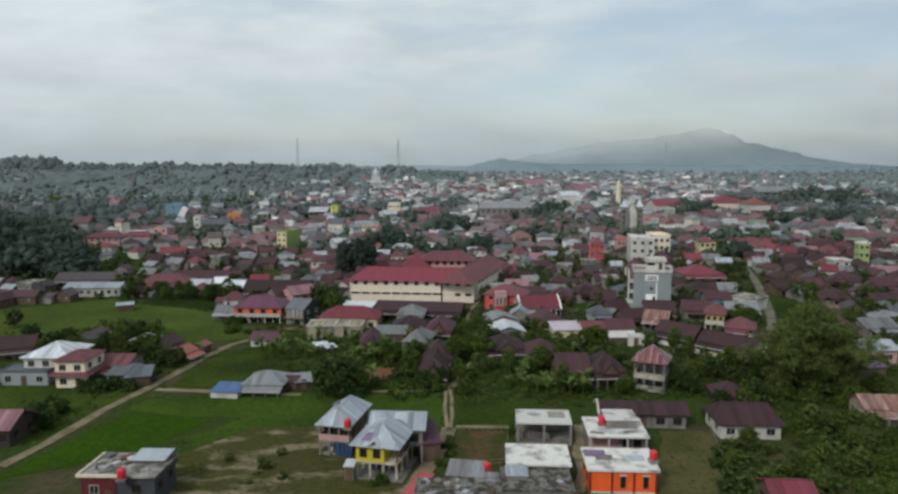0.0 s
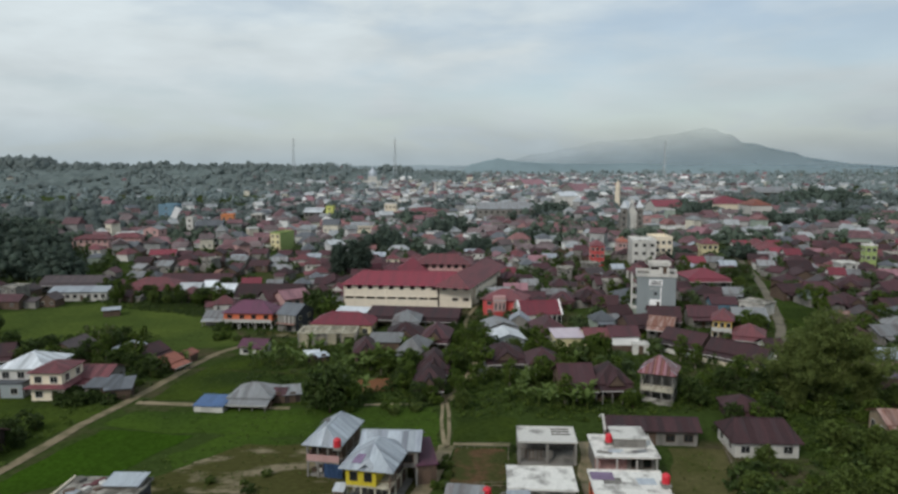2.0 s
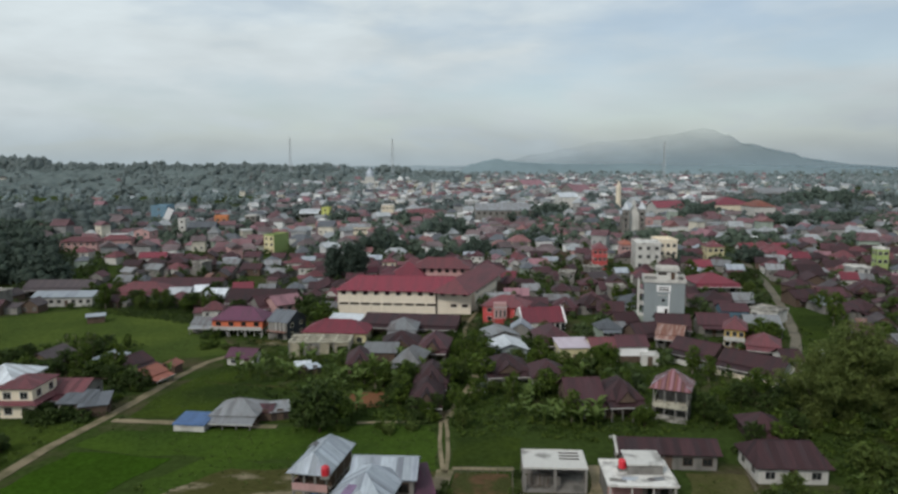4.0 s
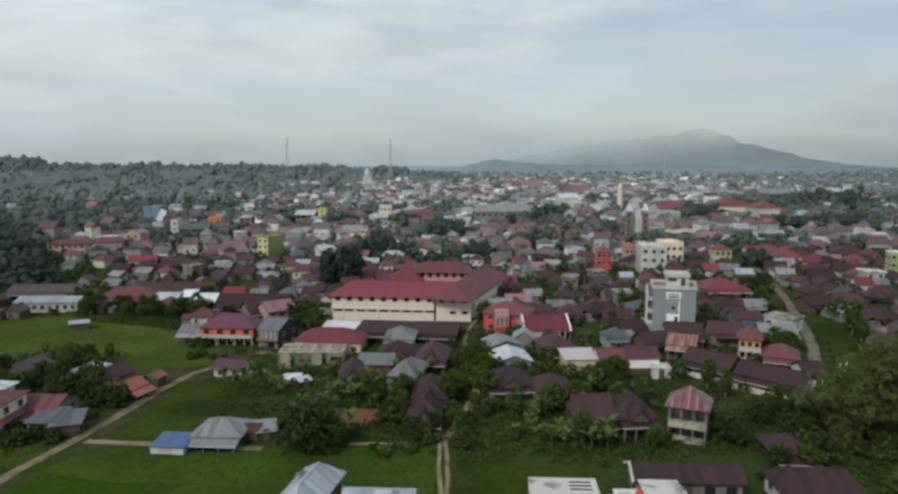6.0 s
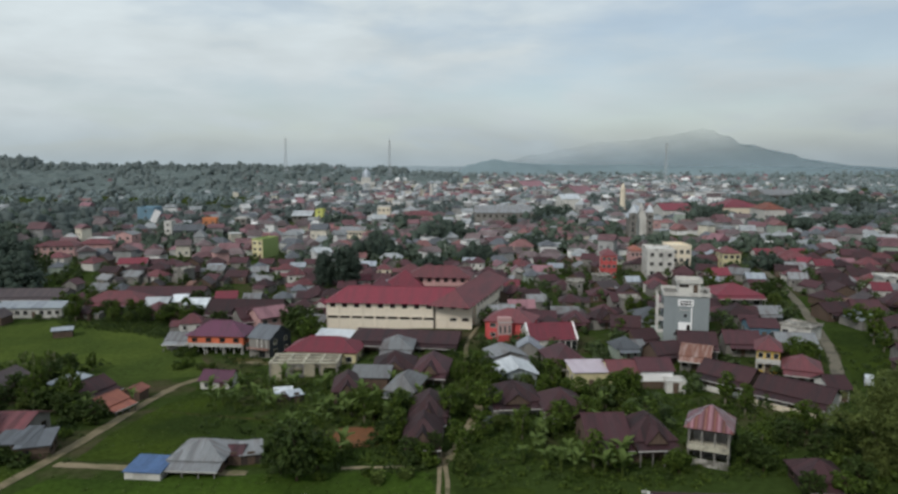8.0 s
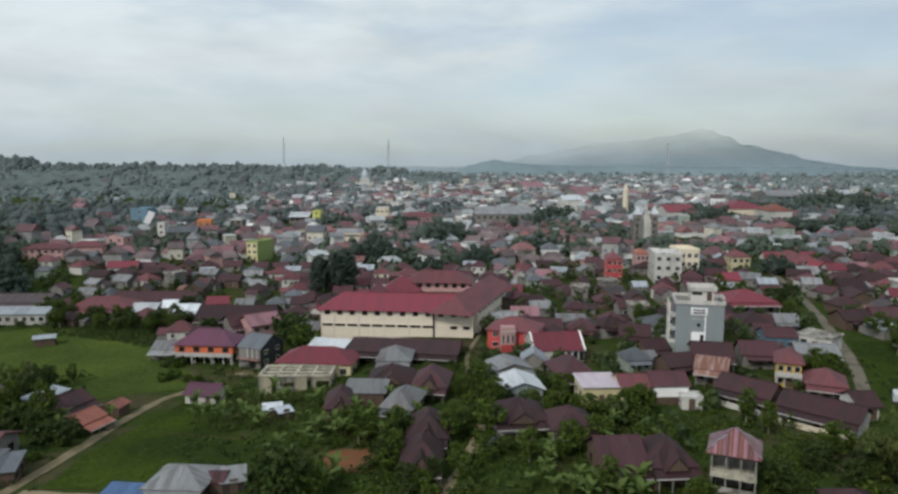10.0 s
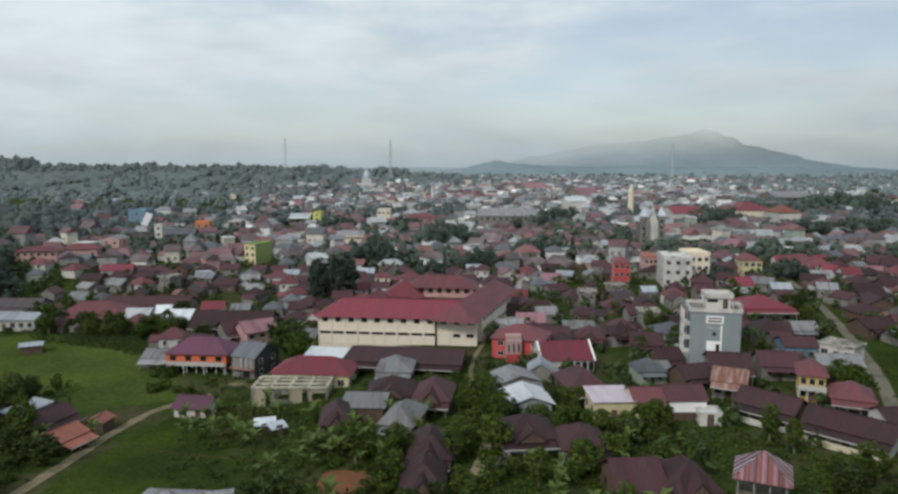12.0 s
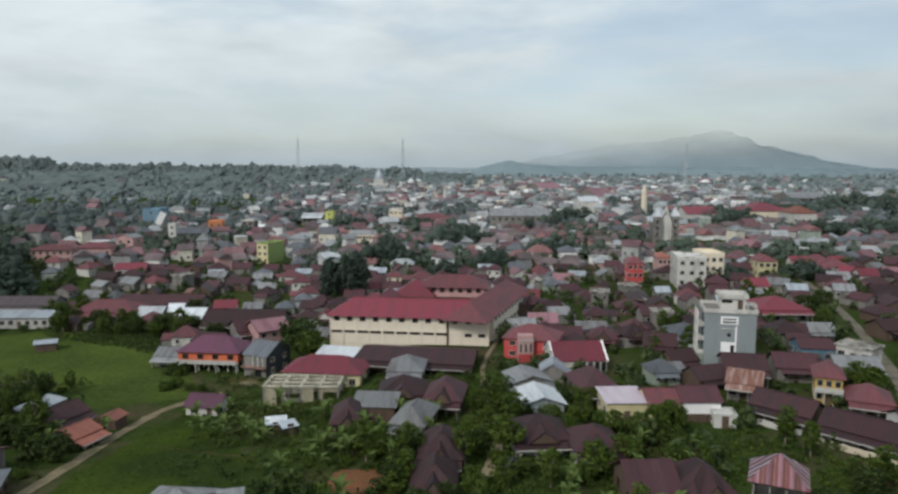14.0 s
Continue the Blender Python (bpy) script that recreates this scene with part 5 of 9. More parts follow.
def domed_mosque(x, y):
    """White mosque on the rise, stepped up to a pointed dome."""
    root = thing("mosque", "white mosque with a pointed dome on the rise", "mosque", x, y)
    part("hall", box(bmesh.new(), -12, -8, -3, 12, 12, 8), "offwhite", root)
    part("upper_hall", box(bmesh.new(), -6, -4, 8, 6, 8, 14), "offwhite", root)
    bm = bmesh.new()
    prof = [(5.2, 14), (5.6, 16), (5.0, 19), (3.4, 22), (1.4, 24.5), (0.15, 28)]
    last = None
    for r, h in prof:
        ring = [bm.verts.new((r * math.cos(6.2832 * i / 14), 2 + r * math.sin(6.2832 * i / 14), h)) for i in range(14)]
        if last:
            for i in range(14):
                bm.faces.new((last[i], last[(i + 1) % 14], ring[(i + 1) % 14], ring[i])).smooth = True
        last = ring
    bm.faces.new(last)
    part("dome", bm, "pale", root)
    for i in range(6):
        window(root, -10 + 4 * i, -8, 3.5, 1.6, 2.6)


def stilt_house(x, y, rot, w):
    """Two-storey stilt house: open ground floor, balcony in front of the rooms, low hipped zinc roof with a vent."""
    root = thing("stilt_house", "two-storey stilt house with pale zinc roof, blue tarpaulin below", "house", x, y, rot)
    FOOT.append((x, y, 6.0))
    d, floor_z, eave, rise = 9.6, 2.5, 5.0, 2.1
    add_roof(root, "hip", w, d, eave, rise, "pale", 0.5, 2.2)
    lay_sheets([o for o in root.children if o.name.startswith("roof")][0], "hip", w, d, eave, rise, 0.5, "pale", 2.2)
    part("floor_slab", box(bmesh.new(), -w / 2, -d / 2, floor_z - 0.2, w / 2, d / 2, floor_z), "cement", root)
    rooms = part("upper_wall", box(bmesh.new(), -w / 2 + 0.05, -d / 2 + 1.7, floor_z, w / 2 - 0.05, d / 2 - 0.05, eave - 0.02), "wood", root)
    for u in (-1.4, 1.4):
        window(rooms, u, -d / 2 + 1.7, floor_z + 1.35, 1.0, 1.1, 0, "darkframe")
    part("front_rail", box(bmesh.new(), -w / 2, -d / 2, floor_z, w / 2, -d / 2 + 0.12, floor_z + 0.95), "pink", root, "pale pink balcony wall")
    part("side_rail", box(bmesh.new(), -w / 2, -d / 2 + 0.12, floor_z, -w / 2 + 0.12, -d / 2 + 1.7, floor_z + 0.95), "pink", root)
    bm = bmesh.new()
    box(bm, -0.13, -0.13, -0.4, 0.13, 0.13, eave - 0.05)
    pm = mesh("post", bm, "cement")
    for i in range(4):
        for j in range(4):
            part("post", pm, None, root, at=pose(-w / 2 + 0.14 + (w - 0.28) * i / 3, -d / 2 + 0.14 + (d - 0.28) * j / 3, 0))
    bm = bmesh.new()
    n = 12
    rows = [[bm.verts.new((0.2 + (w / 2 + 0.3) * i / n, -d / 2 - 0.12 + 0.05 * math.sin(i * 1.9), z)) for i in range(n + 1)] for z in (0.25, 2.3)]
    for i in range(n):
        bm.faces.new((rows[0][i], rows[0][i + 1], rows[1][i + 1], rows[1][i]))
    bmesh.ops.solidify(bm, geom=bm.faces[:], thickness=0.02)
    part("tarpaulin", bm, "tarp", root, "bright blue tarpaulin hung between posts")
    part("low_wall", box(bmesh.new(), -w / 2 + 0.3, -d / 2 + 0.3, -0.3, w / 2 - 0.3, d / 2 - 0.3, 0.35), "cement", root)
    part("store_room", box(bmesh.new(), -w / 2 + 0.4, 0.2, 0.35, w / 2 - 0.4, d / 2 - 0.4, floor_z - 0.2), "darkwood", root)
    for k in range(3):
        crate = thing("crate", ("weathered wooden", "whitewashed wooden", "dark red wooden")[k] + " crate stored under the stilt house", "crate", x, y, rot)
        crate.matrix_basis = root.matrix_basis @ pose(-1.8 + 0.8 * k, -d / 2 + 1.2 + 0.3 * k, 0.352)
        part("side", box(bmesh.new(), -0.3, -0.3, 0, 0.3, 0.3, 0.5 + 0.15 * k), ("wood", "offwhite", "darkred")[k], crate)
        part("lid", box(bmesh.new(), -0.33, -0.33, 0.5 + 0.15 * k, 0.33, 0.33, 0.55 + 0.15 * k), "wood", crate)
    bm = bmesh.new()
    sheet(bm, [[(-0.9, -0.55, 0), (0, -0.55, 0.55), (0, 0.9, 0.55), (-0.9, 0.9, 0)], [(0.9, 0.9, 0), (0, 0.9, 0.55), (0, -0.55, 0.55), (0.9, -0.55, 0)]], 0.05)
    part("roof_vent", bm, "zinc", root, at=pose(-1.3, 0.4, eave + 1.25))


def yellow_house(x, y, rot):
    """Yellow stilt house: rooms at the front corner, a dark timber gallery along the lane side, all under a broad hipped zinc roof."""
    root = thing("stilt_house", "yellow stilt house with a stained pale zinc hipped roof", "house", x, y, rot)
    FOOT.append((x, y, 5.5))
    w, d, floor_z, eave, rise = 6.4, 8.5, 2.5, 5.0, 2.3
    roof = add_roof(root, "hip", w, d, eave, rise, "pale", 0.6)
    lay_sheets(roof, "hip", w, d, eave, rise, 0.6, "pale", None)
    bm = bmesh.new()
    sheet(bm, [[(-1.2, -d / 2 - 0.75, eave - 0.05), (0, -d / 2 - 0.75, eave + 1.0), (0, -d / 2 + 1.6, eave + 1.0), (-1.2, -d / 2 + 0.4, eave + 0.3)],
               [(1.2, -d / 2 + 0.4, eave + 0.3), (0, -d / 2 + 1.6, eave + 1.0), (0, -d / 2 - 0.75, eave + 1.0), (1.2, -d / 2 - 0.75, eave - 0.05)]], 0.06)
    part("gable_roof", bm, "white", roof)
    bm = bmesh.new()
    sheet(bm, [[(-2.2, -d / 2 + 0.15, eave + 0.62), (-0.9, -d / 2 + 0.15, eave + 0.62), (-0.5, -d / 2 + 1.5, eave + 1.32), (-1.6, -d / 2 + 1.5, eave + 1.32)]], 0.03)
    part("stained_sheet", bm, "violet", roof, "lilac-stained roof sheet")
    rooms = part("wall", box(bmesh.new(), -w / 2 + 0.2, -d / 2 + 0.1, floor_z, 1.2, d / 2 - 0.2, eave), "yellow", root)
    for u in (-1.9, 0.1):
        window(rooms, u, -d / 2 + 0.1, floor_z + 1.3, 0.95, 1.15, 0, "darkframe")
    part("back_room", box(bmesh.new(), 1.2, 0.3, floor_z, w / 2 - 0.1, d / 2 - 0.2, eave), "darkwood", root)
    part("floor_slab", box(bmesh.new(), -w / 2 + 0.1, -d / 2 + 0.02, floor_z - 0.22, w / 2, d / 2, floor_z - 0.004), "rawbeam", root)
    bm = bmesh.new()
    box(bm, 1.3, -d / 2 + 0.1, floor_z + 0.85, w / 2 - 0.06, -d / 2 + 0.18, floor_z + 0.95)
    box(bm, w / 2 - 0.14, -d / 2 + 0.2, floor_z + 0.85, w / 2 - 0.06, 0.2, floor_z + 0.95)
    for k in range(8):
        box(bm, w / 2 - 0.13, -d / 2 + 0.3 + 0.5 * k, floor_z, w / 2 - 0.07, -d / 2 + 0.36 + 0.5 * k, floor_z + 0.85)
    part("gallery_rail", bm, "wood", root, "thin timber gallery rail")
    bm = bmesh.new()
    box(bm, -0.13, -0.13, -0.4, 0.13, 0.13, floor_z - 0.22)
    pm = mesh("post", bm, "rawbeam")
    for i in range(4):
        for j in range(4):
            part("post", pm, None, root, at=pose(-w / 2 + 0.3 + (w - 0.5) * i / 3, -d / 2 + 0.25 + (d - 0.5) * j / 3, 0))
    for v in (-d / 2 + 0.2, -1.6):
        part("gallery_post", box(bmesh.new(), -0.07, -0.07, floor_z, 0.07, 0.07, eave), "wood", root, at=pose(w / 2 - 0.12, v, 0))
    part("yard_slab", box(bmesh.new(), -w / 2 - 0.2, -d / 2 - 0.5, -0.3, w / 2 + 0.8, d / 2, 0.12), "cement", root)
    part("store_wall", box(bmesh.new(), -0.8, -0.4, 0.12, w / 2 - 0.3, d / 2 - 0.4, floor_z - 0.24), "wood", root)


def orange_house(x, y, rot, w):
    """Orange house with a broad whitewashed slab roof, dark pilasters and narrow windows."""
    root = thing("house", "orange house with a whitewashed flat roof and dark pilasters", "house", x, y, rot)
    FOOT.append((x, y, 6.0))
    d, eave = 6.6, 3.6
    add_body(root, w, d, -0.5, eave - 0.35, "orange")
    slab = add_roof(root, "flat", w, d, eave - 0.35, 0.16, "slab", 0.35, name="roof_slab")
    for k in range(3):
        part("patch", box(bmesh.new(), -1.2, -0.9, 0, 1.2, 0.9, 0.03), ("cement", "slab", "pale")[k], slab, at=pose(-2.0 + 2.2 * k, 0.6 - 1.2 * (k % 2), eave - 0.17 + 0.004 * k))
    part("tarpaulin", box(bmesh.new(), -1.5, -1.1, 0, 1.5, 1.1, 0.06), "violet", slab, "faded violet tarpaulin", pose(-w / 2 + 1.4, 1.9, eave - 0.15))
    for i in range(4):
        part("pilaster", box(bmesh.new(), -0.12, -0.12, -0.5, 0.12, 0, eave - 0.35), "darkred", root, at=pose((-w / 2 + 0.12) + (w - 0.24) * i / 3, -d / 2, 0))
    for i in (1, 2):
        window(root, -w / 2 + w * (i + 0.5) / 3, -d / 2, 1.7, 0.55, 1.5, 0, "darkframe")
        part("hood", box(bmesh.new(), -0.55, -0.35, 0, 0.55, 0, 0.08), "frame", root, at=pose(-w / 2 + w * (i + 0.5) / 3, -d / 2, 2.65))
    part("base_course", box(bmesh.new(), -w / 2 - 0.05, -d / 2 - 0.08, -0.5, w / 2 + 0.05, -d / 2, 0.3), "frame", root)
    for v in (-1.5, 1.5):
        window(root, -w / 2, v, 1.9, 0.9, 1.1, -90, "darkframe")


def tiered_house(x, y, rot, w):
    """Cement house with a patched flat roof, open porch in front and a higher room at the back."""
    root = thing("house", "cement house with a patched two-level flat roof", "house", x, y, rot)
    FOOT.append((x, y, 6.0))
    d, eave = 7.6, 3.2
    part("wall", box(bmesh.new(), -w / 2, -d / 2 + 1.8, -0.5, w / 2, d / 2, eave), "cement", root)
    slab = add_roof(root, "flat", w, d, eave, 0.1, "slab", 0.25, name="roof_slab")
    up = part("upper_room", box(bmesh.new(), -1.3, -0.6, eave + 0.18, 3.3, d / 2 - 0.1, eave + 1.5), "cement", root)
    part("upper_slab", box(bmesh.new(), -1.5, -0.8, eave + 1.5, 3.5, d / 2 + 0.1, eave + 1.68), "slab", up)
    bm = bmesh.new()
    box(bm, -0.12, -0.12, -0.4, 0.12, 0.12, eave)
    pm = mesh("post", bm, "frame")
    for i in range(4):
        part("post", pm, None, root, at=pose(-w / 2 + 0.15 + (w - 0.3) * i / 3, -d / 2 + 0.2, 0))
    part("porch_wall", box(bmesh.new(), -w / 2 + 0.1, -d / 2 + 1.7, 0, 0.3, -d / 2 + 1.8, 2.6), "pink", root)
    for u in (1.5, 3.2):
        window(root, u, -d / 2 + 1.8, 1.6, 1.0, 1.1, 0, "darkframe")
    for k in range(4):
        part("roof_patch", box(bmesh.new(), -1.1, -0.5, 0, 1.1, 0.5, 0.03), ("cement", "pale", "slab", "zinc")[k], slab, at=pose(-3.0 + 1.7 * k, -2.4 + 0.5 * (k % 2), eave + 0.185 + 0.004 * k, 0, 0, 8 * k - 10))


def minibus(x, y, rot):
    """White minibus parked at the end of the lane."""
    root = thing("minibus", "white minibus parked at the end of the lane", "minibus", x, y, rot)
    FOOT.append((x, y, 2.5))
    bm = bmesh.new()
    prof = [(-2.1, 0.35), (2.1, 0.35), (2.1, 1.0), (1.65, 1.15), (1.15, 1.85), (-1.95, 1.9), (-2.1, 1.7)]
    left, right = [bm.verts.new((u, -0.8, v)) for u, v in prof], [bm.verts.new((u, 0.8, v)) for u, v in prof]
    bm.faces.new(left), bm.faces.new(right[::-1])
    for i in range(len(prof)):
        j = (i + 1) % len(prof)
        bm.faces.new((left[j], left[i], right[i], right[j]))
    bmesh.ops.bevel(bm, geom=bm.edges[:], offset=0.06, segments=2, affect="EDGES")
    part("body", bm, "white", root)
    for s in (-1, 1):
        part("side_window", box(bmesh.new(), -1.8, -0.02, 1.2, 1.1, 0.02, 1.7), "glass", root, at=pose(0, 0.8 * s, 0))
        for u in (-1.3, 1.3):
            bm = bmesh.new()
            bmesh.ops.create_cone(bm, cap_ends=True, segments=16, radius1=0.33, radius2=0.33, depth=0.22, matrix=pose(0, 0, 0, 90, 0, 0))
            w = part("wheel", bm, "darkwood", root, "black rubber wheel", pose(u, 0.74 * s, 0.33))
            bm = bmesh.new()
            bmesh.ops.create_cone(bm, cap_ends=True, segments=12, radius1=0.18, radius2=0.16, depth=0.25, matrix=pose(0, 0, 0, 90, 0, 0))
            part("rim", bm, "steel", w)
    part("windscreen", box(bmesh.new(), -0.03, -0.68, -0.38, 0.03, 0.68, 0.38), "glass", root, at=pose(1.44, 0, 1.5, 0, -35, 0))


def parked_car(x, y, rot):
    """Small dark car left beside the footpath."""
    root = thing("car", "small dark grey car parked beside the footpath", "car", x, y, rot)
    FOOT.append((x, y, 2.5))
    bm = bmesh.new()
    prof = [(-1.9, 0.3), (1.9, 0.3), (1.95, 0.8), (0.95, 0.95), (0.35, 1.45), (-1.35, 1.48), (-1.85, 0.95)]
    left, right = [bm.verts.new((u, -0.8, v)) for u, v in prof], [bm.verts.new((u, 0.8, v)) for u, v in prof]
    bm.faces.new(left), bm.faces.new(right[::-1])
    for i in range(len(prof)):
        j = (i + 1) % len(prof)
        bm.faces.new((left[j], left[i], right[i], right[j]))
    bmesh.ops.bevel(bm, geom=bm.edges[:], offset=0.06, segments=2, affect="EDGES")
    part("body", bm, "slate", root)
    for s in (-1, 1):
        part("side_window", box(bmesh.new(), -1.3, -0.02, 1.0, 0.3, 0.02, 1.36), "glass", root, at=pose(0, 0.8 * s, 0))
        for u in (-1.3, 1.3):
            bm = bmesh.new()
            bmesh.ops.create_cone(bm, cap_ends=True, segments=16, radius1=0.33, radius2=0.33, depth=0.22, matrix=pose(0, 0, 0, 90, 0, 0))
            w = part("wheel", bm, "darkwood", root, "black rubber wheel", pose(u, 0.74 * s, 0.33))
            bm = bmesh.new()
            bmesh.ops.create_cone(bm, cap_ends=True, segments=12, radius1=0.18, radius2=0.16, depth=0.25, matrix=pose(0, 0, 0, 90, 0, 0))
            part("rim", bm, "steel", w)
    part("windscreen", box(bmesh.new(), -0.02, -0.66, -0.30, 0.02, 0.66, 0.30), "glass", root, at=pose(0.70, 0, 1.22, 0, -50, 0))


def fence(points):
    """Low garden fence of thin stakes and two rails."""
    x0, y0 = points[0]
    root = thing("fence", "low garden fence of thin pale stakes", "fence", x0, y0, 0)
    bm = bmesh.new()
    beam(bm, (0, 0, -0.3), (0.03, 0, 1.15), 0.045, 0.035, 5)
    stake = mesh("stake", bm, "palebark")
    for (ax, ay), (bx, by) in zip(points, points[1:]):
        n = max(2, round(math.dist((ax, ay), (bx, by)) / 1.1))
        for i in range(n):
            part("stake", stake, None, root, at=pose(ax + (bx - ax) * i / n - x0, ay + (by - ay) * i / n - y0, 0, 0, 3 * math.sin(i * 2.3), 40 * i))
        for z in (0.45, 0.95):
            bm = bmesh.new()
            beam(bm, (ax - x0, ay - y0, z), (bx - x0, by - y0, z), 0.035, 0.03, 5)
            part("rail", bm, "palebark", root)


def cluttered_house(x, y, rot, w):
    """Flat-roofed house by the paddy: dark red and slate walls, a stained slab heaped with rubbish, a pale sheet over the rear corner."""
    root = thing("house", "dark red and slate house with a cluttered concrete flat roof", "house", x, y, rot)
    FOOT.append((x, y, 6.5))
    d, eave = 6.6, 4.0
    part("wall", box(bmesh.new(), -w / 2, -d / 2, -0.6, -0.2, d / 2, eave), "darkred", root)
    part("side_wall", box(bmesh.new(), -0.2, -d / 2 + 0.1, -0.6, w / 2, d / 2, eave), "slate", root)
    slab = add_roof(root, "flat", w, d, eave, 0.12, "oldslab", 0.35, name="roof_slab")
    z = eave + 0.17
    bm = bmesh.new()
    for q in ((-w / 2 - 0.4, -d / 2 - 0.4, 0.2, -d / 2 - 0.15), (-w / 2 - 0.4, -d / 2 - 0.15, -w / 2 - 0.15, d / 2 + 0.3)):
        box(bm, q[0], q[1], z - 0.1, q[2], q[3], z + 0.28)
    part("parapet", bm, "cream", root, "cream painted roof parapet")
    # rear room under a pale sheet
    up = part("roof_room", box(bmesh.new(), 0.4, 0.6, z, w / 2 - 0.3, d / 2 - 0.1, z + 0.55), "cement", root)
    bm = bmesh.new()
    sheet(bm, [[(0.1, 0.1, z + 0.6), (w / 2, 0.1, z + 0.6), (w / 2, d / 2 + 0.2, z + 0.9), (0.1, d / 2 + 0.2, z + 0.9)]], 0.06)
    part("roof_sheet", bm, "pale", up, "pale blue zinc sheet")
    g = np.random.default_rng(8)
    heap = thing("rubble_heap", "heap of broken concrete and boards on the flat roof", "rubble", x, y, rot)
    for k in range(16):
        a, b, c = g.uniform(0.25, 0.9), g.uniform(0.2, 0.7), g.uniform(0.06, 0.5)
        px, py = g.uniform(-w / 2 + 0.8, 0.2), g.uniform(-d / 2 + 0.5, d / 2 - 0.6)
        part("chunk", box(bmesh.new(), -a, -b, 0, a, b, c, 0.03), ("slab", "cement", "oldslab", "wood", "dark", "pale", "cement", "brick")[k % 8], heap, at=pose(px, py, z + 0.012 + 0.003 * k, 0, 0, g.uniform(0, 90)))
    for u in (0.9, 2.6, 4.0):
        for i in range(3):
            bm = bmesh.new()
            beam(bm, (u + 0.1 * i, -2.9, z), (u + 0.14 * i, -2.9 + 0.05 * i, z + 0.8 + 0.1 * i), 0.025, 0.02, 4)
            part("starter_bar", bm, "dark", root)
    window(root, -w * 0.32, -d / 2, 2.2, 1.1, 1.2, 0, "frame")
    window(root, w * 0.25, -d / 2 + 0.1, 2.3, 1.2, 1.1, 0, "darkframe")
    door(root, -w * 0.12, -d / 2, 0.0)
    for v in (-1.6, 1.6):
        window(root, w / 2, v, 2.3, 1.2, 1.1, 90, "darkframe")


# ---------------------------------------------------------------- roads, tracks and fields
mountain("mountain", "forested mountain tinted with haze, crest faded like low cloud", 2600, 420, [(-150, 4), (60, 30), (207, 50), (358, 76), (465, 100), (573, 117), (681, 129), (800, 139), (890, 148), (962, 168), (1020, 146), (1111, 114), (1220, 86), (1340, 58), (1500, 34), (1800, 10)], 0.07)
mountain("mountain", "low haze-tinted wooded foothill before the mountain", 2050, 200, [(20, 2), (80, 42), (140, 52), (240, 45), (330, 38), (520, 40), (700, 34), (1000, 30), (1300, 20)], 0.16, "foothill")
# added ridge in horizon-haze colour, hides the dark edge of the ground
mountain("mountain", "added low ridge in haze colour along the horizon", 3000, 260, [(-2700, 24), (-1500, 30), (-700, 27), (-100, 31), (600, 26), (1300, 31), (2000, 26), (2800, 24)], 0.10, "haze_ridge")
ribbon("road", [(-67.0, 98.2), (-65.5, 104.4), (-64.3, 112.1), (-63.5, 122.1), (-61.0, 130.5), (-59.4, 140.5), (-59.2, 152.6), (-60.0, 170.1), (-59.3, 183.9), (-55.5, 189.8), (-51.2, 195.0)], 2.0, "path", label="narrow sandy road between the rice fields", category="road", wobble=0.35)
ribbon("track", [(-58.5, 133.2), (-52.8, 132.5), (-46.3, 131.7), (-38.6, 130.6), (-28.9, 129.9)], 1.6, "path", label="pale earth footpath along the paddy edge", wobble=0.3)
ribbon("track", [(-0.4, 137.0), (-0.9, 129.3), (-0.9, 121.5), (-0.7, 114.6), (-0.2, 111.5)], 0.65, "path", label="worn wheel rut in the grass", wobble=0.3)
ribbon("track", [(-0.1, 137.0), (0.2, 129.3), (0.5, 121.5), (0.3, 114.6), (-0.0, 111.5)], 0.65, "path", label="worn wheel rut in the grass", wobble=0.3)
ribbon("lane", [(0.0, 112.8), (-0.9, 106.1), (-2.6, 99.7), (-4.2, 94.9), (-5.7, 89.4)], 2.5, "path", label="earth lane between the houses", category="road", wobble=0.2)
ribbon("paved_path", [(-3.3, 95.6), (-4.3, 92.8), (-5.7, 88.7), (-6.4, 86.2)], 2.4, "pinkpath", 0.14, label="faded pink paved path before the houses", wobble=0.1)
ribbon("lane", [(-0.7, 132.4), (0.8, 135.6), (3.3, 140.9)] + [(4.1, 146.8), (6.6, 157.2), (7.1, 165.8)], 1.8, "path", label="pale footpath under the trees", category="path", wobble=0.25)
ribbon("lane", [(7.1, 165.8), (5.9, 172.8), (5.2, 184.1), (5.4, 199.8), (6.9, 209.0), (11.5, 228.2), (16.7, 244.9)], 1.0, "path", label="narrow earth footpath up to the school", category="path", wobble=0.3)
ribbon("earth_bank", [(-51.9, 160.6), (-44.2, 157.2), (-38.1, 155.1), (-29.1, 151.9)], 0.4, "soil", label="low bare earth bank at the edge of the banana garden", category="bank", wobble=0.2)
ribbon("lane", [(78.6, 166.5), (80.8, 169.5), (89.1, 187.2), (99.4, 216.3), (107.8, 241.8), (117.2, 272.9), (124.8, 299.7), (132.6, 332.2)], 2.5, "lane", label="worn concrete lane running into the town", category="road", wobble=0.12)
ribbon("track", [(-15.4, 131.4), (-9.6, 131.7), (-3.7, 131.7)], 0.8, "path", label="pale bund along the meadow", wobble=0.3)
ribbon("track", [(1.0, 113.3), (5.4, 113.5), (10.2, 112.7)], 0.9, "path", label="pale path beside the vegetable plot", wobble=0.3)
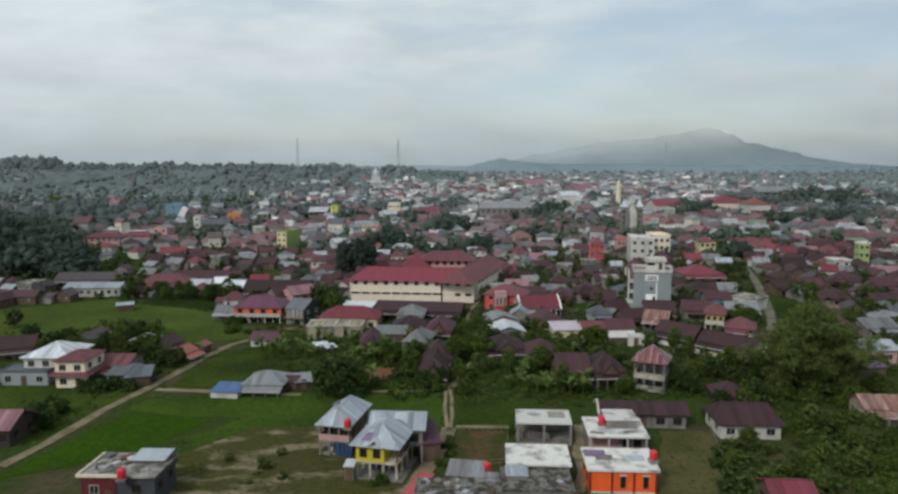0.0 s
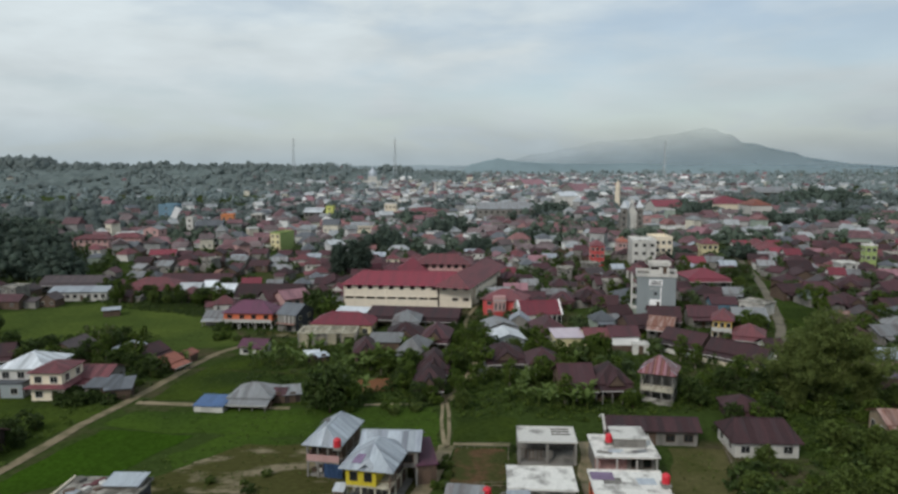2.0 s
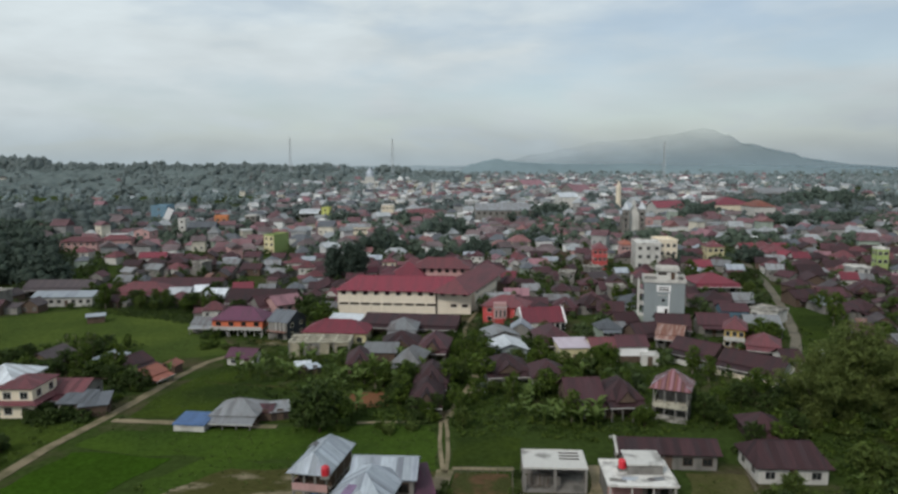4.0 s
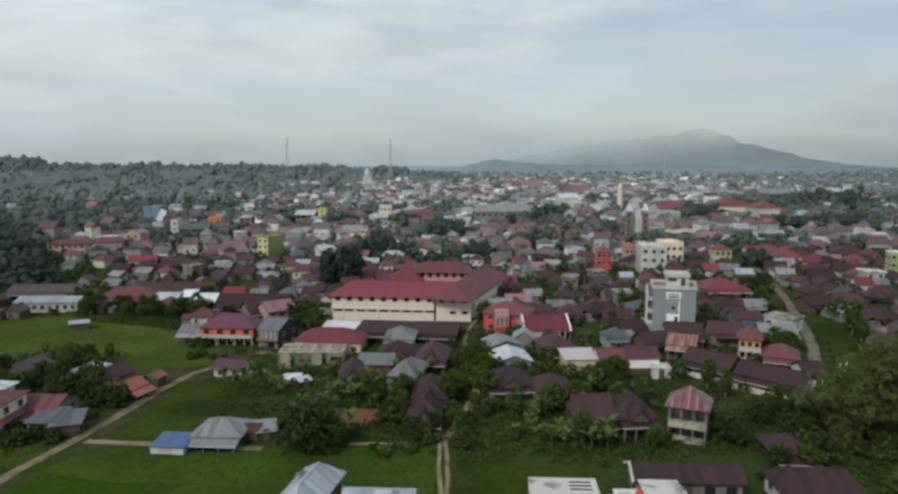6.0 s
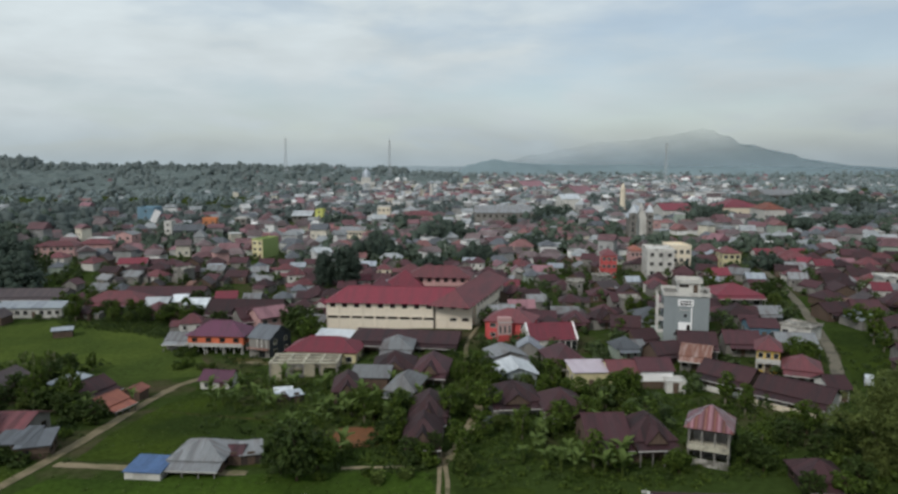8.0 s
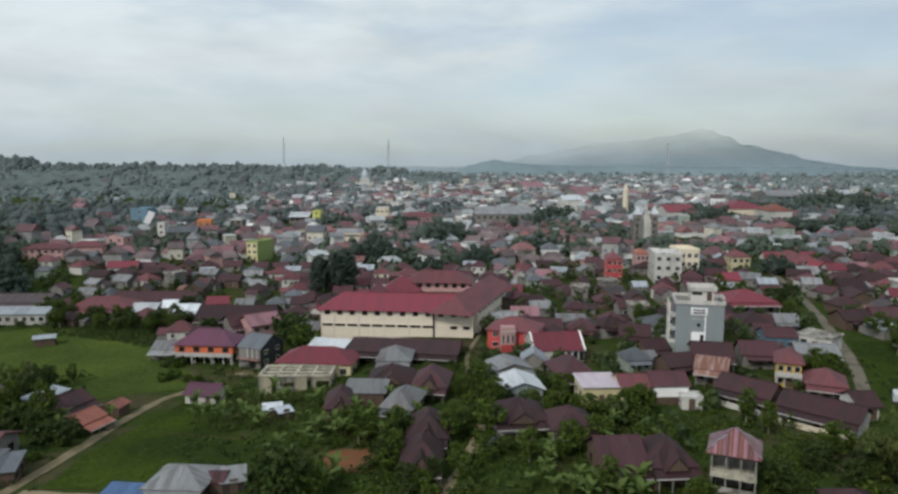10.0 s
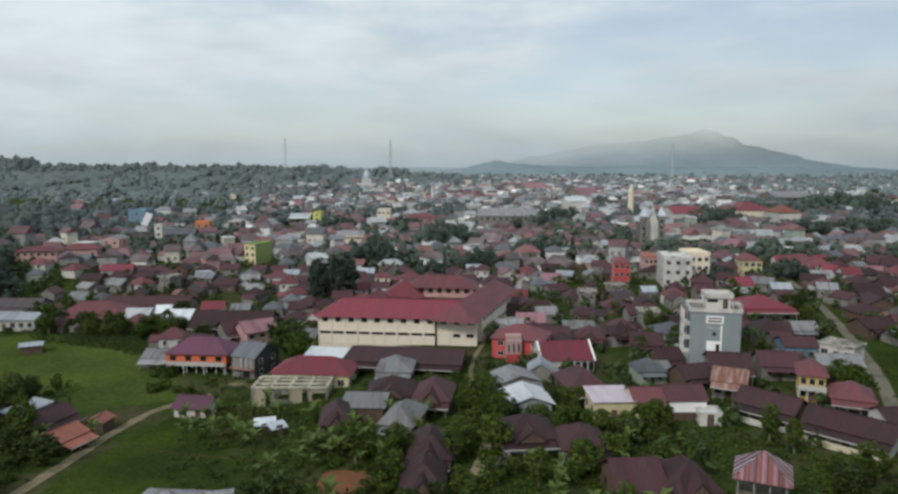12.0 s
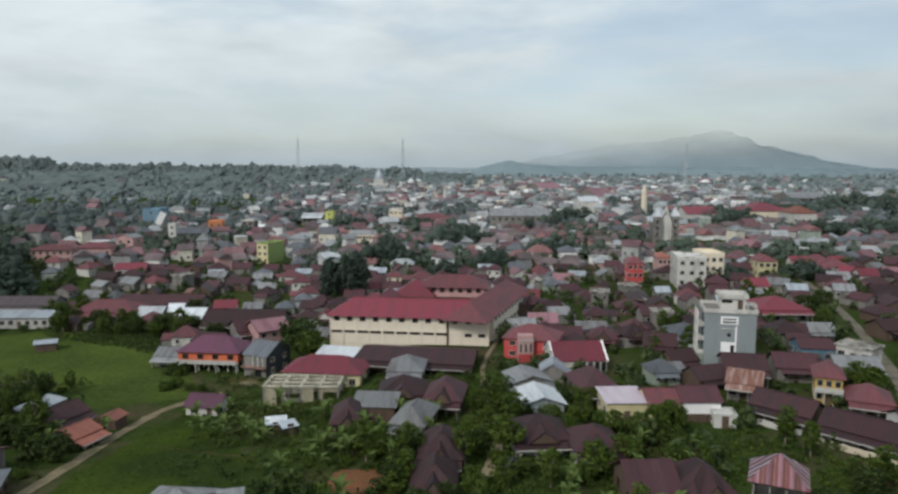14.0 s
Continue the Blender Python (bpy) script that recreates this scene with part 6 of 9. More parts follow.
patch("paddy", [(-65.6, 93.5), (-65.4, 95.7), (-63.5, 102.4), (-61.7, 110.8), (-59.6, 119.4), (-54.7, 120.0), (-46.3, 118.2), (-30.6, 114.3), (-30.4, 111.8), (-41.7, 105.9), (-48.5, 99.6), (-52.2, 88.7), (-62.5, 88.8)], "paddy", 0.06, label="bright green young rice paddy", category="rice field")
patch("meadow", [(-59.7, 120.3), (-57.0, 128.5), (-1.7, 130.0), (-1.0, 112.8), (-33.3, 113.8), (-46.2, 117.9), (-54.6, 119.7)], "lushgrass", 0.05, label="green meadow beside the houses", category="meadow")
patch("grass_bank", [(-48.6, 121.7), (-31.7, 117.0), (-18.2, 114.2), (-16.8, 105.1), (-32.3, 102.0), (-42.0, 99.8), (-45.9, 96.7), (-50.0, 101.1), (-43.0, 109.4)], "lushgrass", 0.03, label="grassy bank along the paddy edge", category="meadow")
patch("grass_verge", [(-65.2, 88.2), (-67.4, 98.8), (-64.6, 112.6), (-61.3, 131.2), (-52.5, 131.8), (-47.8, 119.3), (-57.8, 116.7), (-60.7, 105.4), (-63.8, 93.2), (-61.7, 85.4)], "lushgrass", 0.025, label="grass verge between the road and the paddy", category="meadow")
patch("waste_ground", [(-52.1, 88.7), (-48.3, 99.4), (-41.5, 105.9), (-33.8, 112.1), (-32.6, 113.6), (-0.7, 112.3), (-6.1, 86.5), (-51.1, 86.8)], "dirt", 0.04, label="sandy waste ground with tufts of grass", category="waste ground")
patch("meadow", [(-156.4, 224.7), (-121.7, 247.2), (-79.1, 244.2), (-55.5, 192.6), (-71.1, 184.1), (-133.4, 190.6)], "palegrass", 0.05, label="wide green meadow below the town", category="meadow")
patch("meadow", [(-56.8, 141.4), (-53.8, 183.9), (-24.6, 140.5), (-25.3, 131.5), (-55.9, 134.7)], "meadow", 0.05, label="grass bank beside the road", category="meadow")
patch("meadow", [(-96.5, 136.7), (-68.5, 139.3), (-61.1, 133.3), (-67.6, 107.7), (-76.9, 107.8)], "meadow", 0.05, label="grass verge below the cream house", category="meadow")
patch("yard", [(34.9, 111.2), (43.7, 111.2), (37.9, 88.5), (28.2, 88.5)], "drygrass", 0.05, label="dry trampled grass yard", category="yard")
patch("yard", [(21.1, 113.9), (24.1, 113.9), (18.8, 89.2), (17.0, 89.2)], "path", 0.05, label="bare earth alley between the flat-roofed houses", category="yard")
patch("garden", [(1.2, 111.5), (9.7, 111.5), (8.6, 98.2), (0.4, 97.7)], "soil", 0.05, label="small dug vegetable plot", category="garden")
patch("meadow", [(1.1, 125.4), (12.5, 124.4), (11.5, 114.0), (1.0, 114.1)], "meadow", 0.05, label="patch of rough grass", category="meadow")
patch("yard", [(-68.0, 210.4), (-46.5, 204.6), (-34.0, 192.0), (-36.0, 181.5), (-43.5, 189.5), (-51.3, 200.8), (-64.3, 206.0)], "dirt", 0.07, label="pale rubble-strewn yard below the orange house", category="yard")
patch("clay_bank", [(-18.9, 147.5), (-11.6, 147.7), (-10.5, 139.2), (-18.1, 138.5)], "clay", 0.07, label="patch of bare orange clay", category="bare ground")
patch("meadow", [(97.4, 204.1), (111.0, 200.6), (98.7, 175.0), (82.6, 168.4)], "meadow", 0.05, label="small green field beside the lane", category="meadow")

# ---------------------------------------------------------------- houses nearest to the camera
yellow_house(-9.6, 97.9, -12.9)
long_house = house("long brown-roofed house beside the flat-roofed houses", 33.0, 115.1, -4.5, 14.1, 5.0, 2.50, 1.40, "gable_x", wall='cement', roof='brown', nwin=5)
add_verge(long_house, 14.1, 5.0, 2.50, 1.40, 0.6, "offwhite", (-1,))
house("brown-roofed house with a white front wall among bushes", 49.0, 111.4, -2.8, 9.6, 7.5, 2.50, 2.50, "hip", wall='offwhite', roof='brown', hip=1.6, nwin=3)
house("hut with a rust-red roof among bushes", 43.1, 83.9, -3.1, 4.8, 6.0, 3.00, 1.60, "gable_x", wall='wood', roof='red', nwin=2)
house("pinkish brown roofed house at the field edge", -73.3, 108.8, -0.5, 6.6, 7.0, 3.00, 2.00, "gable_x", wall='darkwood', roof='pinkroof', nwin=3)
house("two-storey grey-walled house with a white hipped roof", -83.2, 143.2, -0.6, 9.0, 9.5, 5.60, 2.20, "hip", wall='offwhite', roof='white', floors=2, nwin=3)
house("two-storey cream house with a brick-red roof", -76.0, 138.2, -0.6, 6.0, 7.6, 5.70, 1.30, "hip", over=0.5, wall='cream', roof='brick', floors=2, nwin=2, belt=True)
house("house annexe with a red-brown roof", -70.6, 144.1, -0.6, 6.2, 8.0, 3.20, 1.60, "gable_x", wall='cement', roof='brick', nwin=2)
house("lean-to with a grey zinc roof", -67.1, 138.3, -0.6, 4.8, 5.0, 2.40, 0.80, "shed", over=0.4, wall='cement', roof='greyroof', nwin=2)
house("lean-to with a grey zinc roof", -63.6, 137.6, 16.0, 4.4, 5.0, 2.20, 0.80, "shed", over=0.4, wall='wood', roof='greyroof', nwin=2)
house("low shed with a grey zinc hipped roof at the paddy edge", -36.2, 134.0, -4.6, 7.6, 6.8, 1.90, 1.90, "hip", wall='wood', roof='zinc', over=0.5, nwin=2)
house("small red-roofed outhouse beside the shed", -31.6, 134.6, -0.6, 2.3, 4.0, 1.70, 0.80, "gable_x", over=0.3, wall='wood', roof='maroon', nwin=1, nside=1)
house("small shed with a dull zinc roof", -29.5, 134.6, 15.9, 3.0, 3.6, 1.70, 0.70, "shed", over=0.3, wall='darkwood', roof='zinc', nwin=1, nside=1)
house("small white house with a purple roof where the road bends", -49.3, 182.0, -9.5, 6.6, 5.5, 2.00, 1.80, "gable_x", over=0.5, wall='offwhite', roof='purple', nwin=2)

# ---------------------------------------------------------------- houses round the fields
house("low house with a salmon roof beside the road", -64.6, 161.6, 71.2, 5.2, 5.2, 2.10, 1.40, "gable_x", over=0.5, wall='cement', roof='salmon', nwin=3)
house("low house with a brown roof beside the road", -72.7, 170.1, 69.6, 8.4, 6.0, 2.60, 1.80, "gable_x", over=0.5, wall='cement', roof='brown', nwin=3)
house("small orange-roofed outhouse beside the road", -63.2, 171.6, 81.5, 3.4, 3.4, 2.10, 0.90, "gable_x", over=0.3, wall='wood', roof='salmon', nwin=1)
house("open hut with a pale roof", -80.5, 178.4, 77.4, 8.3, 4.0, 2.40, 0.60, "shed", over=0.3, wall='cement', roof='pale', nwin=1)
house("small field hut with a pale zinc roof", -109.1, 228.5, 23.5, 4.9, 3.5, 2.20, 0.70, "gable_x", over=0.4, wall='wood', roof='pale', nwin=1)
house("orange two-storey stilt house with a purple hipped roof", -59.2, 215.0, -5.3, 14.9, 9.0, 4.70, 3.20, "hip", wall='tangerine', roof='purple', stilt=2.3, balcony=2.2, nwin=4, frame_mat='darkframe')
slate_house = house("dark grey house with a slate roof, unfinished", -45.1, 209.8, -23.1, 6.4, 9.0, 4.90, 2.60, "gable_x", over=0.4, wall='slate', roof='greyroof', floors=2, nwin=2, frame_mat='cream')
part("front_wall", box(bmesh.new(), -3.15, -4.62, -0.4, 3.15, -4.54, 4.8), "cement", slate_house, "bare grey front wall")
for column in (-0.4, 1.0, 2.3):
    part("column", box(bmesh.new(), -0.16, -0.2, 2.5, 0.16, 0, 4.8), "frame", slate_house, "pale upright post", pose(column, -4.62, 0))
# dark sheet on the solid wall, painted in for the carport's shade
part("dark_opening", box(bmesh.new(), -0.9, -0.02, 0.1, 0.9, 0.02, 2.0), "glass", slate_house, "flat dark panel in place of a shaded carport", pose(0.9, -4.63, 0))
part("canopy", box(bmesh.new(), -3.2, -1.2, 2.2, 3.2, 0, 2.36), "rust", slate_house, "rusty canopy over the carport", pose(0, -4.62, 0))
house("low grey-roofed shed beside the orange house", -70.4, 217.2, -3.7, 6.9, 6.0, 2.60, 1.60, "gable_x", over=0.4, wall='cement', roof='zinc', nwin=2)
house("house with a faded red hipped roof behind the concrete frame", -28.1, 195.2, -6.4, 16.5, 9.0, 3.60, 2.60, "hip", wall='paleyellow', roof='red', nwin=5)
house("long building with a dark brown roof", -62.0, 250.2, -2.7, 22.4, 11.0, 3.60, 3.00, "gable_x", wall='cement', roof='brown', nwin=5)
house("house with a pale pink gable beside the brown roof", -51.9, 235.2, 36.6, 8.6, 9.0, 5.00, 2.40, "gable_x", wall='pink', roof='pinkroof', nwin=3, floors=2)
house("house with a red hipped roof at the field edge", -108.3, 262.2, -0.6, 19.0, 11.0, 4.00, 3.00, "hip", wall='cement', roof='brick', nwin=5)
house("white-roofed house at the field edge", -94.8, 261.5, 0.5, 7.6, 8.0, 3.20, 1.80, "gable_x", over=0.4, wall='cement', roof='white', nwin=3)
house("white-roofed house at the field edge", -88.7, 265.3, 8.9, 4.3, 8.0, 3.40, 1.80, "gable_x", over=0.4, wall='cement', roof='white', nwin=2)
house("white-roofed house at the field edge", -81.4, 261.0, 0.6, 6.9, 7.0, 3.20, 1.60, "gable_x", over=0.4, wall='cement', roof='white', nwin=3)
house("long white school-like block at the field edge", -131.9, 254.9, 1.9, 19.8, 8.0, 3.40, 1.40, "gable_x", wall='offwhite', roof='pale', nwin=8)
house("long dark-roofed block at the field edge", -141.2, 269.8, 0.6, 24.0, 9.0, 3.60, 2.20, "gable_x", wall='cement', roof='dark', nwin=6)
house("long maroon-roofed block beyond the field", -96.5, 273.7, -0.6, 26.7, 9.0, 3.60, 2.40, "gable_x", wall='cement', roof='maroon', nwin=6)
house("long maroon-roofed building behind the orange house", -59.2, 238.4, 33.2, 5.9, 9.0, 4.00, 2.60, "gable_x", wall='cement', roof='maroon', nwin=3)

# ---------------------------------------------------------------- houses before the school
house("house with a grey hipped zinc roof", -10.6, 191.2, -2.8, 6.7, 8.0, 3.20, 2.20, "hip", wall='cement', roof='zinc', nwin=3)
house("brown-roofed timber house before the school", -10.4, 178.0, -0.0, 8.2, 8.0, 2.70, 2.60, "hip", wall='wood', roof='brown', gablet=True, nwin=3)
house("brown-roofed timber house with a front gable", -2.3, 174.8, -7.0, 6.2, 9.0, 2.70, 2.80, "hip", wall='wood', roof='maroon', gablet=True, nwin=3)
house("wide dark brown roof before the school", -8.6, 202.6, -9.0, 25.0, 12.0, 2.20, 1.60, "gable_x", wall='wood', roof='brown', nwin=5)
house("dark-roofed timber house under the trees", -18.8, 164.8, 4.8, 4.8, 8.0, 2.60, 2.60, "hip", wall='wood', roof='brown', gablet=True, nwin=2)
house("grey zinc lean-to roof", -14.6, 169.1, -4.1, 7.3, 5.0, 3.20, 1.00, "shed", over=0.4, wall='wood', roof='oldzinc', nwin=2)
house("grey hipped zinc roof house under the trees", -7.3, 162.4, -13.3, 5.2, 9.0, 3.00, 2.20, "hip", wall='wood', roof='oldzinc', nwin=2)
house("brown-roofed timber house beside the footpath", -2.6, 150.4, -1.6, 5.7, 9.0, 2.60, 2.80, "hip", wall='wood', roof='brown', gablet=True, nwin=3)
house("dark-roofed timber house beside the footpath", -3.4, 140.3, -0.1, 5.2, 8.0, 2.40, 2.80, "hip", wall='wood', roof='brown', gablet=True, nwin=3)
house("dark brown hipped roof house beside the footpath", 12.5, 156.5, 5.2, 8.4, 8.0, 2.80, 2.60, "hip", wall='offwhite', roof='brown', veranda=True, gablet=True, nwin=3)
house("dark brown gabled roof house among shrubs", 20.7, 152.7, 2.9, 6.7, 8.0, 2.70, 2.40, "hip", wall='offwhite', roof='brown', veranda=True, gablet=True, nwin=3)
house("brown-roofed house among banana plants", 24.9, 138.6, 3.4, 5.9, 9.0, 3.00, 2.80, "gable_x", wall='wood', roof='maroon', nwin=3)
house("brown hip-roofed house among banana plants", 31.5, 137.5, 3.4, 6.0, 8.0, 3.40, 2.80, "hip", wall='wood', roof='brown', gablet=True, nwin=3)
house("white gabled house with a pale blue-white zinc roof", 14.5, 171.3, 5.5, 7.4, 8.0, 3.00, 1.50, "gable_y", wall='grey', roof='white', nwin=3)
house("grey gabled house behind the white roof", 13.6, 182.8, 12.2, 7.3, 7.0, 3.20, 1.30, "gable_y", over=0.5, wall='cement', roof='zinc', nwin=3)
house("house with a maroon hipped roof", 25.9, 179.8, 9.2, 6.9, 10.0, 3.20, 2.80, "hip", wall='cement', roof='maroon', nwin=3)
house("pale yellow house with a faded lilac-white roof", 29.2, 170.0, 3.0, 7.0, 6.8, 3.70, 0.55, "shed", over=0.4, wall='paleyellow', roof='lilac', nwin=1, nside=2)
house("pale yellow annexe with a faded brick roof", 35.7, 170.1, 3.0, 5.6, 7.0, 3.50, 1.70, "gable_x", over=0.35, wall='paleyellow', roof='brick', nwin=1)
white_house = house("white-walled house with a maroon roof and timber base", 42.4, 170.4, -0.6, 6.6, 7.2, 3.70, 1.80, "gable_x", over=0.4, wall='bright', roof='maroon', nwin=0, floors=1)
part("lower_wall", box(bmesh.new(), -3.34, -3.66, -0.5, 3.34, -3.58, 1.5), "wood", white_house, "brown timber base wall")
house("low white annexe with a flat roof", 45.6, 165.6, -8.0, 3.6, 3.4, 2.20, 0.15, "flat", over=0.15, wall='offwhite', roof='slab', nwin=1, nside=1)
house("house with a patchy rusted tin roof", 55.3, 180.0, -26.4, 5.7, 7.0, 3.40, 1.80, "gable_x", over=0.5, wall='cement', roof='rust', nwin=3)
house("brown-roofed house behind the tin roof", 57.9, 188.0, -11.4, 7.7, 8.0, 3.80, 2.20, "gable_x", over=0.5, wall='cement', roof='brown', nwin=3)
house("long brown-roofed house with a white veranda wall", 57.2, 167.2, -47.0, 9.6, 6.0, 2.70, 2.20, "gable_x", wall='wood', roof='brown', veranda=True, low_wall='offwhite', nwin=4)
house("long brown-roofed house with a cream veranda wall", 65.4, 156.5, -47.0, 12.4, 6.0, 2.60, 2.20, "gable_x", wall='offwhite', roof='brown', veranda=True, low_wall='cream', nwin=5)
hall = house("red gabled hall with white gable edges and dark openings", 25.9, 199.4, 5.9, 11.5, 9.0, 2.80, 3.20, "gable_x", over=0.25, wall='offwhite', roof='red', nwin=0)
add_verge(hall, 11.5, 9.0, 2.80, 3.20, 0.25)
# dark panels on the wall stand in for the shade inside doorways
for opening in (0.6, 2.2, 3.7, 5.1):
    part("opening", box(bmesh.new(), -0.55, -0.03, 0.0, 0.55, 0.02, 2.1), "glass", hall, "flat dark panel in place of a shaded doorway", pose(opening, -4.5, 0.35))
house("house with a faded red roof beside the yellow house", 73.6, 171.0, -25.1, 6.4, 7.5, 2.80, 2.20, "hip", wall='cement', roof='brick', nwin=3)
house("blue-walled house with a maroon roof", 78.8, 201.1, -8.4, 6.9, 7.0, 3.20, 1.60, "gable_x", over=0.3, wall='bluewall', roof='maroon', nwin=3)
house("white concrete house with a flat roof", 87.8, 198.7, -50.6, 7.2, 6.0, 3.20, 0.40, "flat", over=0.3, wall='offwhite', roof='oldslab', nwin=3)
house("long shed with a striped grey zinc roof", 80.4, 187.9, -11.3, 8.3, 7.0, 3.20, 1.60, "gable_x", over=0.3, wall='cement', roof='zinc', nwin=4)
house("house with a wide red hipped roof behind the tower", 85.1, 233.6, -0.6, 12.9, 12.0, 4.40, 2.60, "hip", wall='cement', roof='red', nwin=4)

# ---------------------------------------------------------------- flat-roofed houses and sheds at the near edge
house("cement house with a whitewashed flat roof", 12.4, 93.7, -3.8, 8.5, 6.4, 3.50, 0.12, "flat", over=0.25, wall='cement', roof='slab', nwin=3)
house("bare cement house with a mottled grey flat roof", 11.4, 87.0, -1.5, 8.9, 6.0, 3.00, 0.20, "flat", over=0.2, wall='cement', roof='mossyslab', nwin=3)
house("low shed with a blue-grey zinc roof", 2.2, 90.1, -10.1, 4.6, 3.2, 3.00, 0.70, "shed", over=0.25, wall='wood', roof='zinc', nwin=2)
house("small shed with a blue-grey zinc roof", 5.1, 87.5, -3.5, 2.5, 3.0, 2.60, 0.60, "shed", over=0.2, wall='cement', roof='zinc', nwin=1)
house("small shed with a pale roof", 8.9, 88.0, -0.4, 2.6, 2.2, 3.75, 0.40, "shed", over=0.2, wall='cement', roof='pale', nwin=1)
house("low flat-roofed cement house by the lane", 1.1, 85.2, -0.4, 10.9, 5.0, 2.70, 0.15, "flat", over=0.2, wall='cement', roof='mossyslab', nwin=3)
def rubble(x, y, rot, z, w, d, count, seed):
    """Broken slabs, boards and sheets heaped on a flat roof."""
    g = np.random.default_rng(seed)
    heap = thing("rubble_heap", "broken slabs, boards and tin scraps on a flat roof", "rubble", x, y, rot, z)
    for k in range(count):
        a, b, c = g.uniform(0.2, 0.75), g.uniform(0.12, 0.5), g.uniform(0.05, 0.35)
        part("chunk", box(bmesh.new(), -a, -b, 0, a, b, c, 0.02), ("cement", "oldslab", "zinc", "wood", "mossyslab", "pale", "dark")[k % 7], heap, at=pose(g.uniform(-w / 2, w / 2), g.uniform(-d / 2, d / 2), 0.004 * k, g.uniform(-4, 4), g.uniform(-4, 4), g.uniform(0, 180)))


rubble(1.1, 85.2, -0.4, 2.88, 9.6, 3.8, 26, 4)
rubble(12.6, 85.6, -1.5, 3.18, 5.0, 2.4, 9, 6)
cluttered_house(-43.6, 89.6, -1.9, 9.8)
house("rear wing of the yellow stilt house, pale zinc roof", -7.8, 102.4, -3.4, 7.8, 6.0, 5.20, 1.70, "gable_x", over=0.5, wall='cement', roof='pale', stilt=2.6, nwin=3)
house("lean-to with a purple sheet roof beside the lane", -3.4, 102.6, 10.9, 2.7, 6.5, 3.00, 1.20, "shed", over=0.25, wall='wood', roof='purple', nwin=1)
house("low shelter roofed with blue tarpaulin", -43.0, 130.2, -7.1, 5.4, 4.5, 1.25, 0.55, "shed", over=0.2, wall='offwhite', roof='tarp', nwin=0, nside=0)
house("white awning roof behind the red hipped house", -27.0, 202.6, -12.3, 9.0, 4.5, 4.40, 1.00, "shed", over=0.2, wall='cement', roof='white', nwin=2)
house("coral red two-storey house with a brick-red hipped roof", 17.8, 209.7, -17.4, 11.9, 9.0, 4.80, 2.60, "hip", wall='coral', roof='brick', floors=2, nwin=3)
house("yellow two-storey house with a brick-red hipped roof", 69.7, 177.6, -23.8, 4.4, 7.0, 5.00, 2.20, "hip", wall='amber', roof='brick', floors=2, balcony=2.5, nwin=3)
house("white-grey roofed house at the edge of the thicket", 92.4, 150.6, -0.7, 10.5, 8.0, 3.40, 1.40, "gable_x", wall='pink', roof='pale', nwin=3)
house("shelter with a faded violet sheet roof", 86.8, 140.8, 5.7, 6.6, 5.0, 2.40, 0.80, "shed", over=0.3, wall='wood', roof='violet', nwin=1)
house("low dark-roofed house deep in the thicket", 52.2, 125.2, -5.4, 5.6, 6.0, 2.10, 1.90, "hip", wall='darkwood', roof='brown', nwin=2)
house("low brown-roofed house beside the lane", 73.9, 160.4, -0.9, 3.5, 6.0, 2.60, 1.80, "gable_x", wall='offwhite', roof='brown', nwin=2)
stilt_house(-16.8, 106.2, -11.7, 4.9)
orange_house(23.7, 92.5, -3.5, 9.1)
tiered_house(25.9, 104.5, -3.2, 8.7)
house("small white-roofed outhouse beside the yellow house", -14.2, 94.1, -7.1, 1.3, 1.6, 2.20, 0.30, "shed", over=0.15, wall='cement', roof='white', nwin=1, nside=0)
house("low grey flat-roofed annexe of the white-roofed house", -86.5, 138.6, -0.6, 9.7, 5.0, 2.90, 0.20, "flat", over=0.15, wall='grey', roof='greyroof', nwin=3)
house("brown-roofed house behind the white-roofed house", -108.5, 167.0, 19.4, 10.8, 8.0, 3.00, 2.20, "gable_x", wall='cement', roof='brown', nwin=3)
house("dark-roofed house beside the plantation of pale trunks", -92.0, 173.6, -7.4, 8.1, 8.0, 3.20, 2.40, "gable_y", wall='wood', roof='dark', nwin=2)

# ---------------------------------------------------------------- landmarks of the town
lime_shop = house("lime and yellow four-storey shop house", -84.5, 362.0, -24.0, 6.0, 12.0, 8.60, 0.60, "flat", over=0.1, wall='paleyellow', roof='green', floors=3, nwin=2, nside=0)
part("side_wall", box(bmesh.new(), 3.0, -5.96, -0.4, 3.05, 5.96, 8.55), "green", lime_shop, "lime green side wall")
house("white three-storey block with a flat roof", 81.2, 291.7, -7.6, 9.5, 14.0, 10.00, 0.50, "flat", over=0.1, wall='offwhite', roof='slab', floors=3, nwin=3)
house("pale yellow three-storey house with an arched parapet", 90.6, 298.5, -0.6, 7.2, 12.0, 9.60, 0.80, "flat", over=0.1, wall='cream', roof='cream', floors=3, nwin=3)
house("red and orange three-storey house", 63.6, 296.7, -8.3, 5.6, 10.0, 8.50, 2.00, "hip", over=0.4, wall='coral', roof='brick', floors=3, nwin=3)
house("pink two-storey house with a salmon roof", 79.0, 314.8, -3.9, 4.9, 9.0, 7.00, 1.60, "hip", over=0.4, wall='pink', roof='salmon', floors=2, nwin=3)
house("pale yellow two-storey house with a brick roof", 112.8, 303.2, -2.6, 6.8, 8.0, 6.20, 2.00, "hip", over=0.4, wall='paleyellow', roof='brick', floors=2, nwin=3)
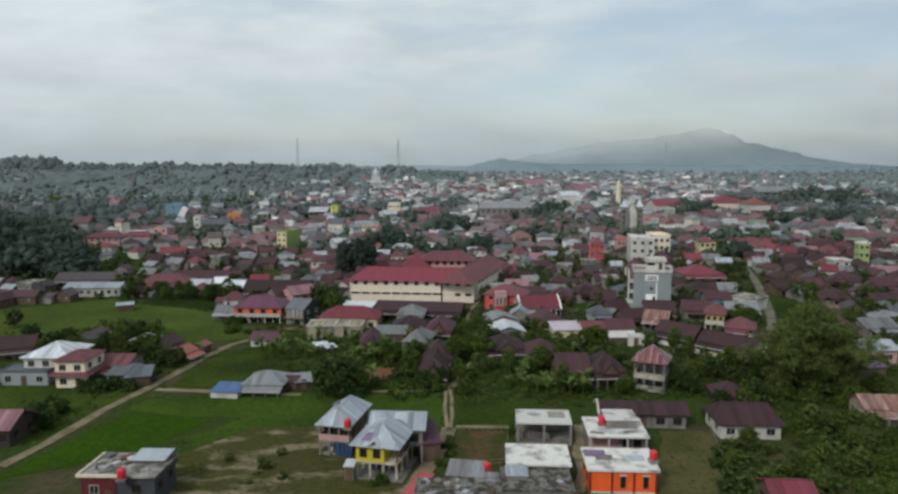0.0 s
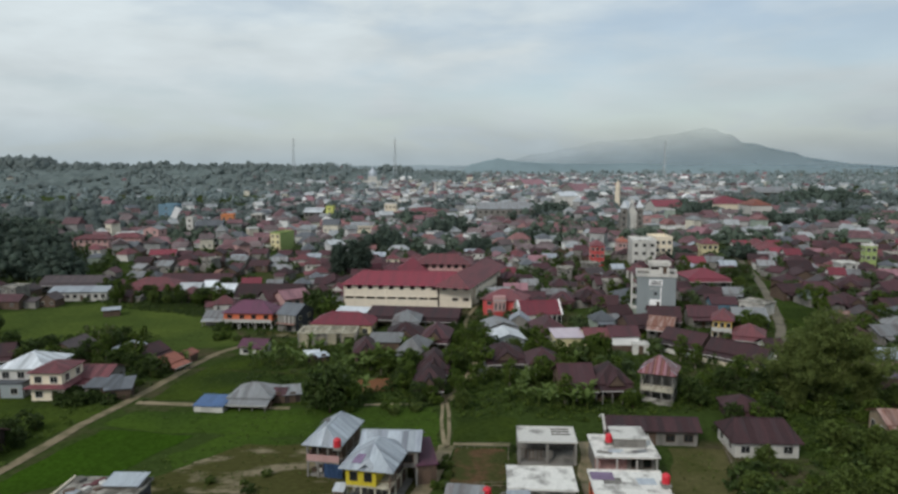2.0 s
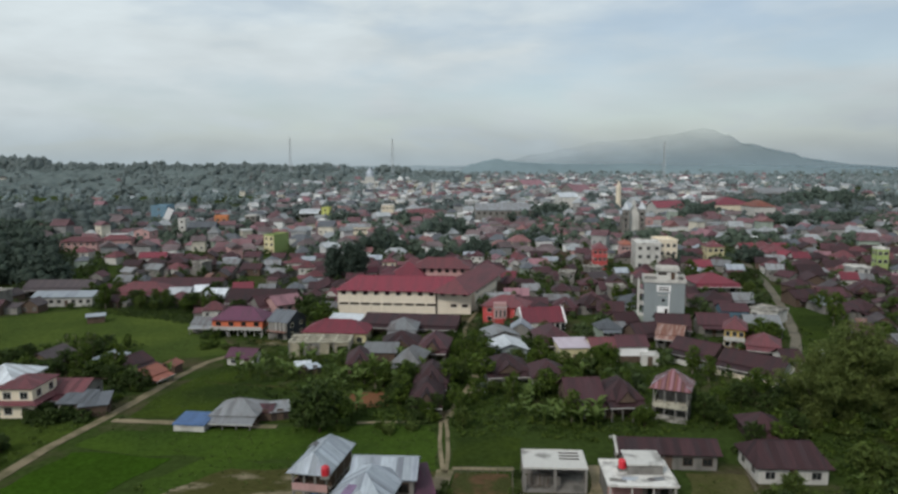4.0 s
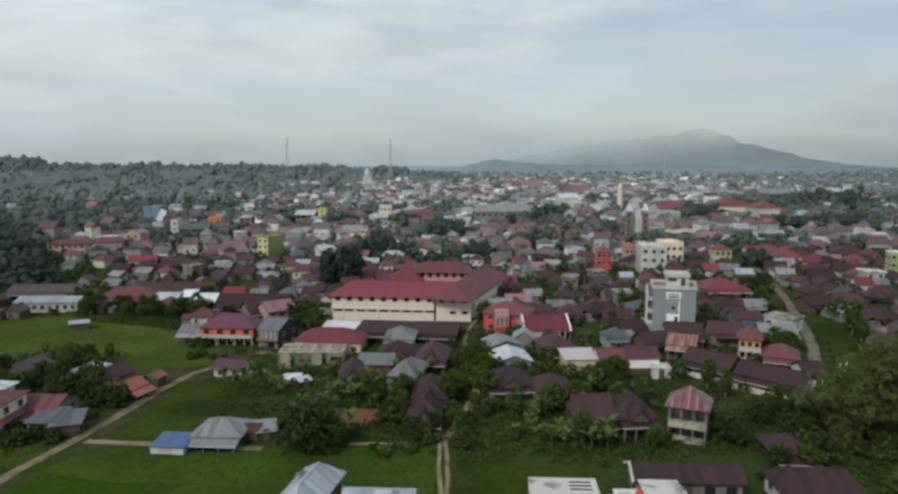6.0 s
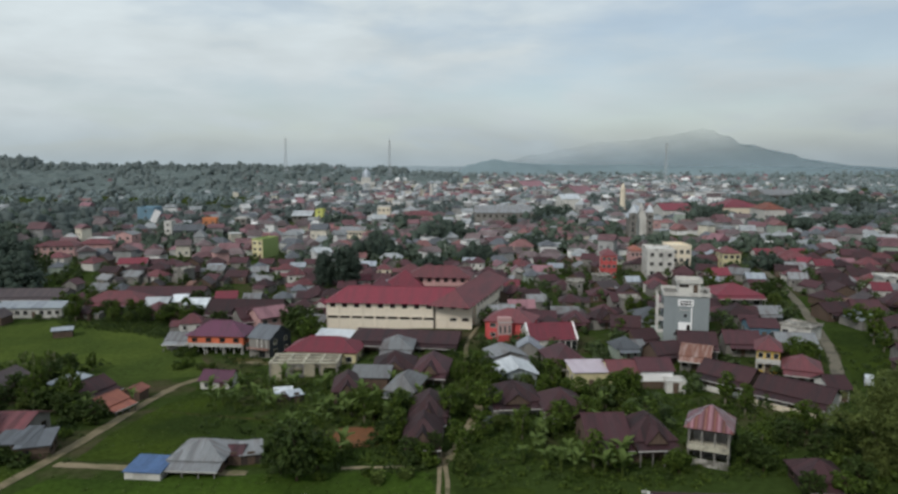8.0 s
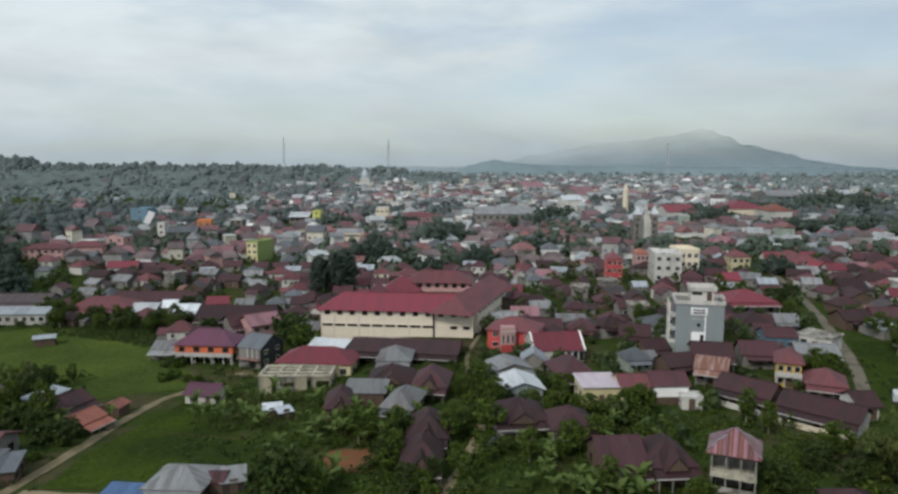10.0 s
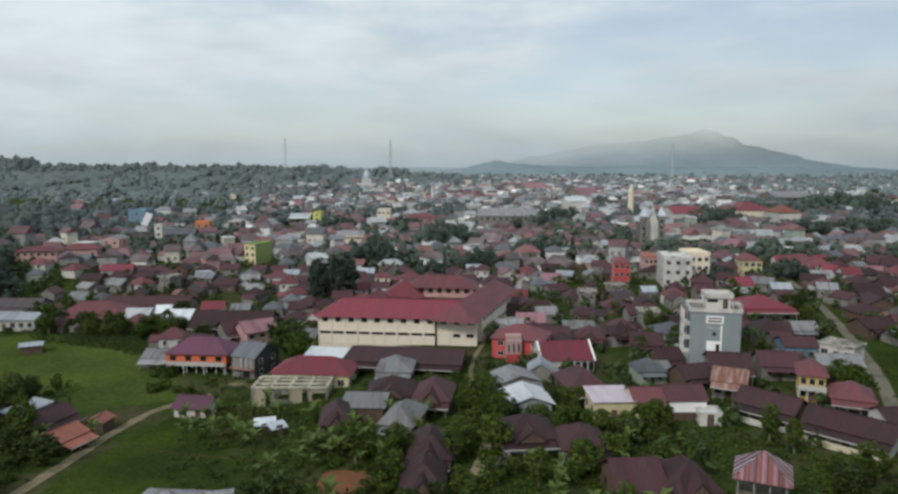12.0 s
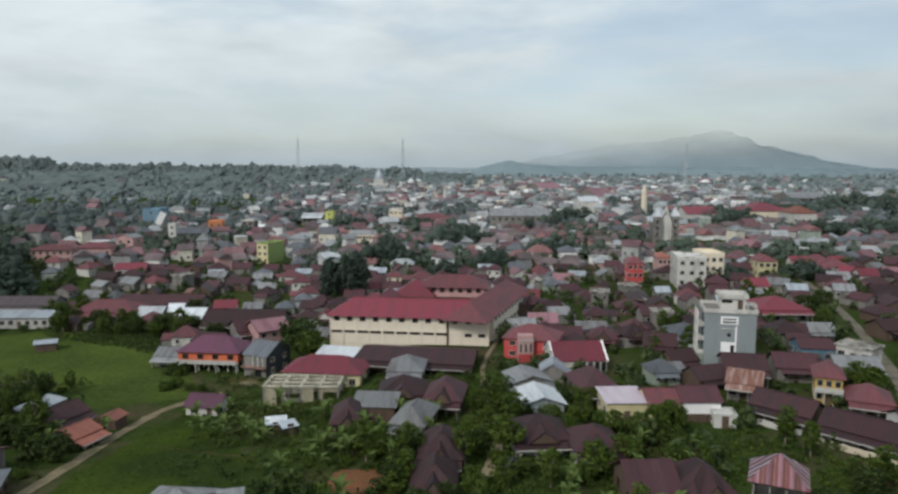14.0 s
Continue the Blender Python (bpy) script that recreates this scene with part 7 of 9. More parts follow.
house("bright blue office building with flat roof", -197.5, 502.1, -0.5, 11.0, 14.0, 12.60, 0.60, "flat", over=0.1, wall='skyblue', roof='skyblue', floors=3, nwin=1)
house("narrow white three-storey tower house", -156.3, 430.6, -0.6, 4.2, 7.0, 10.00, 0.40, "flat", over=0.1, wall='offwhite', roof='slab', floors=3, nwin=1, nside=0)
house("orange two-storey house with a flat roof", -143.6, 462.0, 8.0, 8.0, 8.0, 9.00, 0.50, "flat", over=0.1, wall='apricot', roof='apricot', floors=2, nwin=2, nside=1)
house("hall with dull green-grey sheet roof and walls", -142.5, 424.0, 4.0, 16.0, 9.0, 6.20, 3.00, "gable_x", over=0.3, wall='slate', roof='greyroof', floors=1, nwin=4, nside=0)
house("pink two-storey house with a red hipped roof", -172.0, 343.0, 2.0, 17.0, 8.0, 5.20, 1.90, "hip", over=0.6, wall='pink', roof='brick', floors=2, nwin=6, nside=1)
house("low pink house with a red roof", -164.0, 362.0, 6.0, 15.0, 8.0, 4.60, 2.20, "hip", over=0.6, wall='pink', roof='brick', nwin=4, nside=1)
house("white-gabled house with a bright red roof", -129.0, 321.0, 10.0, 11.0, 7.0, 2.80, 2.10, "gable_x", over=0.4, wall='offwhite', roof='red', nwin=3, nside=1)
house("pale grey three-storey block", -126.0, 470.0, -4.0, 7.5, 8.0, 8.60, 0.50, "flat", over=0.1, wall='cement', roof='slab', floors=3, nwin=2, nside=1)
house("pale hall with a white sheet roof", -99.0, 530.0, -3.0, 14.0, 12.0, 6.00, 2.20, "gable_x", over=0.4, wall='cement', roof='white', nwin=4, nside=0)
house("bright lime three-storey house", -87.0, 527.0, -3.0, 5.6, 8.0, 9.00, 0.50, "flat", over=0.1, wall='lime', roof='lime', floors=3, nwin=1, nside=0)
house("long pale hall with a faded red roof", -16.0, 517.0, -2.0, 22.0, 12.0, 6.60, 2.60, "hip", over=0.5, wall='pink', roof='brick', floors=2, nwin=8, nside=0)
house("narrow pale pink house with a grey roof", -158.8, 383.0, -6.0, 8.4, 9.0, 7.40, 1.60, "gable_y", over=0.3, wall='pink', roof='zinc', floors=2, nwin=2, nside=1)
house("long low white school building with zinc roof", -49.8, 418.3, -0.6, 13.7, 10.0, 7.00, 1.80, "gable_x", over=0.3, wall='cream', roof='zinc', floors=2, nwin=8)
house("white two-storey house with dark windows", -43.5, 552.5, -0.5, 9.2, 12.0, 9.00, 0.50, "flat", over=0.1, wall='cream', roof='slab', floors=2, nwin=3)
house("wide market hall with a grey roof", 42.7, 513.4, -0.5, 40.7, 36.0, 9.00, 4.00, "gable_x", over=0.5, wall='cement', roof='zinc', floors=2, nwin=10, nside=0)
house("long hall with a bright red roof", 155.6, 500.1, -0.5, 19.5, 26.0, 8.00, 4.00, "gable_x", over=0.5, wall='offwhite', roof='red', floors=1, nwin=8, nside=0)
house("long hall with a bright red roof", 207.6, 521.9, -0.5, 29.8, 28.0, 8.00, 5.00, "hip", over=0.5, wall='cream', roof='red', floors=1, nwin=8, nside=0)
house("white hall with a pale orange roof", 216.5, 491.0, -0.5, 14.2, 22.0, 9.00, 4.00, "hip", over=0.5, wall='offwhite', roof='salmon', floors=1, nwin=6, nside=0)
house("hall with a faded pink roof", 103.4, 862.6, 14.8, 27.3, 40.0, 8.00, 6.00, "gable_x", over=0.5, wall='cement', roof='pinkroof', floors=1, nwin=5, nside=0)
house("hall with a faded pink roof", 130.0, 698.8, 12.6, 19.4, 40.0, 8.00, 6.00, "gable_x", over=0.5, wall='cement', roof='pinkroof', floors=1, nwin=5, nside=0)
house("white warehouse with a white sheet roof", 99.7, 581.7, -0.5, 14.1, 30.0, 10.00, 3.00, "gable_x", over=0.5, wall='offwhite', roof='white', floors=1, nwin=4, nside=0)
house("warehouse with a long pale roof", 314.1, 683.8, -0.4, 33.7, 30.0, 7.00, 4.00, "gable_x", over=0.5, wall='cement', roof='zinc', floors=1, nwin=6, nside=0)
house("warehouse with a white sheet roof", 368.8, 691.0, 9.0, 27.3, 24.0, 8.00, 3.00, "gable_x", over=0.5, wall='offwhite', roof='white', floors=1, nwin=6, nside=0)
house("lime green shop house beside the lane", 161.8, 268.8, -6.6, 4.0, 4.0, 9.00, 0.50, "flat", over=0.1, wall='green', roof='slab', floors=3, nwin=2)
school(-11.7, 224.5, -6.4, 40.1)
tower_house(59.4, 200.3, -13.5, 10.4)
pavilion(40.3, 133.9, -25.6, 5.8)
open_frame_house(15.2, 108.5, -3.6, 8.8)
house("low shelter with a white sheet roof among banana plants", -31.8, 166.2, 14.0, 3.4, 2.8, 1.80, 0.40, "shed", over=0.2, wall='darkwood', roof='white', nwin=1, nside=0)
house("low shelter with a pale zinc roof among banana plants", -29.2, 164.4, 32.0, 2.6, 2.4, 1.60, 0.40, "shed", over=0.2, wall='darkwood', roof='pale', nwin=1, nside=0)
house("tan house with a rusty roof at the thicket edge", 74.6, 115.0, -6.0, 8.0, 6.0, 3.40, 1.50, "gable_x", over=0.5, wall='sand', roof='rust', nwin=2, veranda=True)
concrete_frame(-31.2, 186.6, -0.6, 15.2)
porch_tower(15.4, 203.2, 3.4)
minibus(84.8, 166.3, 60)
parked_car(7.4, 148.6, 70)
fence([(1.2, 111.5), (9.7, 111.5), (8.6, 98.2), (0.4, 97.7)])
fence([(43.7, 111.2), (41.5, 100.4), (38.4, 89.1)])
water_tank(-15.5, 100.7, 4.8)
water_tank(28.1, 91.2, 3.8)
water_tank(24.1, 105.4, 3.4)
water_tank(5.1, 90.6, 2.4)
water_tank(-42.6, 85.4, 4.1)
mast(-78, 1072, 62)
mast(-249.6, 1150.0, 60)
mast(305.3, 980.0, 62)
minaret(-10.8, 735, 19)
white_panel(-191.0, 484.0)
church(104.7, 398.1)
domed_mosque(-100.0, 950.9)

# ---------------------------------------------------------------- trees and plants
rng = np.random.default_rng(7)


def leaf_mesh(name, centres, radii, per, size, material, flat=0.6, slim=0.55, calm=False):
    """Clumps of small leaf blades: per blades round each centre, facing all ways."""
    c = np.repeat(np.asarray(centres, float), per, 0)
    r = np.repeat(np.asarray(radii, float), per)
    n = len(c)
    off = rng.normal(size=(n, 3))
    off /= np.linalg.norm(off, axis=1)[:, None]
    p = c + off * (r * 1.2 * rng.random(n) ** 0.55)[:, None] * np.array((1, 1, flat))
    nrm = off * 0.9 + rng.normal(size=(n, 3)) * 0.25 + np.array((0, 0, 0.4)) if calm else off * 0.45 + rng.normal(size=(n, 3)) * 0.55 + np.array((0, 0, 0.5))
    nrm /= np.linalg.norm(nrm, axis=1)[:, None]
    u = np.cross(nrm, rng.normal(size=(n, 3)))
    u /= np.linalg.norm(u, axis=1)[:, None] + 1e-9
    v = np.cross(nrm, u)
    s = size * rng.uniform(0.6, 1.35, n)[:, None]
    quad = np.stack([p - u * s, p - v * s * slim, p + u * s, p + v * s * slim], 1).reshape(-1, 3)
    me = bpy.data.meshes.new(name)
    me.from_pydata(quad.tolist(), [], np.arange(4 * n).reshape(-1, 4).tolist())
    me.materials.append(M[material])
    return me


def crown_points(n, rx, ry, rz, zc, seed, hollow=0.5, droop=0.0):
    """Clump centres over an uneven ellipsoid with gaps."""
    g = np.random.default_rng(seed)
    d = g.normal(size=(n, 3))
    d /= np.linalg.norm(d, axis=1)[:, None]
    lob = np.array([1 + 0.38 * noise.noise((a * 1.7 + seed, b * 1.7, c * 1.7)) for a, b, c in d])
    k = (hollow + (1 - hollow) * g.random(n) ** 0.5) * lob
    p = d * k[:, None] * np.array((rx, ry, rz)) + np.array((0, 0, zc))
    p[:, 2] -= droop * (p[:, 0] ** 2 + p[:, 1] ** 2) / max(rx, ry)
    return p


def make_tree(label, h, rx, rz, zc, clumps, clump_r, per, size, leaf, seed, bark="bark", trunk_r=0.22, limbs=6, droop=0.0, stems=1, category="tree"):
    """A template tree: tapered trunk with limbs reaching into a crown of small leaf clumps."""
    root = thing("shrub" if category == "shrub" else "tree", label, category, 0, 0, z=0)
    pts = crown_points(clumps, rx, rx * 0.92, rz, zc, seed, droop=droop)
    g = np.random.default_rng(seed + 50)
    bm = bmesh.new()
    for s in range(stems):
        a = 6.2832 * s / stems
        bx, by = (0.5 * math.cos(a), 0.5 * math.sin(a)) if stems > 1 else (0, 0)
        top = (bx * 3 + g.normal() * 0.2, by * 3 + g.normal() * 0.2, zc)
        mid = (bx * 1.6, by * 1.6, zc * 0.5)
        beam(bm, (bx, by, -0.6), mid, trunk_r, trunk_r * 0.75, 7)
        beam(bm, mid, top, trunk_r * 0.75, trunk_r * 0.35, 7)
        for i in range(limbs):
            q = pts[(i * 5 + s) % len(pts)]
            beam(bm, (mid[0] + (top[0] - mid[0]) * (0.2 + 0.6 * i / limbs), mid[1] + (top[1] - mid[1]) * (0.2 + 0.6 * i / limbs), mid[2] + (top[2] - mid[2]) * (0.2 + 0.6 * i / limbs)), tuple(q), trunk_r * 0.4, trunk_r * 0.12, 5)
    part("trunk", bm, bark, root)
    part("crown", leaf_mesh("crown", pts, np.full(len(pts), clump_r) * g.uniform(0.7, 1.25, len(pts)), per, size, leaf), None, root)
    return root


def plant(template, x, y, s=1.0, rot=None, sz=None, z=None):
    m = pose(x, y, ground_z(x, y) if z is None else z, 0, 0, rng.uniform(0, 360) if rot is None else rot)
    return copy_thing(template, m @ Matrix.Diagonal((s, s, sz or s * rng.uniform(0.9, 1.12), 1)))


NEAR = [
    make_tree("broad mid-green tree in the gardens", 8, 3.6, 2.7, 5.0, 90, 0.8, 14, 0.39, "leaf_mid", 1),
    make_tree("dark green bushy tree in the gardens", 7, 3.2, 2.8, 4.2, 84, 0.8, 14, 0.39, "leaf_dark", 2),
    make_tree("young tree with yellow-green leaves", 6, 2.6, 2.4, 3.8, 70, 0.7, 14, 0.39, "leaf_lime", 3),
    make_tree("slim mid-green tree with an open crown", 9, 2.4, 3.4, 5.6, 74, 0.7, 14, 0.39, "leaf_mid", 4, bark="palebark"),
]
SHRUB = [
    make_tree("low leafy mid-green garden shrub", 2.4, 1.7, 1.2, 1.1, 22, 0.7, 20, 0.33, "leaf_mid", 11, trunk_r=0.07, limbs=5, category="shrub"),
    make_tree("low leafy dark green shrub", 2.6, 1.9, 1.2, 1.1, 24, 0.7, 20, 0.33, "leaf_dark", 12, trunk_r=0.07, limbs=5, category="shrub"),
    make_tree("low leafy yellow-green garden shrub", 2.2, 1.6, 1.0, 1.0, 20, 0.7, 20, 0.33, "leaf_lime", 13, trunk_r=0.07, limbs=5, category="shrub"),
]
TALL = make_tree("tall dense dark tree beside the school", 16, 4.0, 6.4, 8.6, 170, 1.3, 40, 0.50, "leaf_knoll", 21, trunk_r=0.4, limbs=10)


def make_bamboo():
    """A bamboo grove: many culms arching outwards, each a feathery plume of thin leaves."""
    root = thing("bamboo_grove", "big feathery bamboo grove with arching plumes", "bamboo", 0, 0, z=0)
    g = np.random.default_rng(22)
    cs, rs = [], []
    for i in range(46):
        a, lean = g.uniform(0, 6.28), g.uniform(0.15, 1.0)
        high, reach = g.uniform(10.5, 14.0) * (1.1 - 0.28 * lean), 8.2 * lean
        way = []
        for k in range(9):
            s = k / 8
            q = (0.7 * math.cos(a * 3) + reach * s ** 2.2 * math.cos(a), 0.7 * math.sin(a * 3) + reach * s ** 2.2 * math.sin(a), high * (1.25 * s - 0.36 * lean * s ** 4 - 0.1 * s * s))
            way.append(q)
            if k > 0:
                for _ in range(4):
                    cs.append(tuple(np.array(q) + g.normal(size=3) * (0.55, 0.55, 0.3)))
                    rs.append(g.uniform(0.5, 1.05))
        if i % 4 == 0:
            bm = bmesh.new()
            tube(bm, way, 0.09, 0.02)
            part("culm", bm, "palebark", root)
    part("foliage", leaf_mesh("foliage", cs, rs, 16, 0.34, "leaf_bamboo", 0.75, 0.28), None, root)
    return root


BAMBOO = make_bamboo()


def make_banana():
    root = thing("banana_plant", "banana plant with long arching pale green leaves", "banana plant", 0, 0, z=0)
    bm = bmesh.new()
    beam(bm, (0, 0, -0.3), (0.05, 0, 1.3), 0.16, 0.10, 7)
    part("stem", bm, "leaf_lime", root)
    bm = bmesh.new()
    n, last = 7, None
    for i in range(n + 1):
        s = i / n
        x, z = 2.5 * (s - 0.18 * s * s), 1.25 * s * (1.35 - 1.35 * s)
        hw = 0.36 * math.sin(math.pi * min(1, 0.06 + s * 0.93)) ** 0.6 + 0.015
        row = [bm.verts.new((x, -hw, z + 0.10 + 0.03 * math.sin(i * 5))), bm.verts.new((x, 0, z)), bm.verts.new((x, hw, z + 0.10 + 0.03 * math.sin(i * 3)))]
        if last:
            for k in range(2):
                bm.faces.new((last[k], row[k], row[k + 1], last[k + 1]))
        last = row
    blade = mesh("leaf", bm, "leaf_banana")
    for i in range(6):
        part("leaf", blade, None, root, at=pose(0.05, 0, 1.2, 0, -(18 + 58 * ((i * 3) % 8) / 8), i * 137.5) @ Matrix.Diagonal((0.8 + 0.05 * (i % 5),) * 3 + (1,)))
    return root


BANANA = make_banana()


def dead_grove_tree():
    root = thing("bare_tree", "slim bare tree with a pale trunk", "tree", 0, 0, z=0)
    bm = bmesh.new()
    beam(bm, (0, 0, -0.4), (0.1, 0, 3.0), 0.13, 0.09), beam(bm, (0.1, 0, 3.0), (0.2, 0.1, 6.0), 0.09, 0.04)
    for i in range(6):
        a = i * 2.4
        beam(bm, (0.1, 0, 2.4 + 0.5 * i), (0.1 + 1.0 * math.cos(a), math.sin(a), 3.2 + 0.55 * i), 0.04, 0.015, 4)
    part("trunk", bm, "palebark", root)
    part("crown", leaf_mesh("crown", crown_points(9, 1.1, 1.1, 1.0, 5.2, 5), np.full(9, 0.4), 16, 0.2, "leaf_mid"), None, root)
    return root


BARE = dead_grove_tree()


def scatter(kinds, outline, count, smin, smax, r=1.5, fields=False, tries=8, tight=0.75):
    """Plants things of these kinds at random free places inside an outline."""
    xs, ys = [p[0] for p in outline], [p[1] for p in outline]
    for _ in range(count):
        for _ in range(tries):
            x, y = rng.uniform(min(xs), max(xs)), rng.uniform(min(ys), max(ys))
            if inside(outline, x, y) and free(x, y, r, fields, tight):
                plant(kinds[int(rng.integers(len(kinds)))], x, y, rng.uniform(smin, smax))
                break


for spot in ((29.0, 163.6, 4.5), (34.5, 164.4, 3.0), (42.0, 164.5, 3.5), (-14.7, 143.0, 5.5)):
    FOOT.append(spot)  # kept open before walls and on the clay
FOOT.append((-17.1, 142.5, 3.5))
FOOT.append((-12.2, 142.9, 3.5))
# rows of banana plants behind a low earth bank
for k, (x, y) in enumerate(((-43.7, 161.2), (-39.4, 159.6), (-39.9, 162.9), (-33.8, 158.8), (-31.4, 157.6), (-43.4, 165.2), (-36.4, 162.7), (-23.4, 155.2), (-21.0, 153.0), (-18.6, 155.2), (-17.0, 151.4), (-13.8, 153.4), (-11.3, 150.3), (-25.7, 144.0), (-9.8, 147.4), (-15.7, 159.6), (-12.5, 157.4))):
    plant(BANANA, x, y, 1.3 + 0.08 * (k * 5 % 4))
for x, y, k in ((24.8, 131.0, 1.5), (27.1, 132.2, 1.6), (23.2, 128.5, 1.4), (25.6, 127.9, 1.5), (28.3, 153.7, 1.3), (35.6, 154.2, 1.3)):
    plant(BANANA, x, y, k)
FOOT.extend([(53.0, 165.0, 2.4), (52.0, 161.0, 2.2), (56.0, 157.0, 2.4), (59.0, 152.6, 2.4), (62.0, 150.0, 2.4), (14.2, 148.8, 2.2), (21.2, 151.9, 2.0)])
FOOT.extend([(-46.0, 159.6, 1.8), (-42.0, 158.0, 1.8), (-36.4, 156.2, 1.8), (-33.2, 155.2, 1.8), (-29.4, 154.0, 1.8)])
plant(NEAR[1], -21.1, 127.5, 1.15)
plant(NEAR[0], -18.5, 129.5, 0.8)
plant(NEAR[1], -23.9, 129.5, 0.8)
plant(BANANA, -16.3, 131.5, 1.5)
plant(BANANA, -15.7, 135.7, 1.6)
for x, y, kind, size in ((1.6, 138.4, NEAR[3], 0.55), (5.0, 141.5, SHRUB[0], 0.9), (2.2, 143.6, SHRUB[2], 0.9), (6.3, 150.2, SHRUB[0], 0.9), (3.6, 152.6, NEAR[2], 0.5), (8.6, 158.6, SHRUB[1], 0.9), (4.4, 160.8, NEAR[3], 0.5),
                         (49.4, 121.4, NEAR[1], 0.55), (53.6, 120.6, NEAR[0], 0.55), (57.0, 123.6, NEAR[1], 0.7), (46.6, 117.6, SHRUB[1], 1.0), (-18.6, 139.6, SHRUB[0], 0.7), (-11.4, 140.4, SHRUB[1], 0.7), (-15.2, 138.4, SHRUB[2], 0.5)):
    plant(kind, x, y, size)
plant(NEAR[1], -70.5, 157.0, 0.60)
plant(NEAR[0], -74.8, 161.0, 0.65)
plant(BANANA, -66.6, 157.6, 1.3)
plant(BANANA, -68.8, 163.4, 1.3)
plant(BANANA, -61.4, 165.4, 1.2)
plant(SHRUB[1], -67.5, 154.0, 1.0)
plant(BAMBOO, 62.6, 128.0, 1.0)
plant(BAMBOO, 69.5, 128.5, 1.15)
plant(BAMBOO, 76.1, 128.5, 0.95)
plant(TALL, -43.4, 286.7, 0.95)
plant(TALL, -35.0, 284.5, 1.1)
plant(NEAR[1], -39.0, 220.6, 1.3)
plant(NEAR[1], -43.0, 226.8, 1.2)
plant(NEAR[0], -34.9, 212.5, 1.1)
plant(NEAR[1], -131.3, 204.2, 0.8)
plant(NEAR[1], -5.4, 134.1, 0.5)
plant(NEAR[0], -3.3, 133.4, 0.42)
plant(NEAR[1], -1.7, 135.5, 0.5)
plant(SHRUB[1], -4.2, 132.0, 0.9)
plant(SHRUB[0], -2.1, 132.0, 0.8)
FOOT.append((49.6, 108.2, 5.0))
FOOT.append((45.9, 108.3, 4.5))
FOOT.append((52.9, 108.2, 4.0))
scatter(SHRUB, [(-0.9, 111.5), (0.9, 111.5), (0.4, 96.7), (-1.8, 97.7)], 9, 0.35, 0.55, 0.2, False, tight=0.75)
scatter(SHRUB, [(-8.5, 102.8), (-5.8, 102.8), (-6.4, 91.4), (-11.6, 91.4)], 6, 0.3, 0.5, 0.3, False, tight=0.75)
scatter(SHRUB, [(9.7, 110.7), (11.2, 110.7), (8.8, 98.2), (7.9, 98.2)], 5, 0.35, 0.5, 0.2, False, tight=0.75)
scatter(NEAR + SHRUB + SHRUB, [(-21.0, 171.2), (-3.6, 173.0), (-2.3, 137.0), (-15.8, 137.2)], 18, 0.38, 0.6, 0.8, False, tight=0.75)
scatter([NEAR[2], NEAR[3], SHRUB[2], SHRUB[0]], [(1.7, 192.1), (7.4, 192.1), (6.6, 139.9), (1.1, 129.3)], 14, 0.35, 0.6, 1.0, False, tight=0.75)
scatter(NEAR + SHRUB, [(2.1, 162.1), (43.2, 166.4), (34.9, 129.0), (12.3, 124.4), (1.6, 126.1)], 24, 0.38, 0.62, 0.8, False, tight=0.75)
scatter([BANANA], [(-56.3, 185.1), (-35.6, 182.9), (-23.1, 171.3), (-19.6, 151.2), (-43.3, 159.4)], 16, 1.0, 1.45, 1.6, False, tight=0.75)
scatter([BANANA], [(-27.3, 173.8), (-3.5, 167.4), (-2.4, 140.0), (-20.7, 138.4)], 20, 0.9, 1.35, 0.5, False, tight=0.75)
scatter([BANANA], [(12.0, 147.9), (36.6, 147.6), (30.8, 125.8), (11.7, 129.2)], 26, 0.9, 1.3, 0.5, False, tight=0.75)
scatter(NEAR + SHRUB, [(-14.8, 165.8), (-6.7, 165.0), (-5.6, 142.6), (-15.3, 142.7)], 16, 0.4, 0.65, 0.6, False, tight=0.75)
scatter(SHRUB, [(-23.5, 197.4), (7.6, 192.0), (6.5, 171.7), (-20.0, 174.3)], 20, 0.5, 0.8, 0.4, False, tight=0.6)
scatter(SHRUB + NEAR, [(6.7, 176.2), (33.7, 176.2), (24.4, 140.5), (4.7, 140.5)], 24, 0.4, 0.8, 0.8, False, tight=0.8)
scatter([NEAR[2], NEAR[3], SHRUB[2]], [(1.4, 177.8), (8.6, 171.7), (6.3, 152.0), (1.1, 161.0)], 8, 0.4, 0.6, 1.0, False, tight=0.75)
scatter(NEAR, [(52.2, 165.8), (64.7, 159.9), (51.4, 128.8), (41.5, 128.9)], 10, 0.45, 0.75, 1.0, False, tight=0.75)
scatter(NEAR + [NEAR[1]], [(57.1, 147.0), (103.0, 162.5), (79.6, 119.4), (47.8, 114.2)], 12, 0.6, 0.9, 1.0, False, tight=0.75)
scatter(SHRUB + [SHRUB[2], SHRUB[0], NEAR[2]], [(43.0, 105.0), (79.4, 116.6), (59.5, 86.1), (37.7, 86.3)], 40, 0.5, 0.8, 0.8, False, tight=0.75)
scatter(SHRUB, [(59.7, 135.5), (86.0, 136.7), (79.4, 122.3), (52.6, 121.0)], 16, 0.8, 1.3, 0.3, False, tight=0.75)
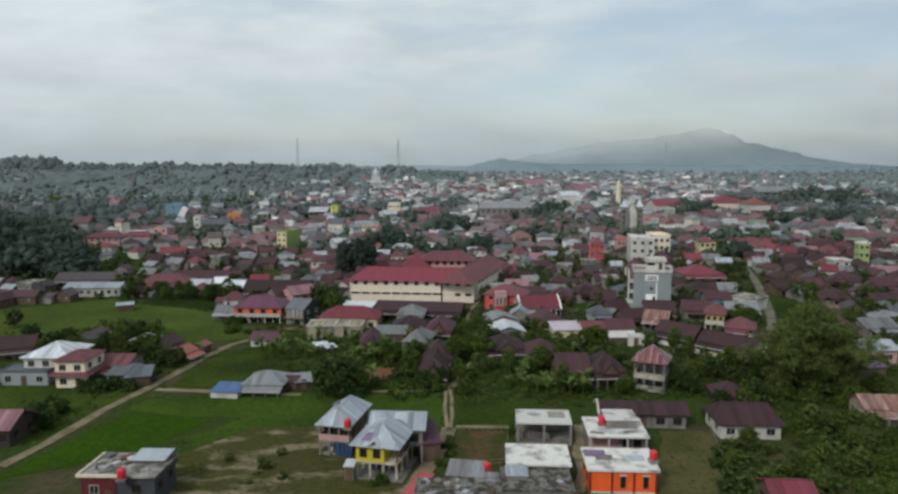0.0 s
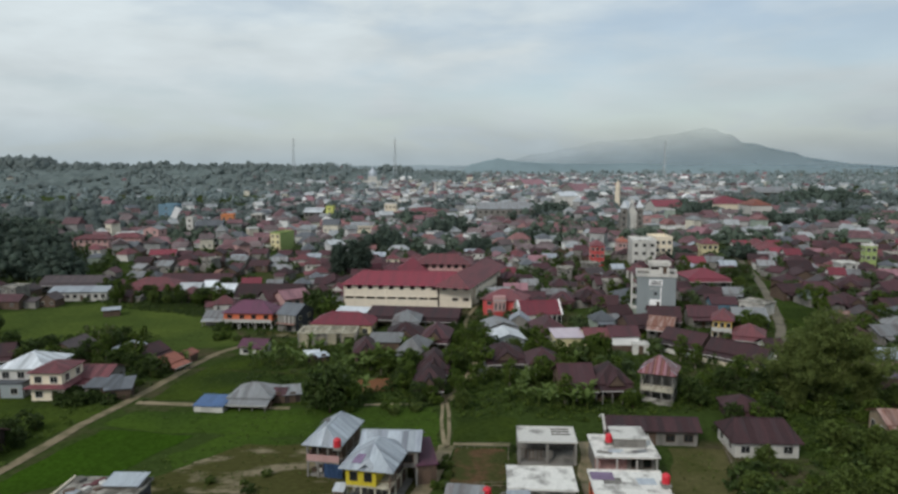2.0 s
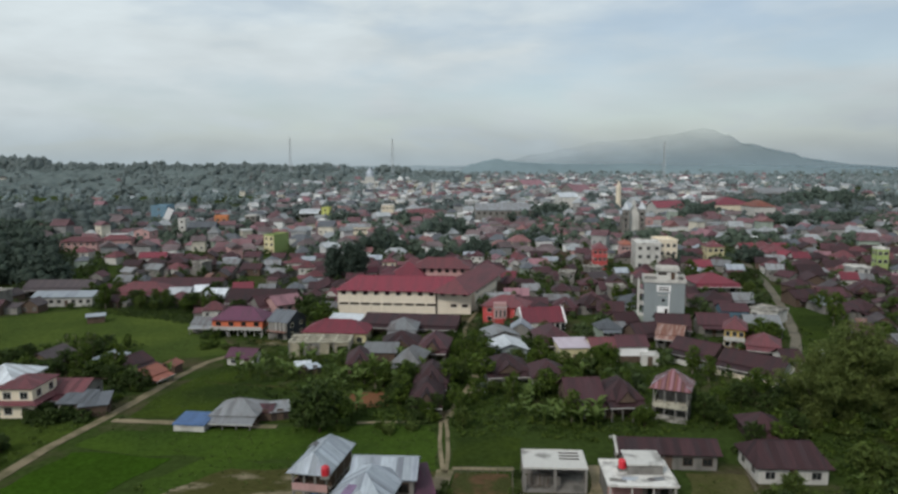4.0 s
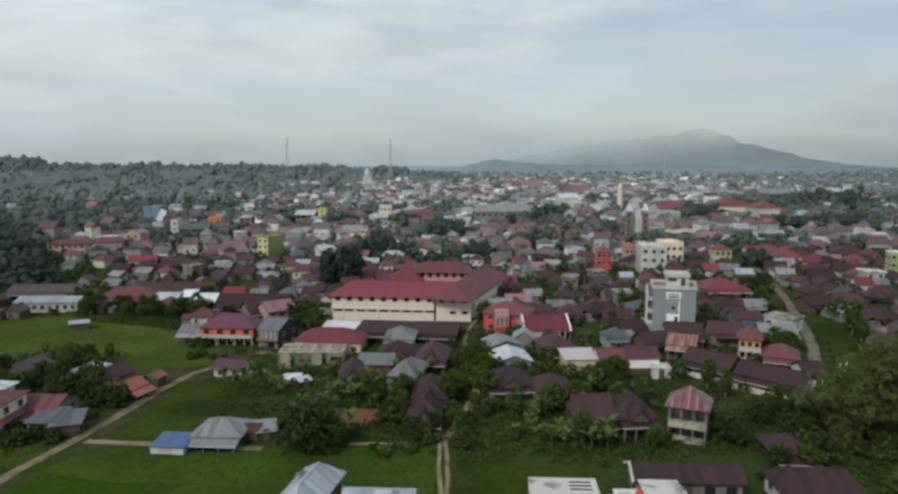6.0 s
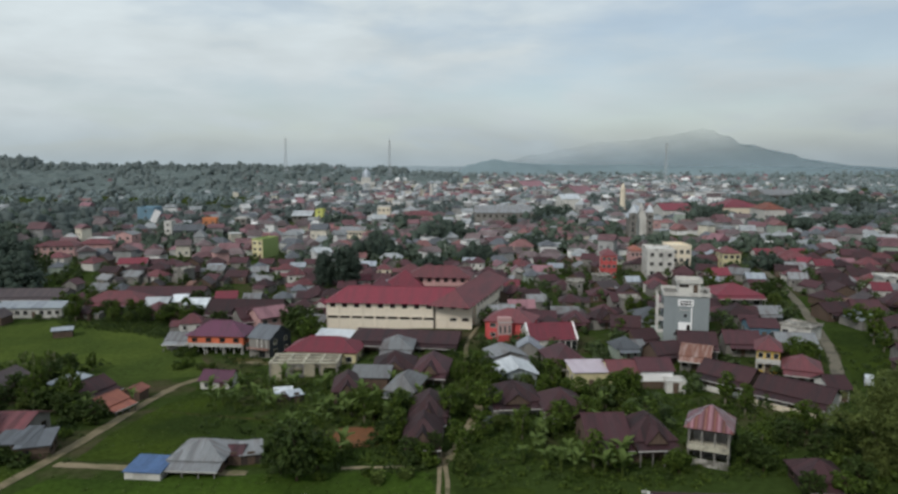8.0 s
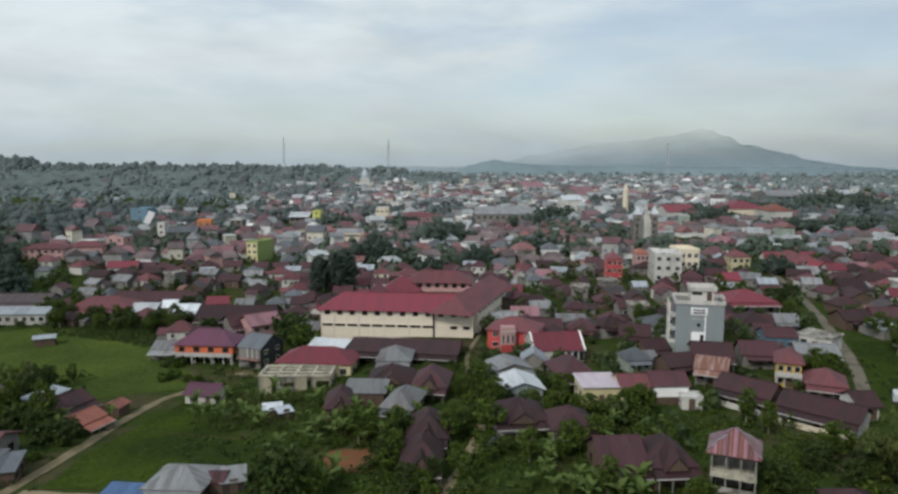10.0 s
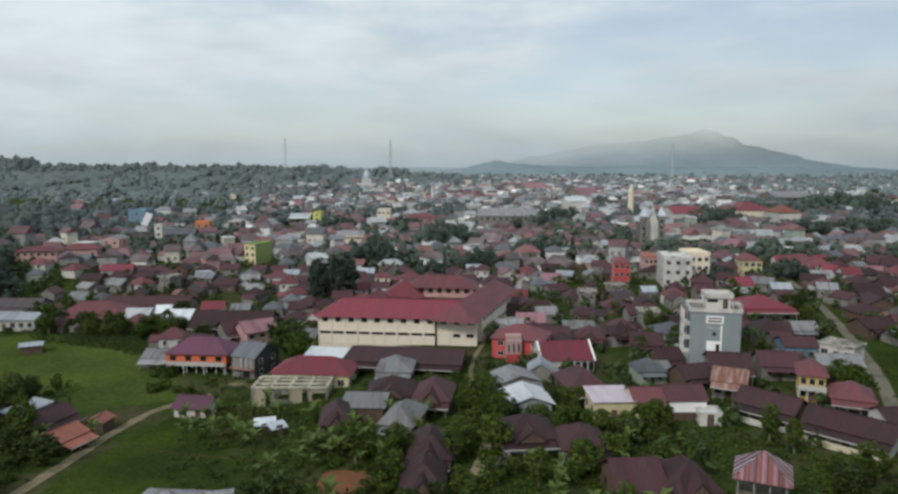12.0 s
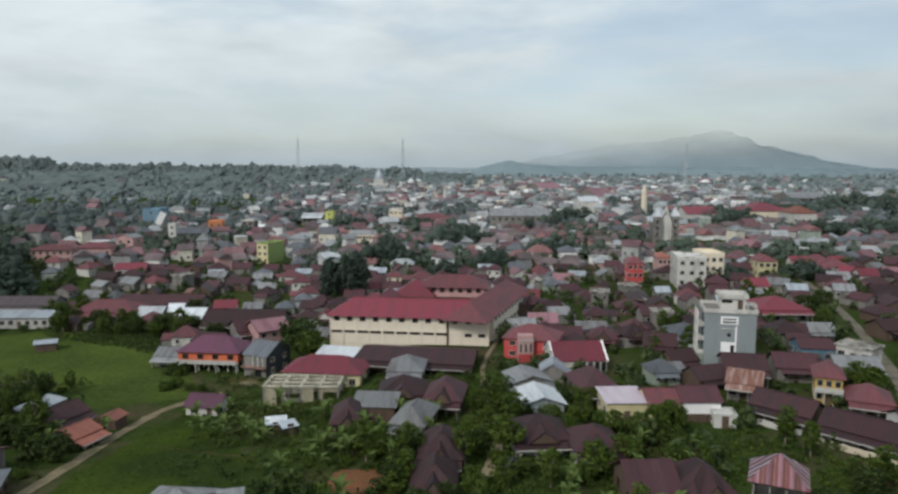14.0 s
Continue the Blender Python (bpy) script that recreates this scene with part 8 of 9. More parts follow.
scatter([SHRUB[0], SHRUB[2], NEAR[2], SHRUB[2], BANANA], [(43.9, 104.0), (77.6, 113.9), (59.5, 86.1), (38.1, 86.3)], 44, 0.5, 0.75, 0.7, False, tight=0.75)
scatter(SHRUB, [(44.3, 112.9), (48.6, 109.2), (41.8, 87.8), (37.6, 87.8)], 12, 0.8, 1.2, 0.6, False, tight=0.75)
scatter(NEAR, [(77.6, 195.2), (84.0, 190.6), (77.0, 173.9), (70.1, 173.8)], 5, 0.55, 0.8, 3.2, False, tight=0.75)
scatter(NEAR, [(84.0, 253.0), (105.3, 248.0), (94.9, 223.0), (75.9, 227.8)], 8, 0.6, 1.0, 1.0, False, tight=0.75)
scatter(NEAR, [(101.7, 209.6), (138.0, 208.9), (111.2, 167.1), (93.3, 167.7)], 16, 0.5, 0.9, 3.0, False, tight=0.75)
scatter(NEAR + [NEAR[1]], [(-137.1, 277.0), (-83.0, 271.1), (-75.1, 241.1), (-121.7, 247.2)], 30, 0.5, 0.9, 1.0, False, tight=0.75)
scatter(NEAR + [NEAR[1]], [(-118.0, 187.0), (-84.0, 190.0), (-74.0, 177.0), (-68.0, 152.0), (-100.0, 165.0)], 26, 0.5, 0.85, 1.0, False, tight=0.75)
scatter([BARE], [(-104.2, 198.5), (-89.9, 198.3), (-79.4, 174.6), (-92.1, 174.8)], 22, 0.7, 1.0, 0.3, False, tight=0.75)
scatter([NEAR[1], SHRUB[1], SHRUB[1]], [(-82.2, 126.8), (-72.3, 126.7), (-65.9, 114.6), (-70.9, 110.1)], 9, 0.4, 0.6, 0.6, False, tight=0.75)
scatter([SHRUB[1], SHRUB[0], NEAR[1]], [(-99.5, 198.3), (-99.5, 206.4), (-87.5, 190.8), (-70.9, 158.3), (-59.7, 158.3), (-57.8, 141.1), (-62.5, 141.1)], 18, 0.4, 0.7, 0.5, False, tight=0.75)
scatter(NEAR + SHRUB, [(-93.9, 198.4), (-81.7, 194.9), (-65.0, 152.7), (-70.2, 149.6)], 14, 0.38, 0.6, 0.5, False, tight=0.75)
scatter([SHRUB[1]], [(-76.9, 141.7), (-65.9, 141.5), (-62.3, 129.9), (-71.1, 130.6)], 10, 0.7, 1.0, 0.3, False, tight=0.6)
scatter(NEAR + SHRUB, [(-95.8, 261.9), (-64.3, 250.5), (-60.1, 233.9), (-83.0, 234.1)], 8, 0.5, 0.8, 1.0, False, tight=0.75)
scatter(SHRUB, [(-70.1, 212.7), (-61.1, 212.6), (-54.3, 191.2), (-63.5, 194.7)], 8, 0.6, 1.0, 0.6, False, tight=0.75)
scatter(NEAR + SHRUB, [(-8.7, 152.2), (1.0, 152.0), (1.6, 140.5), (-11.8, 140.6)], 9, 0.5, 0.8, 0.4, False, tight=0.5)
scatter(NEAR, [(17.8, 180.5), (26.3, 177.0), (23.3, 162.1), (15.3, 162.2)], 4, 0.4, 0.65, 0.8, False, tight=0.75)
scatter(NEAR, [(31.8, 172.1), (38.8, 170.3), (34.7, 156.8), (27.1, 157.0)], 6, 0.5, 0.75, 0.8, False, tight=0.75)
scatter(NEAR, [(76.2, 183.4), (83.2, 185.9), (75.4, 165.2), (68.4, 165.7)], 7, 0.5, 0.75, 2.6, False, tight=0.75)
scatter(NEAR, [(43.5, 239.4), (61.7, 234.9), (52.4, 194.2), (33.8, 195.9)], 10, 0.45, 0.8, 0.8, False, tight=0.75)
scatter(SHRUB, [(-20.0, 126.3), (-16.1, 129.4), (-1.6, 129.3), (-1.6, 126.1)], 5, 0.5, 0.8, 0.5, False, tight=0.75)
scatter(SHRUB, [(-42.5, 101.0), (-21.4, 102.9), (-18.8, 89.5), (-38.0, 89.6)], 8, 0.3, 0.6, 0.5, False, tight=0.75)
CLUMPS = [(-70, 499, 6.1, 6.2, 10), (-31, 353, 4.0, 4.1, 13), (0, 414, 6.9, 7.1, 16), (15, 340, 3.7, 4.0, 10), (66, 511, 10.1, 10.3, 13), (45, 379, 5.8, 5.9, 8), (-4, 324, 3.2, 3.6, 7), (170, 490, 8.0, 8.2, 14),
          (231, 556, 12.7, 13.0, 11), (213, 449, 6.7, 6.9, 9), (313, 583, 14.5, 14.8, 17), (97, 293, 3.0, 3.6, 6), (126, 300, 2.9, 4.0, 7), (236, 442, 8.3, 8.5, 11), (-27, 507, 5.5, 5.6, 9), (88, 438, 3.8, 4.0, 8), (-168, 412, 4.0, 4.0, 6), (-129, 445, 5.0, 5.0, 8), (-222, 425, 9.0, 6.0, 15), (-246, 432, 6.0, 6.0, 14)]
FOOT.extend((a, b, 1.25 * max(c, d)) for a, b, c, d, _ in CLUMPS)

# kept clear so that the camera sees the tall houses
FOOT.extend([(-150, 408, 9), (-141, 447, 8), (-181, 466, 8), (-82, 342, 6), (-140, 306, 5)])

# undergrowth: countless small tufts over the thickets and gardens
def undergrowth(name, label, outlines, density, material, rmin, rmax, per, size, fields=False, tight=0.6):
    c, r = [], []
    for o in outlines:
        xs, ys = [p[0] for p in o], [p[1] for p in o]
        area = (max(xs) - min(xs)) * (max(ys) - min(ys))
        for _ in range(int(area * density)):
            x, y = rng.uniform(min(xs), max(xs)), rng.uniform(min(ys), max(ys))
            if inside(o, x, y) and free(x, y, 0.4, fields, tight):
                k = rng.uniform(rmin, rmax)
                c.append((x, y, ground_z(x, y) + k * 0.45))
                r.append(k)
    if c:
        tagged(new(name, leaf_mesh(name, c, r, per, size, material, 0.7)), label, "undergrowth", kind="stuff")


undergrowth("undergrowth", "tangled mid-green undergrowth of weeds and creepers", [[(-54.4, 194.5), (-2.3, 185.3), (-1.7, 132.7), (-16.4, 132.1), (-27.8, 145.0), (-43.4, 167.2)], [(1.7, 192.1), (50.7, 189.7), (63.8, 164.9), (51.4, 128.8), (26.8, 122.2), (1.6, 125.4)], [(44.8, 112.9), (122.3, 182.8), (58.6, 84.6), (37.1, 84.8)]], 0.48, "leaf_mid", 0.4, 1.0, 20, 0.22)
undergrowth("undergrowth", "dark green undergrowth round the houses", [[(-59.2, 212.6), (79.7, 198.3), (50.2, 125.6), (-36.7, 129.6)], [(72.6, 186.3), (130.2, 194.9), (58.6, 84.6), (37.1, 84.8)], [(-136.6, 195.3), (-84.2, 205.3), (-55.3, 133.2), (-94.4, 133.6)]], 0.16, "leaf_dark", 0.5, 1.0, 18, 0.26)
undergrowth("scrub", "dark green scrub across the upper meadow", [[(-133.2, 259.0), (-114.9, 264.4), (-86.4, 257.3), (-73.9, 241.2), (-69.8, 221.5), (-82.9, 226.9), (-101.0, 235.4), (-113.0, 238.2)], [(-112.4, 254.7), (-88.0, 258.2), (-71.2, 236.4), (-72.6, 224.3), (-101.9, 236.0)]], 0.5, "leaf_dark", 0.5, 1.1, 16, 0.26)
undergrowth("scrub", "low scrub creeping over the meadow edge", [[(-124.3, 259.8), (-88.3, 250.6), (-59.3, 233.9), (-63.6, 223.6), (-94.1, 234.2), (-115.8, 239.1)], [(-128.9, 257.6), (-76.5, 249.4), (-70.6, 229.6), (-107.7, 234.5)], [(-26.6, 129.5), (-16.2, 130.1), (-15.7, 126.2), (-25.7, 124.7)], [(-34.2, 114.9), (-32.8, 112.8), (-41.0, 105.3), (-47.4, 98.6), (-49.0, 100.2), (-42.2, 107.1)], [(-83.8, 129.4), (-73.0, 130.0), (-59.6, 129.8), (-64.8, 107.7), (-68.9, 101.2)]], 0.07, "leaf_mid", 0.5, 1.2, 22, 0.24)
undergrowth("grass_tufts", "rough tufts of grass on the meadows", [[(-57.9, 129.2), (-1.7, 130.0), (-1.0, 112.8), (-36.0, 114.4)], [(-45.6, 106.4), (-35.7, 114.9), (-0.7, 112.8), (-6.1, 86.5), (-37.6, 86.7)], [(-56.8, 141.4), (-53.8, 183.9), (-24.6, 140.5), (-25.3, 131.5)], [(34.9, 111.2), (43.7, 111.2), (37.9, 88.5), (28.2, 88.5)]], 0.34, "leaf_lime", 0.14, 0.30, 7, 0.14, False)

# ---------------------------------------------------------------- the town


def small_window():
    """A window of the farther streets: frame and dark pane in one mesh."""
    if "small" not in cache:
        bm = bmesh.new()
        box(bm, -0.78, -0.06, -0.66, 0.78, 0.02, 0.66)
        box(bm, -0.62, -0.08, -0.52, 0.62, 0.01, 0.52)
        bm.faces.ensure_lookup_table()
        for f in bm.faces[6:]:
            f.material_index = 1
        cache["small"] = mesh("window", bm, "frame")
        cache["small"].materials.append(M["glass"])
    return cache["small"]


def town_house(label, w, d, eave, rise, kind, wall, roof, annexe="dark", plain=False):
    """A house of the town: main block, a lower annexe at one side, windows, and in the nearer streets a door and a veranda."""
    root = thing("house", label, "house", 0, 0, z=0)
    add_body(root, w, d, -1.0, eave, wall, kind, rise)
    add_roof(root, kind, w, d, eave, rise, roof, 0.6, cap=not plain)
    for u in (-w * 0.28, w * 0.28):
        if plain:
            part("window", small_window(), None, root, at=pose(u, -d / 2, eave - 1.25))
        else:
            window(root, u, -d / 2, eave - 1.25, 1.3, 1.1)
    aw, ad, ae = w * 0.5, d * 0.62, min(eave, 3.0) * 0.82
    at = pose(w / 2 + aw * 0.32, d * 0.16, 0) if len(label) % 2 else pose(-w / 2 - aw * 0.3, -d * 0.12, 0)
    part("annexe_wall", box(bmesh.new(), -aw / 2, -ad / 2, -1.0, aw / 2, ad / 2, ae), "cement", root, at=at)
    add_roof(root, "shed" if len(label) % 3 else "gable_y", aw, ad, ae, 1.1, annexe, 0.4, name="annexe_roof", at=at, cap=False)
    if plain:
        return root
    door(root, 0, -d / 2, 0.05)
    if kind != "flat" and eave < 4:
        bm = bmesh.new()
        sheet(bm, [[(-w * 0.42, -d / 2 - 2.3, eave - 0.7), (w * 0.42, -d / 2 - 2.3, eave - 0.7), (w * 0.42, -d / 2, eave - 0.12), (-w * 0.42, -d / 2, eave - 0.12)]], 0.07)
        part("veranda_roof", bm, roof, root)
        if kind == "hip" and roof in ("brown", "maroon", "dark"):
            add_gablet(root, w, d, eave, rise, 0.6, roof)
    return root


def small_house(label, w, d, eave, rise, kind, wall, roof):
    """A house far back in the streets: walls, roof and a window."""
    root = thing("house", label, "house", 0, 0, z=0)
    add_body(root, w, d, -1.0, eave, wall, kind, rise)
    add_roof(root, kind, w, d, eave, rise, roof, 0.6, cap=False)
    part("window", small_window(), None, root, at=pose(w * 0.2, -d / 2, eave - 1.25))
    return root


KINDS = [
    ("house with a maroon gabled roof", 9, 8, 2.9, 2.3, "gable_x", "cement", "maroon", "brown"),
    ("house with a brown rusted gabled roof", 10, 8, 2.8, 2.3, "gable_x", "wood", "brown", "zinc"),
    ("house with a dark weathered roof", 9, 9, 2.8, 2.5, "gable_y", "wood", "dark", "rust"),
    ("house with a brown hipped roof", 10, 9, 3.0, 2.5, "hip", "cement", "brown", "maroon"),
    ("house with a brick-red hipped roof", 11, 9, 3.2, 2.6, "hip", "offwhite", "brick", "brick"),
    ("house with a grey zinc roof", 9, 8, 2.8, 2.0, "gable_x", "cement", "zinc", "dark"),
    ("house with a grey hipped roof", 9, 9, 3.0, 2.2, "hip", "mint", "greyroof", "zinc"),
    ("two-storey house with a maroon hipped roof", 8, 9, 5.6, 2.3, "hip", "offwhite", "maroon", "brown"),
    ("house with a faded pink roof", 10, 8, 3.0, 2.2, "gable_x", "offwhite", "pinkroof", "zinc"),
    ("long house with a maroon roof", 15, 8, 3.0, 2.3, "gable_x", "wood", "maroon", "dark"),
    ("two-storey cream house with a brick roof", 8, 8, 5.8, 2.1, "hip", "cream", "brick", "maroon"),
    ("house with a pale zinc roof", 8, 7, 2.8, 1.7, "gable_x", "cement", "pale", "brown"),
    ("two-storey cement house with a flat roof", 8, 9, 5.4, 0.5, "flat", "cement", "oldslab", "brown"),
    ("timber house with a brown hipped roof and front gable", 9, 9, 2.8, 2.6, "hip", "wood", "maroon", "brown"),
    ("white-walled house with a bright red gabled roof", 9, 8, 3.2, 2.4, "gable_x", "offwhite", "red", "maroon"),
    ("white two-storey house with a flat roof", 7, 8, 6.0, 0.5, "flat", "offwhite", "slab", "brick"),
]
SHARE = np.array([12, 13, 9, 11, 7, 10, 6, 2, 4, 4, 1.8, 4, 1, 9, 4, 1.2], float)
STREETS = np.array([14, 17, 10, 13, 0.8, 8, 4, 0, 1, 3, 0, 2.5, 0, 14, 0.2, 0], float)
FULL = [town_house(*k) for k in KINDS]
PLAIN = [town_house(*k, plain=True) for k in KINDS]
SMALL = [small_house(*k[:8]) for k in KINDS]


def in_view(x, y, margin=12):
    return abs(x) < 0.68 * y + margin


def fill_town(y0, y1, step, kinds, keep, where=None, size=0.92, share=None):
    made = 0
    y = y0
    while y < y1:
        x = -0.7 * y - 20 + rng.uniform(0, step)
        while x < 0.7 * y + 20:
            px, py = x + rng.uniform(-0.28, 0.28) * step, y + rng.uniform(-0.3, 0.3) * step
            i = int(rng.choice(len(KINDS), p=(SHARE if share is None else share) / (SHARE if share is None else share).sum()))
            wood = px < -0.515 * py and 268 < py < 356
            if rng.random() < keep and (where is None or where(px, py)) and not wood and in_view(px, py) and free(px, py, size * (4.6 if KINDS[i][1] < 12 else 6.4), True, 0.8):
                turn = 8 * math.sin(px * 0.011 + py * 0.006) - 6 + rng.normal() * 11 + (90 if rng.random() < 0.22 else 0)
                s = rng.uniform(0.78, 1.12) * size
                copy_thing(kinds[i], pose(px, py, ground_z(px, py), 0, 0, turn) @ Matrix.Diagonal((s, s, rng.uniform(0.9, 1.15) * size ** 0.4, 1)))["group"] = "town houses"
                FOOT.append((px, py, 5.0 * s))
                made += 1
            x += step * rng.uniform(0.92, 1.12)
        y += step * 0.98
    return made



fill_town(150, 232, 9.6, FULL, 0.90, lambda x, y: (x > 14 and y > 174) or (x > 84 and y > 162), 0.80, STREETS)
fill_town(232, 316, 9.7, PLAIN, 0.86, size=0.72)
fill_town(316, 326, 9.7, SMALL, 0.84, size=0.72)

# the templates have served
for ob in (*NEAR, *SHRUB, TALL, BAMBOO, BANANA, BARE, *FULL, *PLAIN, *SMALL):
    for o in (*ob.children_recursive, ob):
        bpy.data.objects.remove(o)


def far_town():
    """The crowded far quarters: hundreds of small houses nobody could count."""
    # most of these colours are greyed to carry the distance haze
    names = ["hazed_maroon", "hazed_brown", "pinkroof", "hazed_zinc", "hazed_pale", "far_white", "greyroof", "far_white", "hazed_cement", "hazed_cream", "hazed_brick"]
    verts, faces, slots = [], [], []
    g = np.random.default_rng(3)

    def add(vs, fs, slot):
        k = len(verts)
        verts.extend(vs)
        for f in fs:
            faces.append([k + q for q in f])
            slots.append(slot)
    y = 330.0
    while y < 1500:
        step = 10.4 + max(0.0, y - 400) * 0.006
        x = -0.69 * y
        while x < 0.69 * y:
            px, py = x + g.uniform(-0.3, 0.3) * step, y + g.uniform(-0.4, 0.4) * step
            centre = math.exp(-((px - 0.22 * py) / (0.30 * py)) ** 2)
            lefthill = math.exp(-((px + 0.10 * py) / (0.14 * py)) ** 2) * (py < 1150)
            p = 0.34 + 0.58 * max(centre, 0.9 * lefthill)
            if py < 560:
                p = max(p, 0.74) * (not (px < -0.535 * py and py < 356))
            if px < -0.24 * py:
                p *= 1 - 0.95 * smooth((py - 470) / 200) * smooth((-px / py - 0.24) / 0.06)
            if px > 0.40 * py:
                p *= 1 - 0.6 * smooth((py - 430) / 60)
            if px < 0.04 * py:
                p *= 1 - 0.93 * smooth((py - 960) / 90)
            if g.random() < p and free(px, py, 5.2, True, 0.9):
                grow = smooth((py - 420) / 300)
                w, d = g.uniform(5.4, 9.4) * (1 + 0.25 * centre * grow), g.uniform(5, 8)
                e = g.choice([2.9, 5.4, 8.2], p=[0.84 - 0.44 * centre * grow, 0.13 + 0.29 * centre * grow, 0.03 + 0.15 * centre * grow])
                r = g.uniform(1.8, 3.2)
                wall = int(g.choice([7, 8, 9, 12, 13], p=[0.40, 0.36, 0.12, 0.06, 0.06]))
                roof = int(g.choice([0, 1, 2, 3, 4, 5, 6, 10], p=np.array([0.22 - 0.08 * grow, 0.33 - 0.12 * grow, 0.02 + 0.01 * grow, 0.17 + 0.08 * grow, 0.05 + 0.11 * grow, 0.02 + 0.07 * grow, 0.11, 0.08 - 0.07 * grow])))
                t, z = g.normal() * 0.38 + (1.57 if g.random() < 0.3 else 0), ground_z(px, py)
                co, si = math.cos(t), math.sin(t)

                def at(a, b, c):
                    return (px + a * co - b * si, py + a * si + b * co, z + c)
                a, b = w / 2, d / 2
                add([at(-a, -b, -2), at(a, -b, -2), at(a, b, -2), at(-a, b, -2), at(-a, -b, e), at(a, -b, e), at(a, b, e), at(-a, b, e)],
                    [(0, 1, 5, 4), (1, 2, 6, 5), (2, 3, 7, 6), (3, 0, 4, 7), (4, 5, 6, 7)], wall)
                if g.random() < 0.05 + 0.35 * centre * grow:
                    add([at(-a - 0.2, -b - 0.2, e), at(a + 0.2, -b - 0.2, e), at(a + 0.2, b + 0.2, e), at(-a - 0.2, b + 0.2, e), at(-a - 0.2, -b - 0.2, e + 0.6), at(a + 0.2, -b - 0.2, e + 0.6), at(a + 0.2, b + 0.2, e + 0.6), at(-a - 0.2, b + 0.2, e + 0.6)],
                        [(0, 1, 5, 4), (1, 2, 6, 5), (2, 3, 7, 6), (3, 0, 4, 7), (4, 5, 6, 7)], int(g.choice([4, 5, 7, 8])))
                else:
                    k = b * 0.8 if g.random() < 0.5 else -0.6
                    a, b = a + 0.6, b + 0.6
                    add([at(-a, -b, e - 0.1), at(a, -b, e - 0.1), at(a, b, e - 0.1), at(-a, b, e - 0.1), at(-a + max(k, 0.0), 0, e + r), at(a - max(k, 0.0), 0, e + r)],
                        [(0, 1, 5, 4), (2, 3, 4, 5), (3, 0, 4), (1, 2, 5)], roof)
                for i in range(int(w / 3)):
                    for f in range(int(e / 3.1)):
                        u, h = -w / 2 + 1.5 + 3 * i, 1.2 + 3.1 * f
                        add([at(u - 0.6, -d / 2 - 0.05, h), at(u + 0.6, -d / 2 - 0.05, h), at(u + 0.6, -d / 2 - 0.05, h + 1.2), at(u - 0.6, -d / 2 - 0.05, h + 1.2)], [(0, 1, 2, 3)], 11)
            x += step * g.uniform(0.9, 1.2)
        y += step * 0.95
    me = bpy.data.meshes.new("far_houses")
    me.from_pydata(verts, [], faces)
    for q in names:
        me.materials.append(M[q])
    for q in ("hazed_window", "pink", "mint"):
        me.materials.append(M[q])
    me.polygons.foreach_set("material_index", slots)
    tagged(new("far_houses", me), "crowded small houses of the far town quarters", "houses", kind="stuff")


far_town()


def lump_shape(detail):
    """A rough rounded leaf mass."""
    bm = bmesh.new()
    bmesh.ops.create_icosphere(bm, subdivisions=detail, radius=1.0)
    bm.verts.ensure_lookup_table()
    v = np.array([q.co[:] for q in bm.verts])
    f = np.array([[q.index for q in face.verts] for face in bm.faces if face.calc_center_median().z > -0.45])
    bm.free()
    return v, f


LUMPS = {1: lump_shape(1), 2: lump_shape(2)}


def far_trees(name, label, count, place, per, size, material, clumps=4, core=0.9, detail=1, sink=0.0, squat=0.85, uneven=0.30):
    """Woods seen from afar: each crown a heap of uneven leaf masses with loose leaves round the outline."""
    g = np.random.default_rng(17)
    c, rr, vs, fs = [], [], [], []
    shape, faces = LUMPS[detail]
    for _ in range(count):
        q = place(g)
        if q is None:
            continue
        x, y, s = q
        z = ground_z(x, y) - sink * s
        tall = g.uniform(0.85, 1.35)
        for k in range(clumps):
            a = 6.2832 * k / max(1, clumps - 1) + g.uniform(0, 1.2)
            far = g.uniform(0.45, 0.95) * (k > 0)
            o = np.array((x + s * far * math.cos(a), y + s * far * math.sin(a), z + s * tall * (g.uniform(0.5, 1.15) if k else 1.4)))
            r = s * g.uniform(0.36, 0.72)
            c.append(tuple(o))
            rr.append(r)
            n = 1 + uneven * g.normal(size=len(shape)).clip(-1.5, 1.5)
            t = g.uniform(0, 6.28)
            m = shape @ np.array(((math.cos(t), math.sin(t), 0), (-math.sin(t), math.cos(t), 0), (0, 0, 1)))
            fs.append(faces + len(shape) * len(vs))
            vs.append(m * n[:, None] * core * r * np.array((1, 1, squat)) + o)
    ob = tagged(new(name, leaf_mesh(name, c, np.array(rr) * 1.05, per, size, material, 0.9, calm=True)), label, "trees", kind="stuff")
    me = bpy.data.meshes.new("leaf_mass")
    me.from_pydata(np.concatenate(vs).tolist(), [], np.concatenate(fs).tolist())
    me.materials.append(M[material])
    me.polygons.foreach_set("use_smooth", [True] * len(me.polygons))
    part("leaf_mass", me, None, ob)


